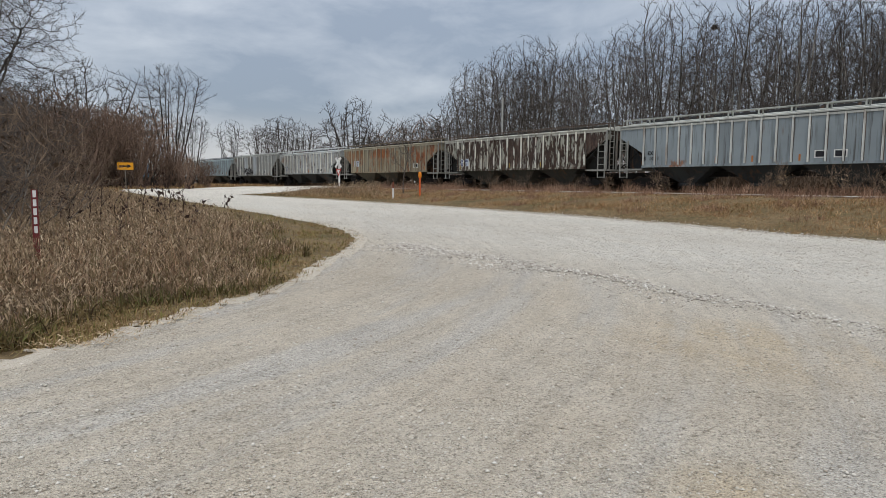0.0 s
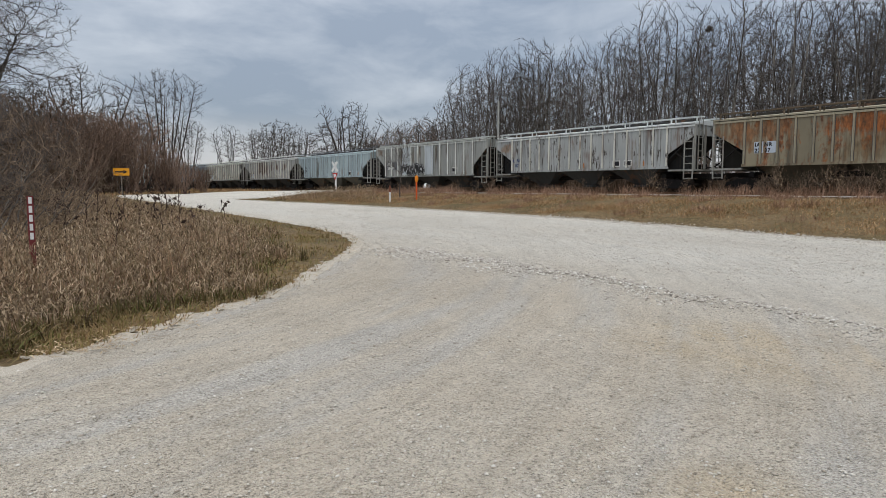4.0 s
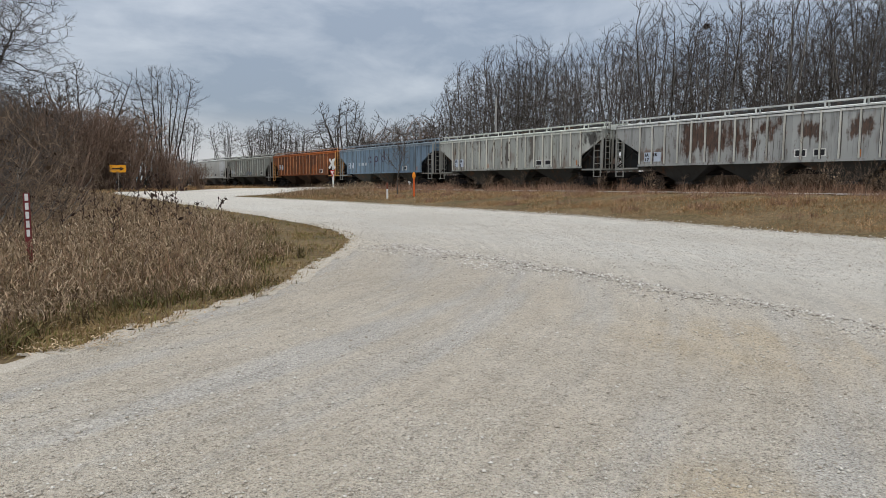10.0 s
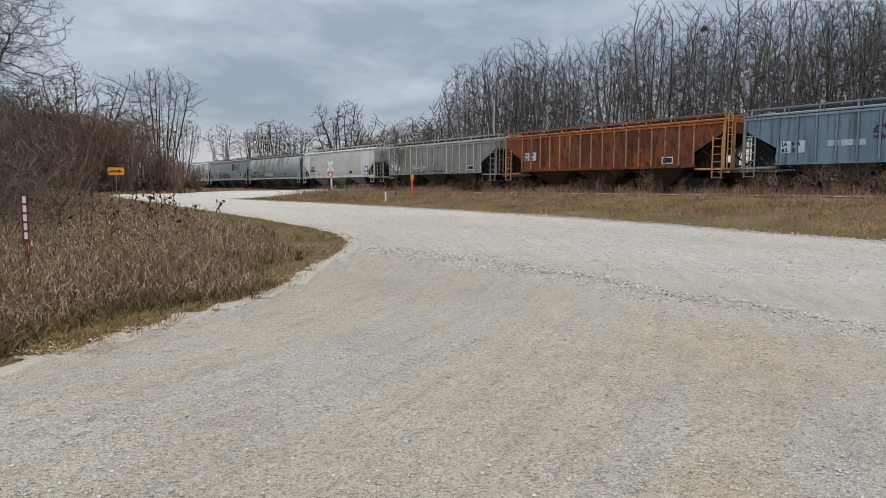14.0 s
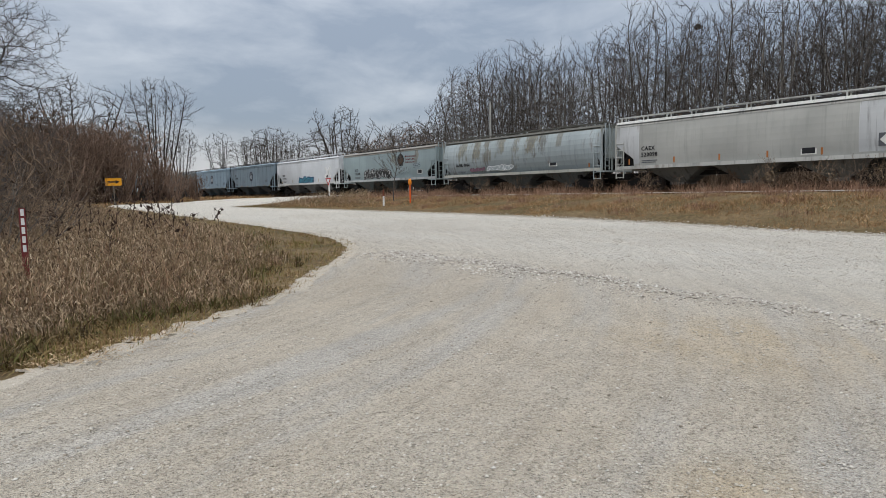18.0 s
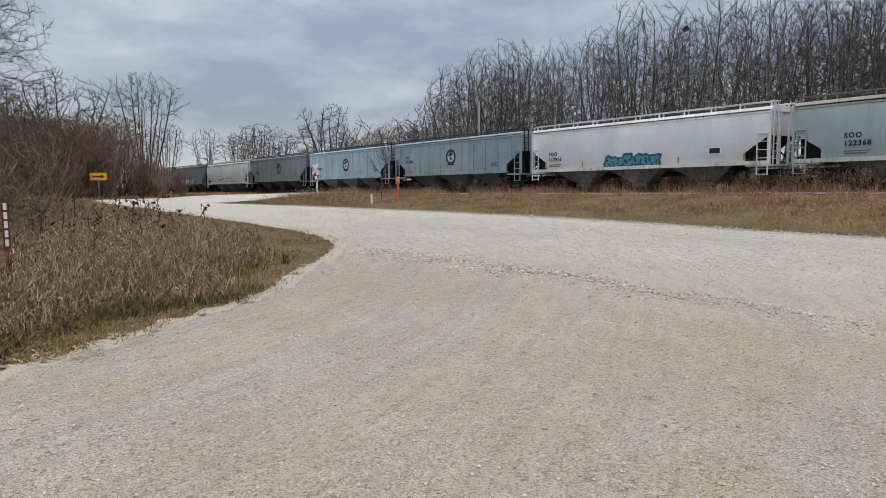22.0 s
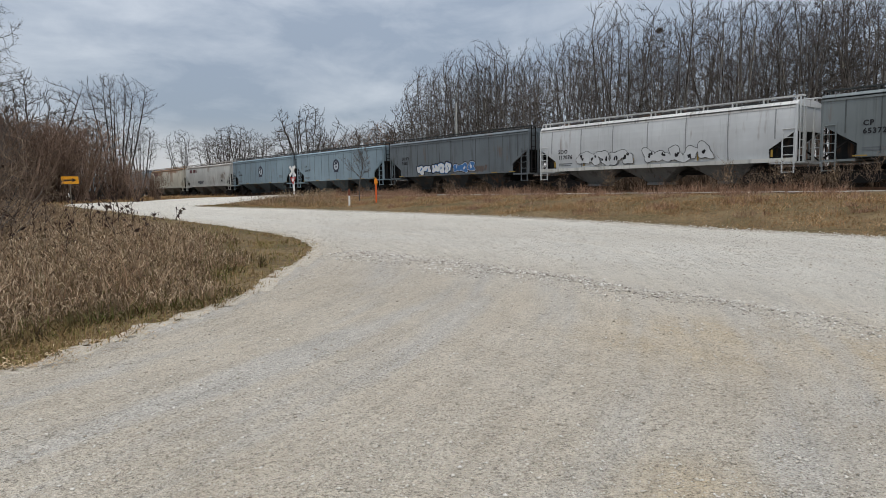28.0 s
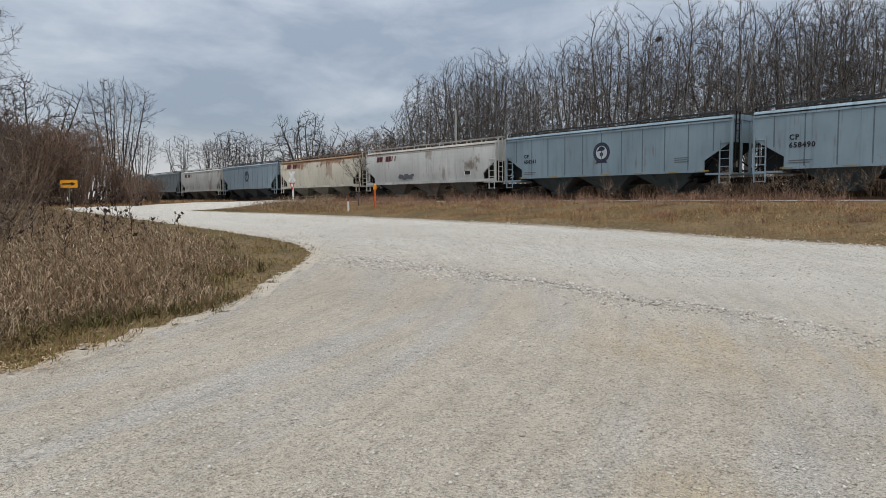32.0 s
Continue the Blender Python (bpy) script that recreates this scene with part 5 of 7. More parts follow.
def hopper_car(spec):
    """A covered grain hopper. Its own y runs to its rear end, its near side is at -x."""
    L, k = spec["length"], spec["index"]
    tub = spec.get("tub", False)
    body_l = L - 1.15
    e = body_l / 2
    sill, eave = SILL + spec.get("low", 0.0), spec.get("eave", EAVE)
    drop, cut, foot = spec.get("cut", (0.62, 1.75, 0.72))
    half = 1.55
    top = spec.get("top", 4.34)
    coat, roof_mat, post_mat = spec["coat"], spec.get("roof", spec["coat"]), spec.get("posts", spec["coat"])
    car = tagged(new("covered_hopper_car"), spec["label"], "rail car", "cars of the grain train")

    def bulge(z):
        """Half the width at a height: curved on tank-like cars."""
        if not tub:
            return half
        t = (z - (sill + eave) / 2) / ((eave - sill) / 2)
        return half - tub * abs(t) ** 2.2

    def reach(z):
        if z >= eave - drop:
            return e
        if z <= sill + foot:
            return e - cut
        return e - cut * (eave - drop - z) / (eave - drop - sill - foot)

    zs = sorted({sill, sill + foot, eave - drop, eave, *[sill + (eave - sill) * i / 8 for i in range(1, 8)]})
    g = Geo()
    for sgn in (-1, 1):
        rows = []
        for z in zs:
            rows.append([(sgn * bulge(z), -reach(z), z), (sgn * bulge(z), reach(z), z), (sgn * (bulge(z) - 0.05), -reach(z), z), (sgn * (bulge(z) - 0.05), reach(z), z)])
        flat = [p for r in rows for p in r]
        n = len(rows)
        faces = []
        for i in range(n - 1):
            a, b = i * 4, i * 4 + 4
            faces += [(a, a + 1, b + 1, b), (a + 2, b + 2, b + 3, a + 3), (a, b, b + 2, a + 2), (a + 1, a + 3, b + 3, b + 1)]
        faces += [(0, 2, 3, 1), (4 * n - 4, 4 * n - 3, 4 * n - 1, 4 * n - 2)]
        g.add(flat, faces)
    w = bulge(eave) - 0.05
    for s in (-1, 1):
        # upper end wall and the slope sheet under it
        g.hexa([(-w, s * (e - 0.01), eave - drop), (w, s * (e - 0.01), eave - drop), (w, s * (e - 0.06), eave - drop), (-w, s * (e - 0.06), eave - drop)],
               [(-w, s * (e - 0.01), eave), (w, s * (e - 0.01), eave), (w, s * (e - 0.06), eave), (-w, s * (e - 0.06), eave)])
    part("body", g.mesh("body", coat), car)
    for s in (-1, 1):
        g = Geo()
        z0, y1 = 1.05, e - cut - 1.0
        g.hexa([(-w, s * y1, z0), (w, s * y1, z0), (w, s * (y1 - 0.06), z0), (-w, s * (y1 - 0.06), z0)],
               [(-w, s * (e - 0.07), eave - drop + 0.03), (w, s * (e - 0.07), eave - drop + 0.03), (w, s * (e - 0.13), eave - drop + 0.03), (-w, s * (e - 0.13), eave - drop + 0.03)])
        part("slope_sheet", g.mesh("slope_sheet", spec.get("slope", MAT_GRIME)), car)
        # an added dark plate behind the ladders stands in for the open end's shade
        g = Geo().slab([(s * (e - cut - 0.4), sill - 0.2), (s * (e - 0.16), sill - 0.2), (s * (e - 0.16), eave - drop + 0.02), (s * (e - 0.4), eave - drop + 0.02), (s * (e - cut - 0.4), sill + foot)], -half + 0.55, -half + 0.58)
        part("end_plate", g.mesh("end_plate", spec["slope"]), car, "added dark plate standing in for shade in the open end")
    # roof: low gable or rounded
    g = Geo()
    o, ridge = bulge(eave) + 0.04, top - 0.2
    if tub or spec.get("round"):
        prof = [(-o, eave - 0.03), (-o, eave + 0.05), (-o * 0.93, eave + 0.18), (-o * 0.7, ridge - 0.06), (-o * 0.3, ridge), (o * 0.3, ridge), (o * 0.7, ridge - 0.06), (o * 0.93, eave + 0.18), (o, eave + 0.05), (o, eave - 0.03)]
    else:
        prof = [(-o, eave - 0.02), (-o, eave + 0.1), (-o * 0.5, ridge - 0.1), (-0.35, ridge), (0.35, ridge), (o * 0.5, ridge - 0.1), (o, eave + 0.1), (o, eave - 0.02)]
    n = len(prof)
    g.add([(x, -e - 0.03, z) for x, z in prof] + [(x, e + 0.03, z) for x, z in prof],
          [(i, n + i, n + (i + 1) % n, (i + 1) % n) for i in range(n)] + [tuple(range(n))[::-1], tuple(range(n, 2 * n))])
    part("roof", g.mesh("roof", roof_mat), car)
    # long hatch with its covers, coloured dark for the shade under the running boards
    m = 6
    for i in range(m):
        g = Geo()
        a, b = -e + 0.9 + i * (body_l - 1.8) / m, -e + 0.9 + (i + 1) * (body_l - 1.8) / m - 0.06
        g.hexa([(-0.32, a, ridge - 0.02), (0.32, a, ridge - 0.02), (0.32, b, ridge - 0.02), (-0.32, b, ridge - 0.02)],
               [(-0.26, a + 0.03, ridge + 0.14), (0.26, a + 0.03, ridge + 0.14), (0.26, b - 0.03, ridge + 0.14), (-0.26, b - 0.03, ridge + 0.14)])
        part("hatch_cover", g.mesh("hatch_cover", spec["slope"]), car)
    # running boards on brackets
    for sgn in (-1, 1):
        g = Geo()
        x0 = sgn * 0.95
        g.box(x0 - 0.2, x0 + 0.2, -e - 0.1, e + 0.1, top - 0.05, top)
        m = spec.get("brackets", 11)
        for i in range(m):
            y = -e + 0.15 + i * (body_l - 0.3) / (m - 1)
            g.box(x0 - 0.24, x0 - 0.19, y - 0.035, y + 0.035, ridge - 0.3, top - 0.05)
            g.box(x0 + 0.19, x0 + 0.24, y - 0.035, y + 0.035, ridge - 0.3, top - 0.05)
        part("running_board", g.mesh("running_board", spec.get("walkway", roof_mat)), car)
    # posts or seams on the sides
    ribs, proud = spec.get("ribs", 0), spec.get("proud", 0.1)
    if ribs:
        g = Geo()
        wid = spec.get("rib_width", 0.042)
        g.hexa([(0, -wid, 0), (0, wid, 0), (-proud, wid * 0.6, 0), (-proud, -wid * 0.6, 0)], [(0, -wid, eave - sill - 0.02), (0, wid, eave - sill - 0.02), (-proud, wid * 0.6, eave - sill - 0.02), (-proud, -wid * 0.6, eave - sill - 0.02)])
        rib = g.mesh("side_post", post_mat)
        # a flat dark strip either side of the post paints in its shadow line
        shadow_strip = Geo().box(-0.012, 0.0, -wid - 0.035, wid + 0.035, 0.0, eave - sill - 0.1).mesh("post_flange", POST_SHADOW)
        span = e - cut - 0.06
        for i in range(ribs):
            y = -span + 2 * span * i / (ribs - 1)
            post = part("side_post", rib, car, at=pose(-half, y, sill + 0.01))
            part("post_flange", shadow_strip, post, "dark strip painted as the post's shadow line")
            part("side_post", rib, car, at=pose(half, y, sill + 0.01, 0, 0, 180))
    seams = spec.get("seams", 0)
    if seams:
        for i in range(seams):
            y = -e + 1.0 + (2 * e - 2.0) * i / (seams - 1)
            lo = sill if abs(y) < e - cut else sill + foot + 0.2
            zz = [z for z in zs if z >= lo]
            for sgn in (-1, 1):
                g = Geo()
                rings = [(sgn * bulge(z) + dx, y + dy, z) for z in zz for dx, dy in ((-0.01, -0.03), (0.01, -0.03), (0.01, 0.03), (-0.01, 0.03))]
                n = len(zz)
                g.add(rings, [(4 * j + m, 4 * j + (m + 1) % 4, 4 * j + 4 + (m + 1) % 4, 4 * j + 4 + m) for j in range(n - 1) for m in range(4)] + [(3, 2, 1, 0), (4 * n - 4, 4 * n - 3, 4 * n - 2, 4 * n - 1)])
                part("weld_seam", g.mesh("weld_seam", spec.get("seam_mat", coat)), car)
    # side sills and the top chord
    for sgn in (-1, 1):
        g = Geo()
        deep = spec.get("sill_deep", 0.12)
        full = e if spec.get("full_sill") else e - cut + 0.05
        g.box(sgn * half - 0.05, sgn * half + 0.05, -full, full, sill - deep, sill)
        part("side_sill", g.mesh("side_sill", spec.get("sill_mat", coat)), car)
        g = Geo()
        b = bulge(eave)
        g.box(sgn * b - 0.04, sgn * b + 0.06, -e, e, eave - 0.12, eave + 0.03)
        part("top_chord", g.mesh("top_chord", roof_mat), car)
    # hoppers below
    bays = spec.get("bays", 3)
    run = 2 * (e - cut - 0.35)
    for i in range(bays):
        a, b = -run / 2 + run * i / bays, -run / 2 + run * (i + 1) / bays
        c = (a + b) / 2
        g = Geo()
        g.hexa([(-0.55, c - 0.45, 0.42), (0.55, c - 0.45, 0.42), (0.55, c + 0.45, 0.42), (-0.55, c + 0.45, 0.42)], [(-1.45, a + 0.03, sill - 0.02), (1.45, a + 0.03, sill - 0.02), (1.45, b - 0.03, sill - 0.02), (-1.45, b - 0.03, sill - 0.02)])
        g.box(-0.75, 0.75, c - 0.5, c + 0.5, 0.3, 0.45)
        # the bay colour already holds the shade under the body
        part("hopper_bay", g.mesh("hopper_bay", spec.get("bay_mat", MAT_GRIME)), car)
    g = Geo().box(-0.25, 0.25, -e - 0.1, e + 0.1, 0.82, 1.08)
    g.box(-1.3, 1.3, -e + 2.0, -e + 2.25, 0.85, 1.1).box(-1.3, 1.3, e - 2.25, e - 2.0, 0.85, 1.1)
    g.rod((-0.6, -e + 0.5, 1.35), (-0.6, -e + 1.4, 1.35), 0.2, 10).rod((0.3, -e + 0.4, 1.5), (0.3, -e + 1.3, 1.5), 0.16, 10)
    part("centre_sill", g.mesh("centre_sill", MAT_GRIME), car)
    ladder_mat = spec.get("ladder", coat)
    for s in (-1, 1):
        # end platform, corner posts, ladders and rails
        g = Geo()
        y0, y1 = sorted((s * (e - cut + 0.05), s * (e + 0.05)))
        g.box(-half, half, y0, y1, sill - 0.28, sill - 0.18)
        part("end_platform", g.mesh("end_platform", ladder_mat), car)
        corner = Geo().box(-0.05, 0.05, -0.05, 0.05, sill - 0.25, eave).mesh("corner_post", ladder_mat)
        for x in (-half + 0.04, -0.5, 0.5, half - 0.04):
            part("corner_post", corner, car, at=pose(x, s * e, 0))
        for sgn in (-1, 1):
            g = Geo()
            x = sgn * (half + 0.03)
            for y in (s * (e - 0.06), s * (e - 0.62)):
                g.box(x - 0.025, x + 0.025, y - 0.03, y + 0.03, sill - 0.75, sill + (1.55 if not tub else 1.2))
            for i in range(6):
                z = sill - 0.7 + i * 0.42
                g.rod((x, s * (e - 0.06), z), (x, s * (e - 0.62), z), 0.022, 5)
            part("ladder", g.mesh("ladder", ladder_mat), car)
        g = Geo()
        for x in (-1.25, -0.85):
            g.box(x - 0.025, x + 0.025, s * (e + 0.06) - 0.025, s * (e + 0.06) + 0.025, sill - 0.2, top - 0.1)
        for i in range(7):
            g.rod((-1.25, s * (e + 0.06), sill + 0.1 + i * 0.38), (-0.85, s * (e + 0.06), sill + 0.1 + i * 0.38), 0.022, 5)
        part("end_ladder", g.mesh("end_ladder", MAT_GRIME if spec.get("round") else ladder_mat), car)
        # brace, air pipes and hand brake in the open end
        g = Geo()
        for x in (-half + 0.1, half - 0.1):
            g.rod((x, s * (e - 0.08), sill - 0.1), (x, s * (e - cut + 0.12), sill + foot + 0.35), 0.045, 5)
        g.rod((-1.05, s * (e - 0.3), sill - 0.15), (-1.05, s * (e - 0.3), sill + 1.2), 0.04, 5).rod((-0.7, s * (e - 0.5), sill - 0.2), (-0.7, s * (e - 0.5), sill + 0.8), 0.06, 6)
        g.rod((-1.4, s * (e - 0.35), sill - 0.05), (1.4, s * (e - 0.35), sill - 0.05), 0.05, 6)
        part("end_bracing", g.mesh("end_bracing", MAT_GRIME), car)
        if s > 0:
            g = Geo()
            for i in range(12):
                a, b = i * math.tau / 12, (i + 1) * math.tau / 12
                g.rod((0.15 + 0.28 * math.cos(a), e + 0.12, sill + 1.1 + 0.28 * math.sin(a)), (0.15 + 0.28 * math.cos(b), e + 0.12, sill + 1.1 + 0.28 * math.sin(b)), 0.025, 4)
            for a in (0.3, 2.4, 4.5):
                g.rod((0.15, e + 0.12, sill + 1.1), (0.15 + 0.28 * math.cos(a), e + 0.12, sill + 1.1 + 0.28 * math.sin(a)), 0.02, 4)
            g.rod((0.15, e - 0.02, sill + 1.1), (0.15, e + 0.14, sill + 1.1), 0.05, 6).rod((0.15, e + 0.02, sill - 0.2), (0.15, e + 0.02, sill + 1.1), 0.025, 5)
            part("hand_brake", g.mesh("hand_brake", ladder_mat), car)
        part("coupler", COUPLER, car, at=pose(0, s * (L / 2 - 0.52), 0, 0, 0, 0 if s > 0 else 180))
        t = part("truck", TRUCK, car, at=pose(0, s * (e - 1.75), 0))
        for y in (-0.86, 0.86):
            ws = part("wheelset", WHEELSET, t, at=pose(0, y, 0.42))
            AXLES.setdefault(y, []).append(ws)
    return car


AXLES = {}
# dark colour of the shadow lines painted along the side posts
POST_SHADOW = paint("post_shadow_paint", (92, 88, 84), 0.2, 0.3, seed=401.0, vary=True)
INK, WHITE_INK = flat_paint("black_stencil", (30, 30, 34)), flat_paint("white_stencil", (222, 222, 216))
BLUE_INK, YELLOW = flat_paint("blue_stencil", (50, 66, 110)), flat_paint("yellow_reflector", (158, 130, 58))
RED_INK, SPRAY_BLUE, SPRAY_GREY = flat_paint("dark_red_paint", (104, 44, 40)), flat_paint("spray_blue", (60, 110, 165)), flat_paint("spray_grey", (90, 92, 96))
GREY_INK, NAVY = flat_paint("faded_grey_print", (96, 100, 104)), flat_paint("navy_badge_paint", (34, 40, 58))
ORANGE = flat_paint("orange_reflector", (176, 112, 58))

RIB = dict(ribs=16, cut=(0.62, 1.75, 0.72), bays=3)
SLAB = dict(eave=4.14, top=4.6, cut=(1.22, 1.5, 0.5), seams=11, round=True, full_sill=False, bays=3, brackets=9)
TUBE = dict(eave=4.05, top=4.55, cut=(1.25, 1.3, 0.45), tub=0.22, full_sill=True, sill_deep=0.2, bays=3)
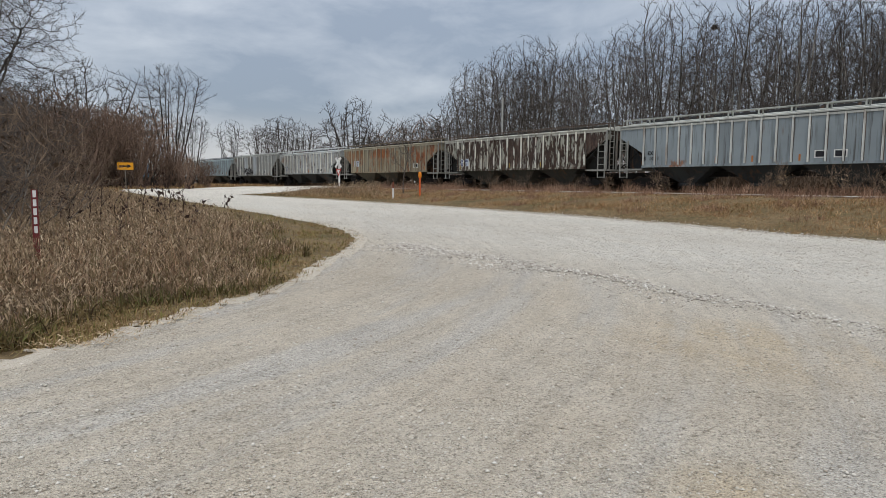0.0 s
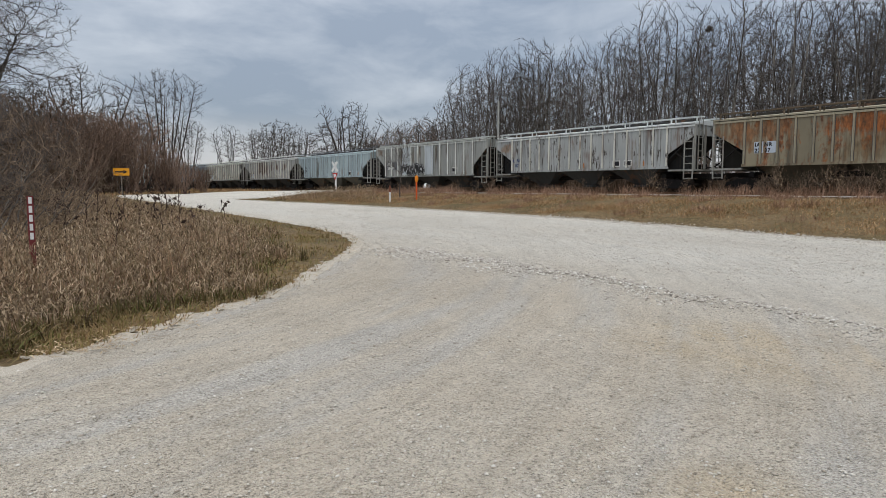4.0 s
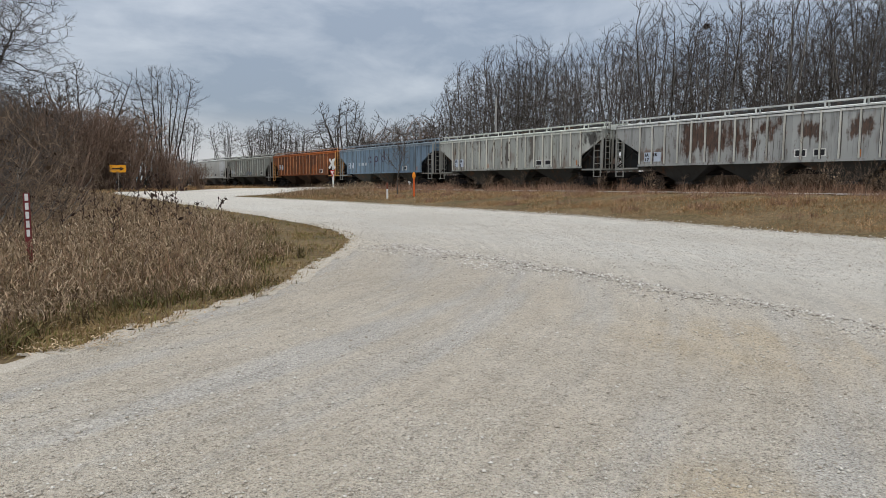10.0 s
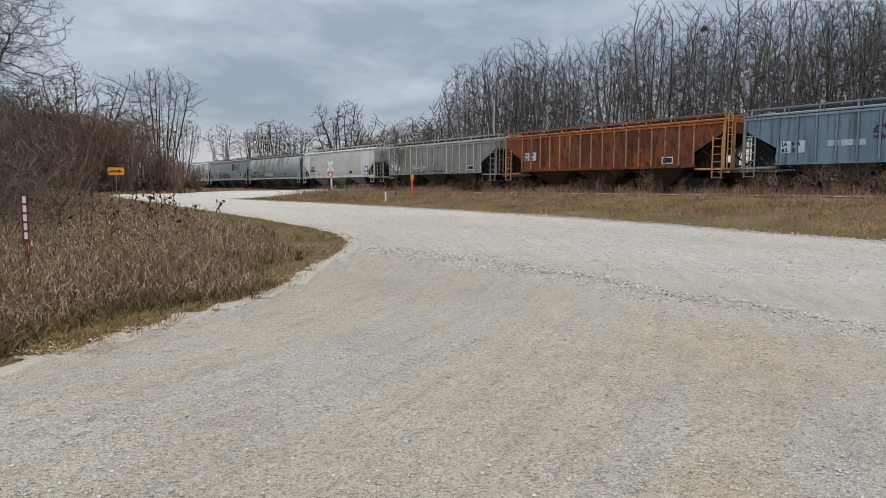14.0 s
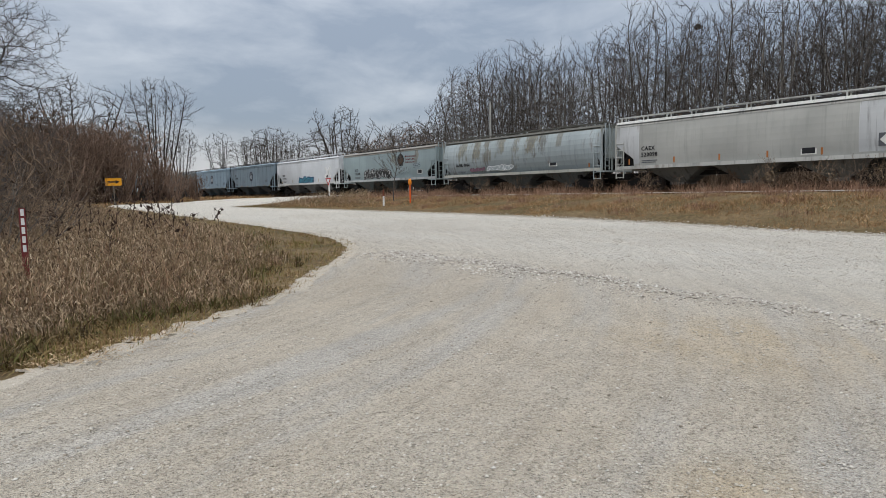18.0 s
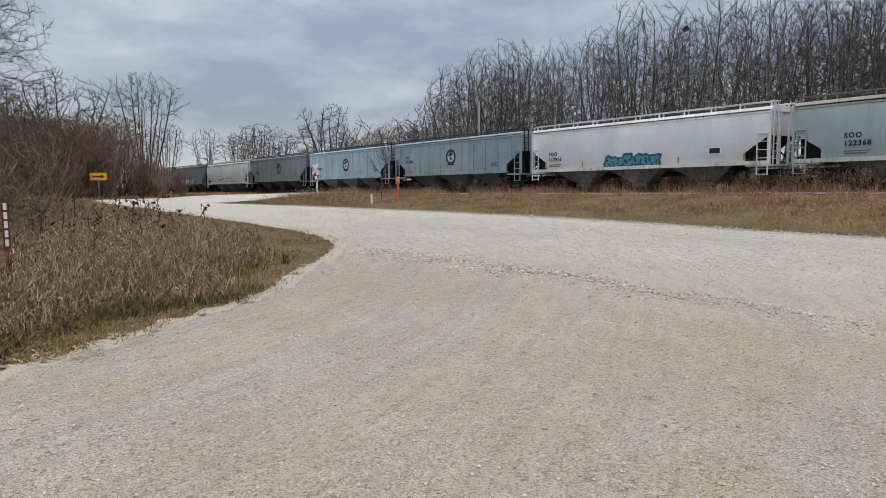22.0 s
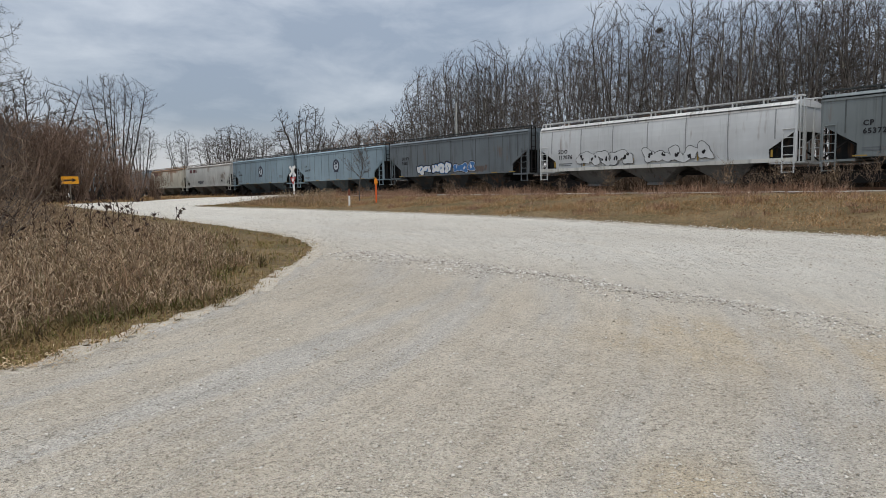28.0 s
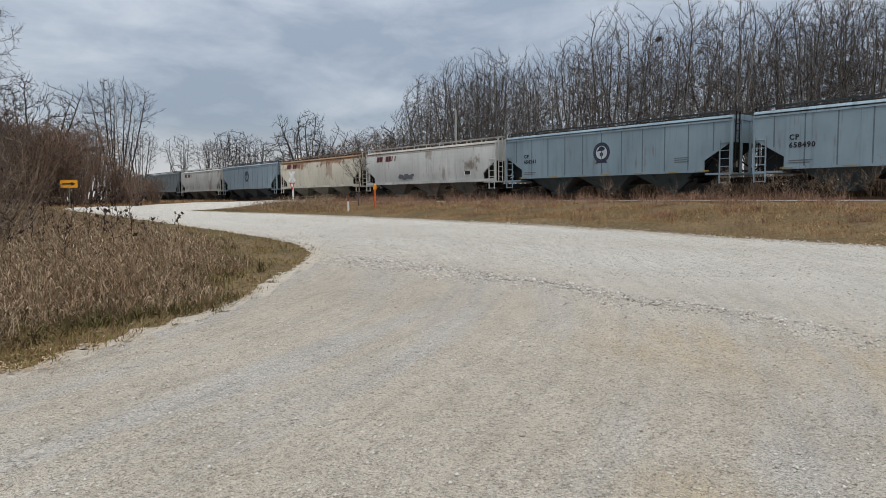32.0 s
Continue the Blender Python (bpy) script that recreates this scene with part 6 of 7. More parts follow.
CARS = [
    dict(RIB, length=18.6, rgb=(176, 188, 198), rust=0.1, streak=0.3, stains=((0.0, 0.06, 0.0, 0.5, (120, 92, 62), 0.7), (0.2, 0.28, -0.1, 0.14, (150, 96, 54), 0.8)), posts_rgb=(216, 218, 218), ribs=18, top=4.4, roof_rgb=(190, 192, 190), label="light steel-grey ribbed covered hopper with pale posts"),
    dict(RIB, length=18.8, rgb=(206, 206, 196), rust=0.2, streak=0.45, peel=0.72, under=(74, 57, 48), ribs=19, stains=((0.42, 0.56, -0.1, 0.9, (84, 64, 54), 0.9), (0.88, 1.0, 0.3, 1.0, (80, 62, 54), 0.9)), walkway_rgb=(96, 82, 72), roof_rgb=(200, 198, 192), label="badly peeled white covered hopper showing brown primer"),
    dict(RIB, length=18.9, rgb=(176, 165, 142), rust=0.62, streak=0.45, ribs=17, stains=((0.30, 0.62, 0.5, 1.0, (150, 88, 44), 0.9), (0.7, 0.98, 0.2, 0.95, (146, 80, 40), 0.9), (0.02, 0.26, 0.35, 1.0, (138, 92, 56), 0.75), (0.62, 0.72, 0.0, 0.6, (128, 84, 50), 0.6), (0.34, 0.5, 0.0, 0.5, (132, 104, 70), 0.5)), walkway_rgb=(110, 96, 80), roof_rgb=(170, 162, 144), posts_rgb=(164, 158, 142), bay_rgb=(110, 102, 86), label="tan ribbed covered hopper with orange rust stains"),
    dict(RIB, length=18.27, rgb=(204, 208, 212), rust=0.05, streak=0.4, peel=0.3, under=(88, 82, 76), stains=((0.02, 0.12, 0.55, 0.95, (150, 112, 72), 0.6),), ribs=15, posts_rgb=(222, 222, 218), label="pale grey ribbed covered hopper with rusty streaks"),
    dict(RIB, length=18.38, rgb=(188, 191, 191), rust=0.06, streak=0.2, stains=((0.258, 0.275, 0.3, 1.1, (84, 70, 52), 0.8), (0.375, 0.395, 0.4, 1.1, (92, 76, 54), 0.7), (0.44, 0.455, 0.6, 1.1, (96, 72, 50), 0.7), (0.585, 0.605, 0.2, 1.1, (84, 70, 52), 0.8), (0.68, 0.7, 0.6, 1.1, (80, 66, 52), 0.7), (0.02, 0.08, 0.7, 1.0, (120, 88, 52), 0.7)), ribs=13, eave=4.1, top=4.36, low=-0.12, brackets=2, label="grey panelled covered hopper with sprayed graffiti"),
    dict(RIB, length=18.84, rgb=(186, 203, 213), rust=0.05, streak=0.15, stains=((0.285, 0.325, -0.2, 1.2, (84, 80, 72), 0.85), (0.355, 0.37, 0.0, 1.2, (92, 88, 80), 0.7), (0.6, 0.7, 0.0, 0.4, (120, 110, 96), 0.5)), walkway_rgb=(96, 100, 104), ribs=15, posts_rgb=(172, 190, 202), bay_rgb=(120, 116, 104), label="blue-grey ribbed covered hopper with a dirt streak"),
    dict(RIB, length=18.72, rgb=(206, 208, 210), rust=0.12, streak=0.25, ribs=17, stains=((0.22, 0.54, 0.05, 1.1, (88, 60, 44), 0.92), (0.06, 0.2, 0.0, 0.4, (112, 78, 54), 0.7), (0.52, 0.6, 0.3, 0.95, (86, 56, 38), 0.9), (0.62, 0.72, 0.35, 0.8, (84, 56, 38), 0.9), (0.76, 0.86, 0.4, 0.85, (88, 60, 42), 0.9)), peel=0.15, posts_rgb=(212, 212, 208), label="dirty white ribbed covered hopper with broad rust"),
    dict(RIB, length=18.9, rgb=(208, 211, 208), rust=0.06, streak=0.3, peel=0.3, under=(92, 76, 64), grime=0.4, ribs=17, stains=((0.1, 0.13, 0.0, 0.9, (120, 90, 60), 0.6), (0.28, 0.32, 0.3, 1.1, (84, 66, 54), 0.7), (0.34, 0.36, 0.4, 1.1, (60, 52, 46), 0.8), (0.47, 0.5, 0.0, 1.1, (70, 56, 48), 0.8), (0.62, 0.66, 0.1, 1.1, (80, 62, 50), 0.7), (0.9, 1.0, 0.6, 1.0, (50, 44, 40), 0.85)), posts_rgb=(222, 222, 216), label="pale grey ribbed covered hopper with flaked paint"),
    dict(RIB, length=18.54, rgb=(140, 167, 194), rust=0.06, streak=0.12, ribs=16, posts_rgb=(130, 150, 168), roof_rgb=(146, 160, 174), bay_rgb=(112, 112, 108), label="sky-blue ribbed covered hopper, lightly weathered"),
    dict(RIB, length=18.79, rgb=(174, 94, 42), rust=0.45, streak=0.6, peel=0.44, under=(84, 47, 30), grime=0.55, stains=((0.14, 0.3, 0.1, 1.2, (84, 50, 32), 0.8), (0.36, 0.56, 0.0, 1.2, (92, 52, 30), 0.85), (0.6, 0.76, 0.0, 1.2, (80, 48, 32), 0.8), (0.82, 0.97, 0.0, 0.7, (108, 64, 36), 0.7)), walkway_rgb=(150, 120, 92), ladder_rgb=(196, 150, 96), posts_rgb=(196, 140, 96), patchy=0.45, ribs=16, proud=0.05, bay_rgb=(92, 66, 48), label="rust-orange ribbed covered hopper with pale plates"),
    dict(RIB, length=18.39, rgb=(170, 174, 170), rust=0.06, streak=0.3, grime=0.45, stains=((0.03, 0.1, 0.0, 0.6, (130, 108, 70), 0.7), (0.5, 0.53, 0.2, 1.1, (110, 88, 62), 0.6)), ribs=16, proud=0.05, top=4.4, roof_rgb=(176, 178, 172), label="grey-green ribbed covered hopper with faded graffiti"),
    dict(TUBE, length=17.72, rgb=(188, 188, 182), rust=0.0, streak=0.0, grime=0.12, tub=0.1, roof_rgb=(205, 205, 200), sill_rgb=(206, 206, 200), label="cream smooth-sided covered hopper with white ends"),
    dict(TUBE, length=18.14, rgb=(168, 178, 180), rust=0.02, streak=0.06, stains=((0.11, 0.19, 0.4, 1.5, (128, 118, 88), 0.59), (0.22, 0.29, 0.25, 1.5, (124, 112, 80), 0.63), (0.30, 0.36, 0.2, 1.5, (112, 100, 72), 0.63), (0.38, 0.46, 0.35, 1.5, (128, 116, 84), 0.59), (0.49, 0.55, 0.2, 1.5, (126, 116, 88), 0.56), (0.57, 0.66, 0.3, 1.5, (114, 100, 68), 0.66), (0.66, 0.71, 0.4, 1.5, (94, 84, 66), 0.59), (0.75, 0.8, 0.4, 1.5, (120, 108, 82), 0.52)), tub=0.36, eave=4.1, top=4.45, brackets=3, roof_rgb=(120, 120, 112), sill_rgb=(196, 196, 186), cut=(2.0, 0.5, 0.3), label="round-bellied grey-green covered hopper with rust runs"),
    dict(TUBE, length=17.76, rgb=(152, 167, 169), rust=0.1, streak=0.0, grime=0.1, tub=0.08, roof_rgb=(164, 160, 152), walkway_rgb=(120, 112, 104), stains=((0.56, 0.62, 0.5, 1.0, (150, 134, 92), 0.4), (0.8, 0.84, 0.5, 1.1, (140, 118, 88), 0.5)), sill_rgb=(190, 194, 194), label="blue-grey smooth covered hopper with a badge and graffiti"),
    dict(TUBE, length=17.9, rgb=(214, 217, 220), rust=0.0, streak=0.0, grime=0.04, tub=0.1, roof_rgb=(224, 226, 228), sill_rgb=(220, 220, 218), label="white smooth covered hopper with blue graffiti"),
    dict(SLAB, length=17.42, rgb=(146, 162, 174), label="grey-blue covered hopper with weld seams and a badge"),
    dict(SLAB, length=17.34, rgb=(158, 178, 194), label="light blue-grey covered hopper with a badge"),
    dict(SLAB, length=17.55, rgb=(120, 126, 128), label="dark grey covered hopper with weld seams and a badge"),
    dict(TUBE, length=17.61, rgb=(200, 203, 204), rust=0.0, streak=0.03, grime=0.12, tub=0.1, seams=7, roof_rgb=(214, 214, 212), sill_rgb=(206, 206, 200), label="white smooth covered hopper with black outline graffiti"),
    dict(SLAB, length=17.6, rgb=(106, 112, 117), grime=0.5, stains=((0.58, 0.76, 0.02, 0.2, (104, 80, 64), 0.7),), label="dark grey covered hopper with blue and white graffiti"),
    dict(SLAB, length=17.62, rgb=(137, 154, 165), label="grey-blue covered hopper with yellow sill marks"),
    dict(SLAB, length=17.64, rgb=(132, 149, 160), label="blue-grey covered hopper with a badge"),
    dict(TUBE, length=18.23, rgb=(198, 199, 195), rust=0.04, streak=0.1, grime=0.2, stains=((0.78, 0.9, 0.2, 0.6, (120, 92, 64), 0.7), (0.5, 0.56, 0.7, 1.2, (130, 104, 76), 0.5)), tub=0.1, roof_rgb=(190, 184, 176), sill_rgb=(196, 196, 192), label="pale grey smooth covered hopper with red-brown lettering"),
    dict(TUBE, length=17.59, rgb=(200, 194, 178), rust=0.1, streak=0.2, grime=0.2, stains=((0.05, 0.4, 0.72, 1.2, (156, 104, 62), 0.8), (0.5, 0.9, 0.75, 1.2, (150, 98, 60), 0.8), (0.6, 0.7, 0.2, 0.9, (140, 96, 64), 0.5)), tub=0.1, roof_rgb=(150, 118, 88), sill_rgb=(196, 192, 180), label="cream smooth covered hopper with rusty roof edge"),
    dict(SLAB, length=17.11, rgb=(136, 150, 162), label="blue-grey covered hopper with a badge"),
    dict(TUBE, length=16.76, rgb=(190, 190, 186), rust=0.05, streak=0.4, tub=0.1, label="dull white smooth covered hopper"),
    dict(SLAB, length=17.7, rgb=(112, 120, 124), label="dark grey covered hopper with weld seams"),
    dict(SLAB, length=17.7, rgb=(120, 126, 128), label="dark grey covered hopper with weld seams"),
]
train = []
edge_y = 28.05
for k, spec in enumerate(CARS):
    spec["index"] = k
    for key in ("rgb", "roof_rgb", "posts_rgb", "sill_rgb", "bay_rgb"):
        if key in spec:
            r, g_, b_ = spec[key]
            spec[key] = (r * 0.968, g_ * 0.982, b_ * 0.978) if spec.get("round") else (r * 0.985, g_ * 0.985, b_ * (0.958 if spec.get("ribs") else 0.985))
    if "seams" in spec and "tub" not in spec:
        spec["walkway"] = plain("grimy_walkway", (66, 68, 68), 0.8)
    stains = [(e0 - 2 * e0 * a, e0 - 2 * e0 * b, SILL + c * (spec.get("eave", EAVE) - SILL), SILL + d * (spec.get("eave", EAVE) - SILL), rgb2, much) for e0 in [(spec["length"] - 1.15) / 2] for a, b, c, d, rgb2, much in spec.get("stains", ())]
    wear = dict(stains=stains, rust=spec.get("rust", 0.03), streak=spec.get("streak", 0.08), peel=spec.get("peel", 0.0), under=spec.get("under", (96, 62, 42)), seed=k + 1.0, grime=spec.get("grime", 0.6 if spec.get("ribs") else 0.22), patchy=spec.get("patchy", 0.2 if spec.get("ribs") else 0.08))
    # ribbed panels are darkened so that shade between the posts is in the colour
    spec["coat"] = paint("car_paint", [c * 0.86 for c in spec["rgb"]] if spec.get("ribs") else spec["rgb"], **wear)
    spec["seam_mat"] = plain("seam_paint", [c * 0.7 for c in spec["rgb"]], 0.8)
    # posts without their own colour are lightened, as if catching the light
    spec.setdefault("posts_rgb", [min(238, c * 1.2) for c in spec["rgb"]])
    spec["roof"] = paint("roof_paint", spec.get("roof_rgb", [min(255, c * 1.08) for c in spec["rgb"]]), 0.12, 0.1, seed=k + 40.0)
    if "posts_rgb" in spec:
        spec["posts"] = paint("post_paint", spec["posts_rgb"], 0.1 + 0.4 * spec.get("rust", 0.1), 0.2 + 0.4 * spec.get("streak", 0.1), peel=0.8 * spec.get("peel", 0.0), under=spec.get("under", (96, 62, 42)), seed=k + 80.0, vary=True)
    if "sill_rgb" in spec:
        spec["sill_mat"] = paint("sill_paint", spec["sill_rgb"], 0.12, 0.1, seed=k + 120.0)
    if spec.get("ribs"):
        spec["ladder"] = paint("ladder_paint", spec.get("ladder_rgb", (152, 152, 146)), 0.25, 0.3, seed=k + 240.0, vary=True)
    if "walkway_rgb" in spec:
        spec["walkway"] = plain("worn_walkway", spec["walkway_rgb"], 0.8)
    # bays take a darkened colour, underbody shade painted in beneath rust and grime
    spec["bay_mat"] = paint("shaded_bay_paint", spec.get("bay_rgb") and [c * 0.66 for c in spec["bay_rgb"]] or ( [c * (0.34 if spec.get("ribs") else 0.54) for c in spec["rgb"]]), 0.2, 0.3, seed=k + 160.0, rough=0.8, grime=0.7)
    # body colour cut to a quarter: shade painted in, with rust and grime over it
    spec["slope"] = paint("shaded_slope_paint", [c * 0.24 for c in spec["rgb"]], 0.25, 0.3, seed=k + 200.0, rough=0.8, grime=0.7)
    if k == 0:
        centre = edge_y - spec["length"] / 2
    else:
        centre = edge_y + spec["length"] / 2
        edge_y += spec["length"]
    train.append((hopper_car(spec), centre))


def run(t):
    """How far the train has come at a time."""
    return 11.026 * t + 0.0172 * t * t + 0.000136 * t**3

# ---- painted marks on the cars ----


def span(k, fraction):
    """Where along car k a share of its length from the rear end lies."""
    e = (CARS[k]["length"] - 1.15) / 2
    return e - fraction * 2 * e


def level(k, share):
    s, e = SILL + CARS[k].get("low", 0.0), CARS[k].get("eave", EAVE)
    return s + share * (e - s)


def skin(k, z):
    """The near side's face at a height."""
    s, e = SILL + CARS[k].get("low", 0.0), CARS[k].get("eave", EAVE)
    t = (z - (s + e) / 2) / ((e - s) / 2)
    return -(1.55 - CARS[k].get("tub", 0) * abs(t) ** 2.2) - 0.004


NUMBER_PLATE = flat_paint("pale_number_panel", (192, 202, 214))
# car, two lines of marks, size, ink, share along, share up, backing plates
for k, upper, lower, size, ink, f, h, plates in [
        (0, "A  EX", "25  10  1", 0.32, INK, 0.095, 0.20, None), (1, "IA  NR", "25   8", 0.36, BLUE_INK, 0.125, 0.20, WHITE_INK), (2, "IA  NR", "22  37", 0.36, INK, 0.135, 0.32, WHITE_INK),
        (3, "IA  NR", "2  07 3", 0.36, BLUE_INK, 0.10, 0.20, None), (4, "ATX", "251  81", 0.38, WHITE_INK, 0.125, 0.30, SPRAY_GREY), (5, "IA  NR", "34   8", 0.38, NAVY, 0.11, 0.34, None),
        (6, "IA  NR", "17  4", 0.34, INK, 0.125, 0.14, WHITE_INK), (7, "IA  NR", "2   02", 0.38, NAVY, 0.12, 0.18, WHITE_INK), (8, "IA  NR", "83  02", 0.36, NAVY, 0.115, 0.28, WHITE_INK),
        (9, "IA  NR", "82  92", 0.36, INK, 0.12, 0.36, WHITE_INK), (10, "A   X", "5  78 7", 0.32, INK, 0.115, 0.22, WHITE_INK), (11, "CAEX", "520098", 0.36, INK, 0.115, 0.28, None),
        (12, "IANR 7054", "", 0.36, INK, 0.10, 0.18, None), (13, "SOO", "122368", 0.36, INK, 0.139, 0.28, None), (14, "SOO", "117916", 0.36, INK, 0.095, 0.28, None),
        (15, "CP", "653026", 0.36, INK, 0.105, 0.46, None), (16, "CP", "654388", 0.36, INK, 0.105, 0.42, None), (17, "CP", "653726", 0.36, INK, 0.105, 0.42, None),
        (18, "SOO", "117076", 0.36, INK, 0.095, 0.30, None), (19, "UCRY", "5468", 0.38, INK, 0.105, 0.42, None), (20, "CP", "658490", 0.38, INK, 0.105, 0.42, None), (21, "CP", "654261", 0.36, INK, 0.105, 0.42, None)]:
    car = train[k][0]
    y, z = span(k, f), level(k, h)
    x = skin(k, z) - (0.10 if k == 12 else 0.012)
    size *= 0.76 if plates is WHITE_INK else 0.92
    letters(upper, size, ink, car, y, z + size * 0.55, x)
    if lower:
        letters(lower, size, ink, car, y, z - size * 0.55, x)
    if plates:
        for a, b in ((-0.04, 0.44), (0.62, 1.12)) if plates is WHITE_INK else ((-0.25, 1.9),):
            plate("number_plate", NUMBER_PLATE if plates is WHITE_INK else plates, car, y - b, y - a, z - size * 0.72, z + size * 1.45, skin(k, z), "painted white number panel" if plates is WHITE_INK else "painted dark number panel")
    if k > 10:
        bars(car, y - 1.1, y, level(k, 0.12), 2, skin(k, level(k, 0.1)) - 0.002, GREY_INK)
# twin placards with pale borders
for k, f, h in ((0, 0.68, 0.16), (3, 0.66, 0.12), (6, 0.63, 0.14), (7, 0.66, 0.14)):
    for i in (0, 1):
        y, z = span(k, f) - 0.9 * i, level(k, h)
        plate("placard_border", WHITE_INK, train[k][0], y - 0.6, y, z - 0.19, z + 0.19, skin(k, z))
        plate("placard", INK, train[k][0], y - 0.54, y - 0.06, z - 0.14, z + 0.14, skin(k, z) - 0.007)
for k, f, h in ((2, 0.78, 0.2), (5, 0.72, 0.12), (8, 0.72, 0.13), (9, 0.78, 0.14), (10, 0.8, 0.14), (11, 0.68, 0.12), (12, 0.72, 0.18), (13, 0.83, 0.2), (14, 0.8, 0.25), (15, 0.8, 0.26), (16, 0.83, 0.26), (17, 0.8, 0.26), (20, 0.8, 0.28), (21, 0.8, 0.28), (22, 0.8, 0.2), (4, 0.73, 0.14)):
    y, z = span(k, f), level(k, h)
    if k in (15, 16, 17, 20, 21):
        bars(train[k][0], y - 0.9, y, z, 3, skin(k, z) - 0.002, GREY_INK)
    else:
        plate("placard_border", WHITE_INK, train[k][0], y - 0.75, y, z - 0.2, z + 0.2, skin(k, z))
        plate("placard", INK, train[k][0], y - 0.68, y - 0.07, z - 0.14, z + 0.14, skin(k, z) - 0.007)
# reflector strips
for k, mat, rows in ((1, YELLOW, (0.12, 0.47, 0.66)), (2, ORANGE, (0.88,)), (3, ORANGE, (0.1, 0.33, 0.52, 0.8)), (5, ORANGE, (0.38, 0.85)), (7, ORANGE, (0.1, 0.36, 0.6, 0.88)), (8, ORANGE, (0.1, 0.86)), (0, ORANGE, (0.1, 0.38, 0.5, 0.64)), (6, ORANGE, (0.1, 0.8)), (10, ORANGE, (0.42, 0.55, 0.7)),
                    (11, ORANGE, (0.06, 0.25, 0.42, 0.58, 0.74, 0.93)), (14, YELLOW, (0.075, 0.27, 0.43, 0.69, 0.92)), (18, YELLOW, (0.075, 0.22, 0.44, 0.69, 0.93)), (12, ORANGE, (0.93,))):
    for f in rows:
        y, z = span(k, f), level(k, 0.12)
        plate("reflector", mat, train[k][0], y - 0.05, y + 0.05, level(k, 0.03), level(k, 0.17), skin(k, z) - 0.003)
for k in (15, 16, 17, 19, 20, 21, 24, 26, 27):
    for f in (0.1, 0.27, 0.41, 0.52, 0.66, 0.8, 0.91):
        y = span(k, f)
        plate("reflector", YELLOW, train[k][0], y - 0.3, y + 0.3, SILL - 0.085, SILL - 0.03, -1.606)
PALE_BADGE = flat_paint("pale_badge_field", (176, 184, 190))
BRONZE = flat_paint("bronze_badge_paint", (92, 70, 48))
for k, f, h, dark, field, size in ((13, 0.667, 0.66, INK, BRONZE, 0.52), (15, 0.5, 0.5, NAVY, PALE_BADGE, 0.62), (16, 0.5, 0.5, NAVY, PALE_BADGE, 0.62), (17, 0.55, 0.55, INK, None, 0.6), (20, 0.5, 0.5, NAVY, PALE_BADGE, 0.6), (21, 0.5, 0.5, NAVY, PALE_BADGE, 0.6), (24, 0.48, 0.55, NAVY, None, 0.6)):
    z = level(k, h)
    emblem(train[k][0], span(k, f), z, skin(k, z), dark, field, size)
for i, count in enumerate((8, 7, 7)):
    z = level(13, 0.76 - 0.105 * i)
    g, y = Geo(), span(13, 0.712)
    for j in range(count):
        tall, wide = (0.2, 0.19) if j == 0 else (0.145, 0.15)
        hollow = 0.36 if (i + j) % 3 else 0.0
        # block marks: two uprights and a bar, their gaps too small to read
        g.box(skin(13, z) - 0.008, skin(13, z) - 0.002, y - wide * 0.38, y, z - 0.07, z - 0.07 + tall)
        g.box(skin(13, z) - 0.008, skin(13, z) - 0.002, y - wide, y - wide * (0.38 + hollow), z - 0.07, z - 0.07 + tall * (1.0 if j % 2 else 0.7))
        y -= wide + 0.075
    part("sign_writing", g.mesh("sign_writing", RED_INK), train[13][0], "row of dark red block marks")
# rounded lettering of a faded company mark on the blue car, and slanted marks on pale cars
DULL = flat_paint("faded_plum_paint", (62, 52, 74))
g = Geo()
for i, (a0, a1, tail) in enumerate(((0.3, 3.4, 2), (0.0, 6.28, -1), (0.0, 6.28, 1))):
    cy, cz = span(8, 0.37 + 0.075 * i), level(8, 0.55)
    for j in range(14):
        p, q = a0 + (a1 - a0) * j / 14, a0 + (a1 - a0) * (j + 1) / 14
        g.slab([(cy - math.cos(t) * r, cz + math.sin(t) * r) for t, r in ((p, 0.2), (p, 0.32), (q, 0.32), (q, 0.2))], -1.565, -1.556)
    if tail == 2:
        g.slab([(cy - 0.34, cz - 0.32), (cy + 0.3, cz - 0.32), (cy + 0.3, cz - 0.2), (cy - 0.34, cz - 0.2)], -1.566, -1.557)
        g.slab([(cy - 0.2, cz - 0.3), (cy - 0.32, cz - 0.3), (cy + 0.2, cz + 0.04), (cy + 0.32, cz + 0.04)][::-1], -1.567, -1.558)
    elif tail:
        side = -tail
        g.slab([(cy + 0.2 * side, cz), (cy + 0.32 * side, cz), (cy + 0.32 * side, cz + 0.75 * tail), (cy + 0.2 * side, cz + 0.75 * tail)], -1.566, -1.557)
part("company_mark", g.mesh("company_mark", DULL), train[8][0], "faded rounded plum-coloured mark")
for y0, y1 in ((0.24, 0.27), (0.275, 0.305), (0.31, 0.335)):
    plate("pale_strip", PALE_BADGE, train[8][0], span(8, y1), span(8, y0), level(8, 0.30), level(8, 0.42), -1.556)
MAROON = flat_paint("maroon_lettering", (92, 36, 40))
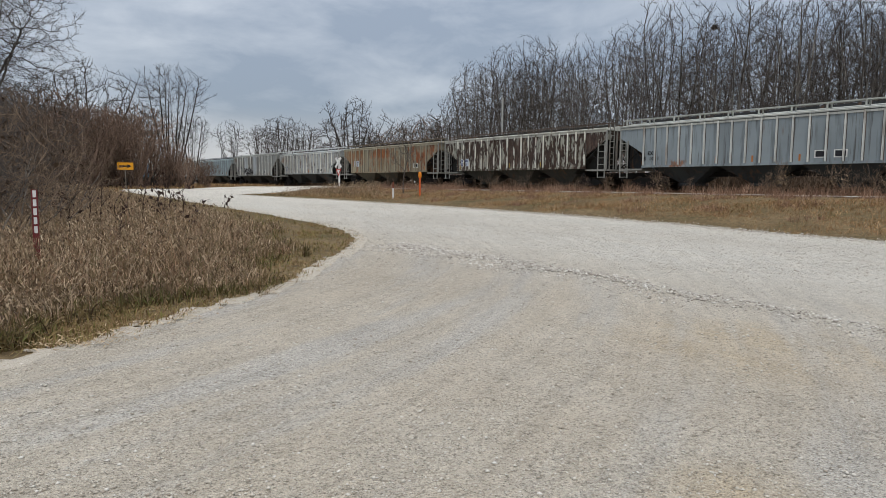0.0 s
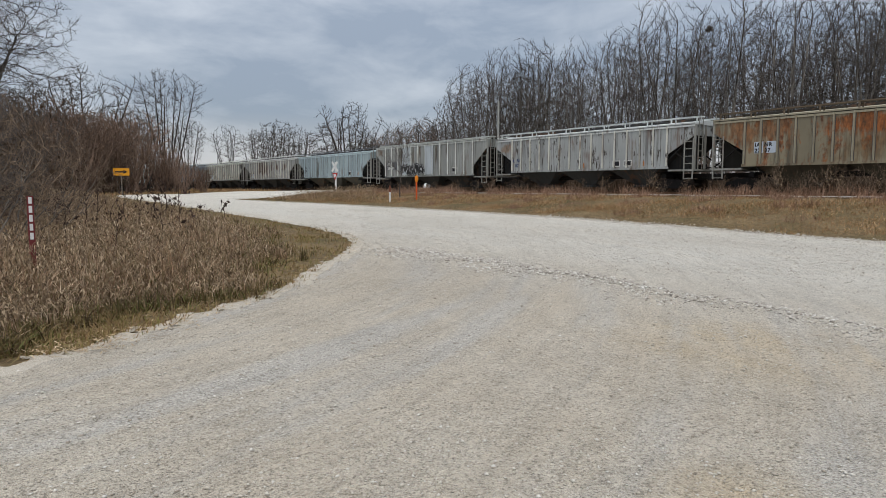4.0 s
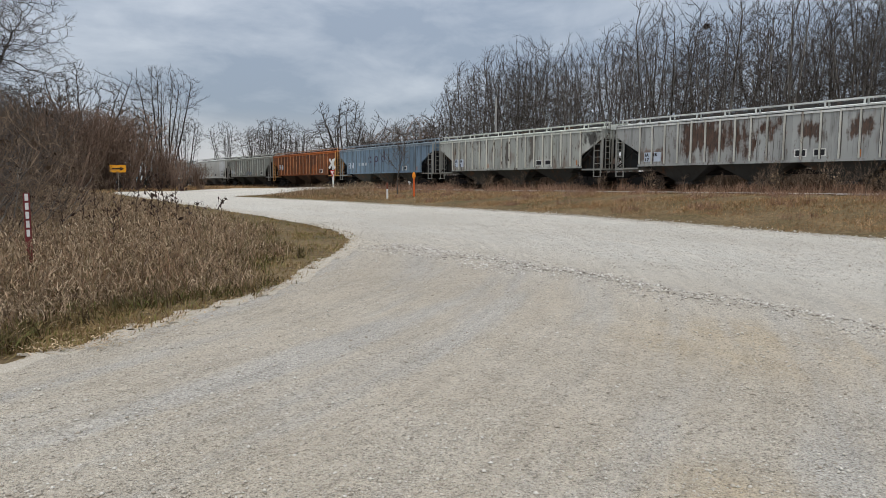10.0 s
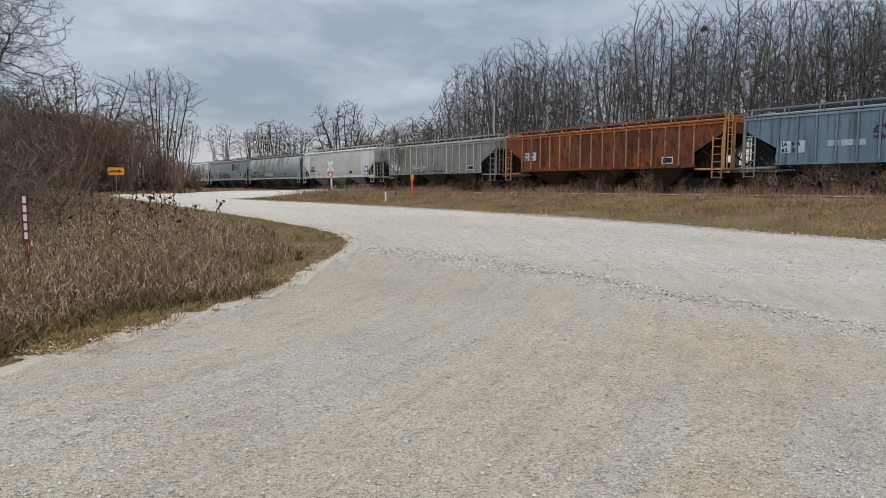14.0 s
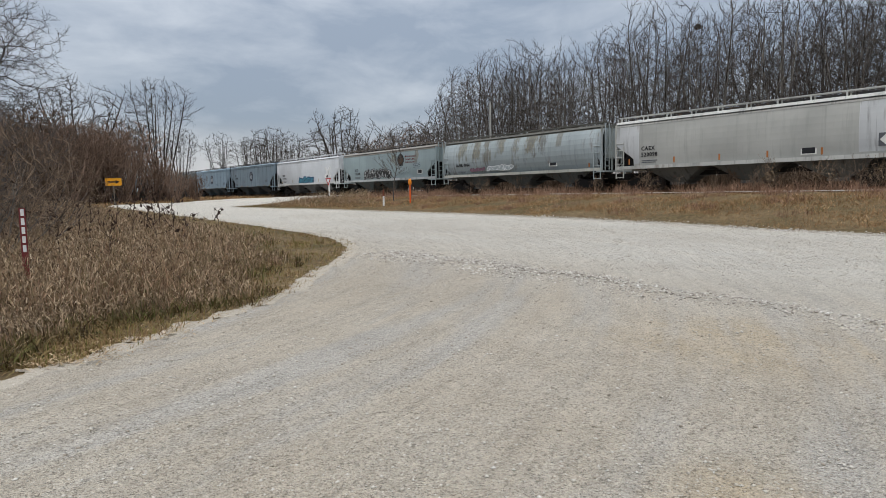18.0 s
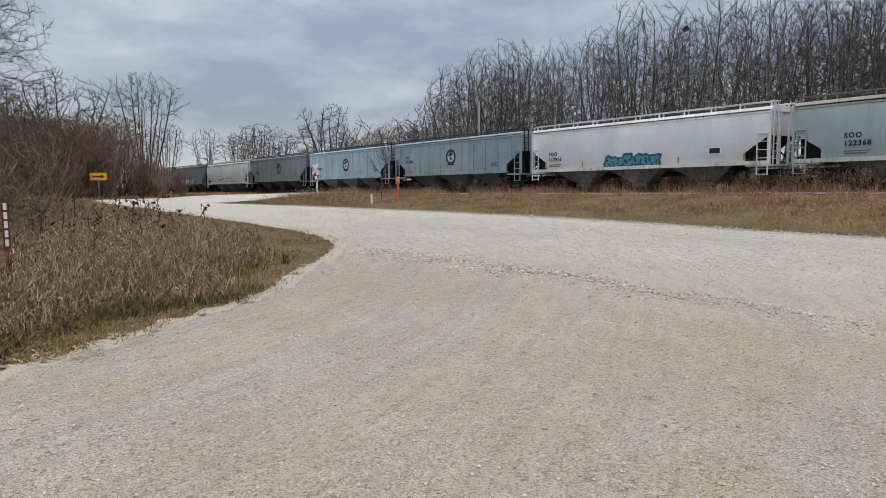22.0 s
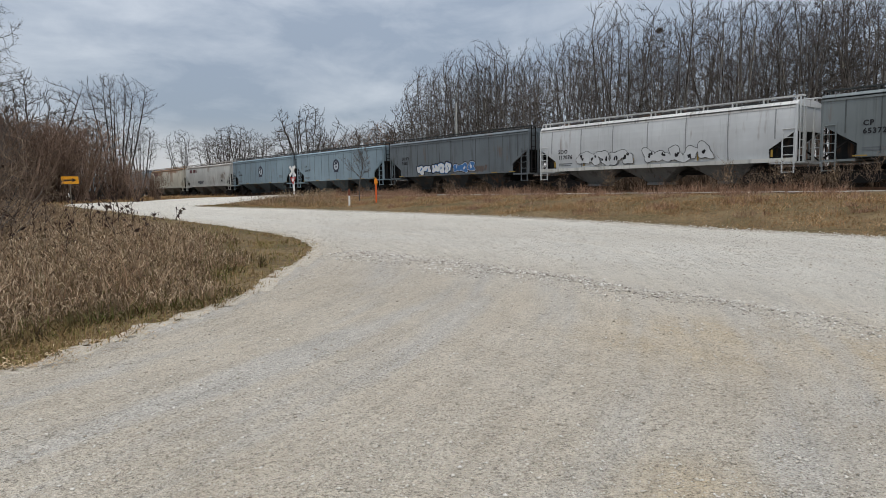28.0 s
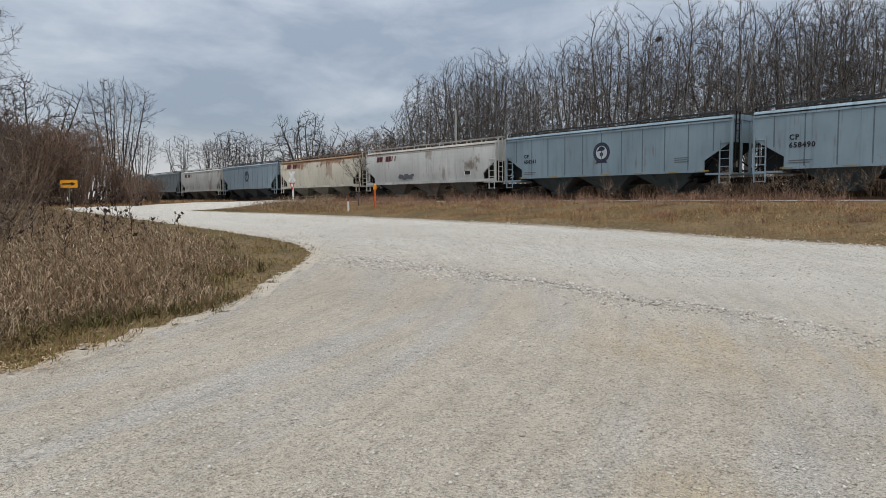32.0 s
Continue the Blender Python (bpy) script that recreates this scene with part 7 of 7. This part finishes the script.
for k, f, h in ((22, 0.1, 0.72), (23, 0.09, 0.74), (25, 0.1, 0.74)):
    g = Geo()
    for i, w in enumerate((0.42, 0.42, 0.0, 0.42, 0.36, 0.12, 0.12)):
        y = span(k, f) - 0.46 * i
        if w:
            g.slab([(y, level(k, h)), (y - w, level(k, h)), (y - w - 0.1, level(k, h) + 0.46), (y - 0.1, level(k, h) + 0.46)], skin(k, level(k, h)) - 0.006, skin(k, level(k, h)))
    part("company_mark", g.mesh("company_mark", MAROON), train[k][0], "slanted dark maroon mark")
# sprayed graffiti
PALE_SPRAY, TEAL = flat_paint("spray_white", (212, 214, 214)), flat_paint("spray_teal", (70, 130, 150))
SPRAY_TEAL, SPRAY_NAVY = flat_paint("spray_dark_teal", (48, 92, 128)), flat_paint("spray_navy", (36, 48, 72))
PLUM_SPRAY, BLACK_SPRAY = flat_paint("spray_plum", (120, 84, 96)), flat_paint("spray_black", (26, 26, 28))
for k, f0, f1, h0, h1, fill, line, back, count, seed, edge in [
        (4, 0.275, 0.49, 0.01, 0.38, BLACK_SPRAY, PALE_SPRAY, BLACK_SPRAY, 5, 3, 0.035), (13, 0.26, 0.56, 0.02, 0.40, BLACK_SPRAY, PALE_SPRAY, BLACK_SPRAY, 8, 4, 0.04), (14, 0.38, 0.62, -0.04, 0.28, TEAL, SPRAY_NAVY, SPRAY_TEAL, 6, 5, 0.05),
        (18, 0.195, 0.44, 0.0, 0.40, None, BLACK_SPRAY, None, 5, 6, 0.035), (18, 0.483, 0.74, 0.0, 0.40, None, BLACK_SPRAY, None, 5, 7, 0.035), (19, 0.235, 0.34, 0.02, 0.33, PALE_SPRAY, SPRAY_BLUE, BLACK_SPRAY, 2, 8, 0.04),
        (19, 0.36, 0.50, 0.02, 0.36, PALE_SPRAY, SPRAY_BLUE, BLACK_SPRAY, 3, 9, 0.05), (19, 0.52, 0.67, 0.02, 0.33, SPRAY_BLUE, PALE_SPRAY, BLACK_SPRAY, 3, 10, 0.035), (12, 0.33, 0.5, 0.06, 0.24, None, PALE_SPRAY, None, 6, 11, 0.07),
        (12, 0.2, 0.31, 0.06, 0.2, PLUM_SPRAY, SPRAY_GREY, None, 5, 19, 0.02), (10, 0.33, 0.46, 0.05, 0.28, None, PALE_SPRAY, None, 5, 13, 0.03), (10, 0.5, 0.62, 0.05, 0.25, None, SPRAY_BLUE, None, 5, 14, 0.025), (10, 0.02, 0.07, 0.7, 0.88, None, BLACK_SPRAY, None, 3, 15, 0.03), (16, 0.63, 0.72, 0.1, 0.24, None, BLACK_SPRAY, None, 4, 16, 0.02),
        (22, 0.3, 0.42, 0.05, 0.28, SPRAY_GREY, SPRAY_GREY, None, 3, 17, 0.03), (13, 0.79, 0.86, 0.34, 0.5, None, SPRAY_NAVY, None, 4, 18, 0.022), (13, 0.64, 0.76, 0.14, 0.42, None, SPRAY_GREY, None, 5, 20, 0.015)]:
    # low marks follow the skin where it is widest between their edges
    tag_shapes(train[k][0], span(k, f1), span(k, f0), level(k, h0), level(k, h1), min(skin(k, level(k, h0 + 0.02)), skin(k, level(k, h1))) - (0.10 if k in (4, 10) else 0.0), fill or CARS[k]["coat"], line, back, seed, count, edge)
# replacement panels and stained bays
PATCH = paint("patch_panel", (196, 204, 208), 0.02, 0.05, seed=301.0)
for a, b in ((0.285, 0.365), (0.50, 0.575)):
    plate("patch_panel", PATCH, train[4][0], span(4, b), span(4, a), level(4, 0.02), level(4, 0.94), -1.635, "smooth light grey replacement panel")
ENDWHITE = paint("white_end_paint", (208, 210, 210), 0.02, 0.1, seed=303.0)
e11 = (CARS[11]["length"] - 1.15) / 2
for s in (-1, 1):
    g = Geo()
    zz = [level(11, 0.04 + 0.9 * i / 8) for i in range(9)]
    deep = 1.75 if s > 0 else 2.7
    for z0, z1 in zip(zz, zz[1:]):
        def inner(z):
            cutoff = 4.05 - 1.25
            return e11 - 0.03 if z >= cutoff else (e11 - 1.33 if z <= SILL + 0.45 else e11 - 0.03 - 1.3 * (cutoff - z) / (cutoff - SILL - 0.45))
        a, b = skin(11, z0), skin(11, z1)
        g.add([(a, s * (e11 - deep), z0), (a, s * inner(z0), z0), (b, s * inner(z1), z1), (b, s * (e11 - deep), z1)], [(0, 1, 2, 3)])
    part("white_end_band", g.mesh("white_end_band", ENDWHITE), train[11][0], "fresh white painted end band")

# hazard diamond and its dark board at the car's low end
for k, f in ((11, 0.905),):
    y, z = span(k, f), level(k, 0.24)
    board = plate("placard_board", SPRAY_GREY, train[k][0], y - 0.3, y + 0.3, z - 0.3, z + 0.3, skin(k, z) - 0.02)
    g = Geo().slab([(y - 0.25, z), (y, z - 0.25), (y + 0.25, z), (y, z + 0.25)], skin(k, z) - 0.034, skin(k, z) - 0.026)
    part("diamond_placard", g.mesh("diamond_placard", WHITE_INK), board, "white diamond placard")
# third pale plate on the grey-green car
plate("number_plate", WHITE_INK, train[10][0], span(10, 0.115) - 1.75, span(10, 0.115) - 1.3, level(10, 0.22) - 0.2, level(10, 0.22) + 0.1, skin(10, level(10, 0.22)), "painted white number panel")

# ---- roadside things ----
WOODGREY, SIGN_YELLOW, SIGN_BLACK = plain("weathered_post_wood", (120, 112, 102), 0.9, 0, 0.3, 6), flat_paint("sign_yellow", (226, 156, 24), 0.4), flat_paint("sign_black", (24, 22, 22), 0.5)
SIGN_WHITE, SIGN_RED, POST_ORANGE = flat_paint("sign_white", (222, 222, 220), 0.4), flat_paint("sign_red", (176, 40, 36), 0.4), flat_paint("orange_marker_plastic", (226, 96, 34), 0.5)
GALV, MAROON_POST = plain("galvanised_steel", (150, 152, 152), 0.5, 0.6, 0.2, 8), flat_paint("maroon_post_paint", (112, 44, 44), 0.7)


def facing(x, y, z, spin=0.0):
    """Upright at x, y, with its own -y towards the eye."""
    return pose(x, y, z, 0, 0, math.degrees(math.atan2(y, x)) - 90 + spin)


def on_ground(px, depth):
    x, y = place(px, depth)
    return x, y, float(ground_z(x, y))


# arrow board at the bend
x, y, z = on_ground(213, 68)
sign = tagged(new("arrow_sign"), "yellow road sign with a black arrow on a post", "road sign")
sign.matrix_basis = facing(x, y, z)
part("post", Geo().box(-0.05, 0.05, 0.0, 0.1, -0.3, 2.75).mesh("post", WOODGREY), sign)
g = Geo()
g.add([(sx * (0.76 - i), -0.012 * j, 2.42 + sz * (0.38 - k)) for j in (1, 0) for sx, sz, i, k in ((-1, -1, 0.06, 0), (1, -1, 0.06, 0), (1, -1, 0, 0.06), (1, 1, 0, 0.06), (1, 1, 0.06, 0), (-1, 1, 0.06, 0), (-1, 1, 0, 0.06), (-1, -1, 0, 0.06))],
      [tuple(range(8)), tuple(range(8, 16))[::-1]] + [(i, 8 + i, 8 + (i + 1) % 8, (i + 1) % 8) for i in range(8)])
panel = part("panel", g.mesh("panel", SIGN_YELLOW), sign, "yellow sheet-metal panel")
g = Geo()
arrow = [(-0.56, 2.35), (0.2, 2.35), (0.2, 2.22), (0.58, 2.42), (0.2, 2.62), (0.2, 2.49), (-0.56, 2.49)]
g.add([(a, -0.02, b) for a, b in arrow] + [(a, -0.013, b) for a, b in arrow], [tuple(range(7)), tuple(range(7, 14))[::-1]] + [(i, 7 + i, 7 + (i + 1) % 7, (i + 1) % 7) for i in range(7)])
part("arrow", g.mesh("arrow", SIGN_BLACK), panel, "black arrow")

# crossing sign: crossed boards over a yield triangle
x, y, z = on_ground(590, 64)
cross = tagged(new("crossing_sign"), "white crossed-board railway crossing sign above a yield triangle", "road sign")
cross.matrix_basis = facing(x, y, z, -52)
part("post", Geo().box(-0.06, 0.06, 0.0, 0.12, -0.3, 2.9).mesh("post", SIGN_WHITE), cross, "white wooden post")
for s in (-1, 1):
    g = Geo()
    d1, d2 = Vector((0.44 * s, 0, 0.46)), Vector((0.085 * s, 0, -0.08))
    c = Vector((0, -0.02 * (2 + s), 2.45))
    g.add([c - d1 - d2, c + d1 - d2, c + d1 + d2, c - d1 + d2] + [p + Vector((0, -0.015, 0)) for p in (c - d1 - d2, c + d1 - d2, c + d1 + d2, c - d1 + d2)],
          [(0, 1, 2, 3), (4, 7, 6, 5), (0, 4, 5, 1), (1, 5, 6, 2), (2, 6, 7, 3), (3, 7, 4, 0)])
    board = part("board", g.mesh("board", SIGN_WHITE), cross)
for i, (r, mat) in enumerate(((0.42, SIGN_RED), (0.24, SIGN_WHITE))):
    g = Geo()
    tri = [(-r, 1.62 + r * 0.55), (r, 1.62 + r * 0.55), (0, 1.62 - r * 1.15)]
    yy = -0.03 - 0.01 * i
    g.add([(a, yy, b) for a, b in tri] + [(a, yy + 0.008, b) for a, b in tri], [(0, 1, 2), (5, 4, 3), (0, 3, 4, 1), (1, 4, 5, 2), (2, 5, 3, 0)])
    part("yield_triangle" if i == 0 else "triangle_field", g.mesh("yield_triangle", mat), cross, "red yield triangle" if i == 0 else "")

# orange pipeline marker and a short white post in the verge
x, y, z = on_ground(733, 44)
mark = tagged(new("orange_marker"), "slim orange plastic marker post with a hooked top", "marker post")
mark.matrix_basis = facing(x, y, z)
g = Geo().rod((0, 0, -0.2), (0, 0, 1.25), 0.055, 8)
part("stake", g.mesh("stake", POST_ORANGE), mark)
g = Geo().rod((0, 0, 1.22), (0.0, 0, 1.34), 0.075, 8, 0.12).rod((0, 0, 1.34), (0, 0, 1.58), 0.13, 10, 0.10).rod((0, 0, 1.58), (0, 0, 1.64), 0.10, 10, 0.03)
part("cap", g.mesh("cap", flat_paint("marker_cap_amber", (232, 140, 30), 0.5)), mark, "amber plastic cap")
x, y, z = on_ground(686, 44.5)
stub = tagged(new("white_marker"), "short weathered white marker post in dry grass", "marker post")
stub.matrix_basis = facing(x, y, z)
part("stake", Geo().hexa([(-0.07, -0.04, -0.2), (0.07, -0.04, -0.2), (0.07, 0.04, -0.2), (-0.07, 0.04, -0.2)], [(-0.06, -0.035, 0.62), (0.06, -0.035, 0.62), (0.05, 0.035, 0.66), (-0.05, 0.035, 0.66)]).mesh("stake", SIGN_WHITE), stub)
part("tip", Geo().hexa([(-0.07, -0.05, 0.66), (0.07, -0.05, 0.66), (0.07, 0.05, 0.66), (-0.07, 0.05, 0.66)], [(-0.05, -0.03, 1.1), (0.05, -0.03, 1.1), (0.05, 0.03, 1.1), (-0.05, 0.03, 1.1)]).mesh("tip", plain("rusty_tip", (120, 70, 52))), stub, "rusty upper half")

# tall narrow post with a column of pale figures, among the weeds
x, y, z = on_ground(49, 10.6)
post = tagged(new("number_post"), "maroon flat post with a column of white marks", "marker post")
post.matrix_basis = facing(x, y, z)
part("stake", Geo().hexa([(-0.05, 0, -0.2), (0.05, 0, -0.2), (0.05, 0.03, -0.2), (-0.05, 0.03, -0.2)], [(-0.046, 0, 1.40), (0.046, 0, 1.40), (0.046, 0.03, 1.40), (-0.046, 0.03, 1.40)]).mesh("stake", MAROON_POST), post)
for i in range(5):
    g = Geo().box(-0.024, 0.024, -0.006, 0.0, 1.275 - i * 0.145, 1.385 - i * 0.145)
    part("white_mark", g.mesh("white_mark", SIGN_WHITE), post)

# utility pole behind the railway, and a far mast with a bent arm
x, y, z = on_ground(876, 62)
pole = tagged(new("utility_pole"), "pale slim wooden utility pole with no crossarm", "utility pole")
pole.matrix_basis = facing(x, y, z)
part("shaft", Geo().rod((0, 0, -0.3), (0, 0, 8.5), 0.11, 10, 0.085).mesh("shaft", plain("bleached_pole_wood", (172, 170, 164), 0.9)), pole)
part("insulator", Geo().rod((0, 0, 8.5), (0, 0, 8.72), 0.05, 8, 0.03).mesh("insulator", GALV), pole)
x, y, z = on_ground(384, 128)
mast = tagged(new("signal_mast"), "thin grey steel mast with a bent arm", "mast")
mast.matrix_basis = facing(x, y, z)
part("shaft", Geo().rod((0, 0, -0.3), (0, 0, 6.6), 0.09, 8).rod((0, 0, 6.6), (0.25, 0, 6.85), 0.08, 8).mesh("shaft", GALV), mast)
part("arm", Geo().rod((0.25, 0, 6.85), (1.7, 0, 6.75), 0.08, 8).rod((1.7, 0, 6.75), (1.7, 0, 6.2), 0.06, 8).mesh("arm", GALV), mast)

# twig nest high in the wood
x, y = place(1237, 57)
rng = np.random.default_rng(77)
sticks = rng.normal(0, 1, (240, 3))
sticks /= np.linalg.norm(sticks, axis=1, keepdims=True)
a = sticks * rng.uniform(0.05, 0.30, (240, 1)) * (1, 1, 0.75)
b = a + rng.normal(0, 0.07, (240, 3))
v, f = tubes(np.concatenate([a, b, np.full((240, 1), 0.03), np.full((240, 1), 0.015)], 1), 4)
nest = tagged(new("twig_nest", array_mesh("twig_nest", v, f, plain("nest_twigs", (62, 50, 42)))), "round dark nest of twigs in a bare treetop", "nest")
nest.matrix_basis = pose(x, y, 1.6 + (330 - 56) / 1160 * 57)

# dead weed stalks with dark hanging leaves, standing above the grass
STALK = plain("dark_dead_stalk", (66, 50, 42), 0.9)


def stalk(px, depth, height, seed, size=1.0):
    """One branching dead stalk with curled leaves at its tips."""
    rng = np.random.default_rng(seed)
    x, y, z = on_ground(px, depth)
    plant = tagged(new("weed_stalk"), "tall dead weed stalk with dark curled leaves", "weed", "dead stalks in the weeds")
    plant.matrix_basis = facing(x, y, z, rng.uniform(-40, 40))
    line, twigs, tips = [np.zeros(3)], [], []
    for i in range(6):
        q = line[-1] + np.array((*rng.normal(0, 0.04, 2), height / 6))
        line.append(q)
        if i > 1:
            for _ in range(2):
                w = rng.normal(0, 1, 3)
                r = q + np.array((w[0] * 0.16, w[1] * 0.16, rng.uniform(0.08, 0.3))) * height
                twigs.append((q, r))
                tips.append(r)
    tips.append(line[-1])
    g = Geo()
    g.add([(c[0] + 0.012 * size * (1 - 0.1 * i) * ox, c[1] + 0.012 * size * (1 - 0.1 * i) * oy, c[2]) for i, c in enumerate(line) for ox, oy in ((1, 0), (0, 1), (-1, 0), (0, -1))],
          [(4 * i + j, 4 * i + (j + 1) % 4, 4 * i + 4 + (j + 1) % 4, 4 * i + 4 + j) for i in range(6) for j in range(4)] + [(3, 2, 1, 0), (24, 25, 26, 27)])
    stem = part("stem", g.mesh("stem", STALK), plant)
    for q, r in twigs:
        part("twig", Geo().rod(q, r, 0.007 * size, 4, 0.004 * size).mesh("twig", STALK), stem)
    lv, lf = [], []
    for tip in tips:
        for _ in range(2):
            c = tip + rng.normal(0, 0.035, 3) - np.array((0, 0, 0.04))
            d1, d2 = rng.normal(0, 0.024, 3) * size, np.array((*rng.normal(0, 0.02, 2), -0.06)) * size
            k = len(lv)
            lv += [c, c + d1 + d2 * 0.4, c + d2 * 1.2, c - d1 + d2 * 0.5]
            lf.append((k, k + 1, k + 2, k + 3))
    part("leaves", array_mesh("leaves", np.array(lv), np.array(lf), STALK), plant)
    return plant


for px, depth, height, seed, size in ((290, 21, 1.5, 1, 1.4), (247, 20, 1.4, 2, 1.2), (225, 19, 1.4, 3, 1.1), (262, 22, 1.4, 4, 1.3), (310, 17, 1.2, 16, 1.1), (280, 15, 1.3, 17, 1.0), (170, 19, 1.4, 18, 1.1), (395, 27, 0.7, 5, 1.4), (345, 24, 0.7, 6, 1.2), (150, 17, 1.1, 7, 1.0), (120, 15, 1.0, 8, 1.0), (190, 16, 0.95, 9, 0.9),
                                      (275, 19.5, 1.05, 10, 1.2), (90, 16, 1.2, 11, 1.0), (330, 18, 0.75, 12, 0.9), (30, 15, 1.2, 13, 1.0), (205, 13, 0.9, 14, 0.8), (-10, 17, 1.3, 15, 1.0)):
    stalk(px, depth, height, seed, size)


# ---- what moves ----


def motions():
    times = [2.0 * k for k in range(17)]
    for car, centre in train:
        walk(car, [(t, pose(TRACK, centre - run(t), RAIL)) for t in times])
    # wheels roll on the rails: both axles of a truck alike in every truck
    for y, axles in AXLES.items():
        walk(axles[0], [(f / FPS, pose(0, y, 0.42, math.degrees(run(f / FPS) / 0.42))) for f in range(0, 32 * FPS + 1)])
        keys = axles[0].animation_data
        for other in axles[1:]:
            other.rotation_mode = "QUATERNION"
            own = other.animation_data_create()
            own.action = keys.action
            own.action_slot = keys.action_slot


motions()
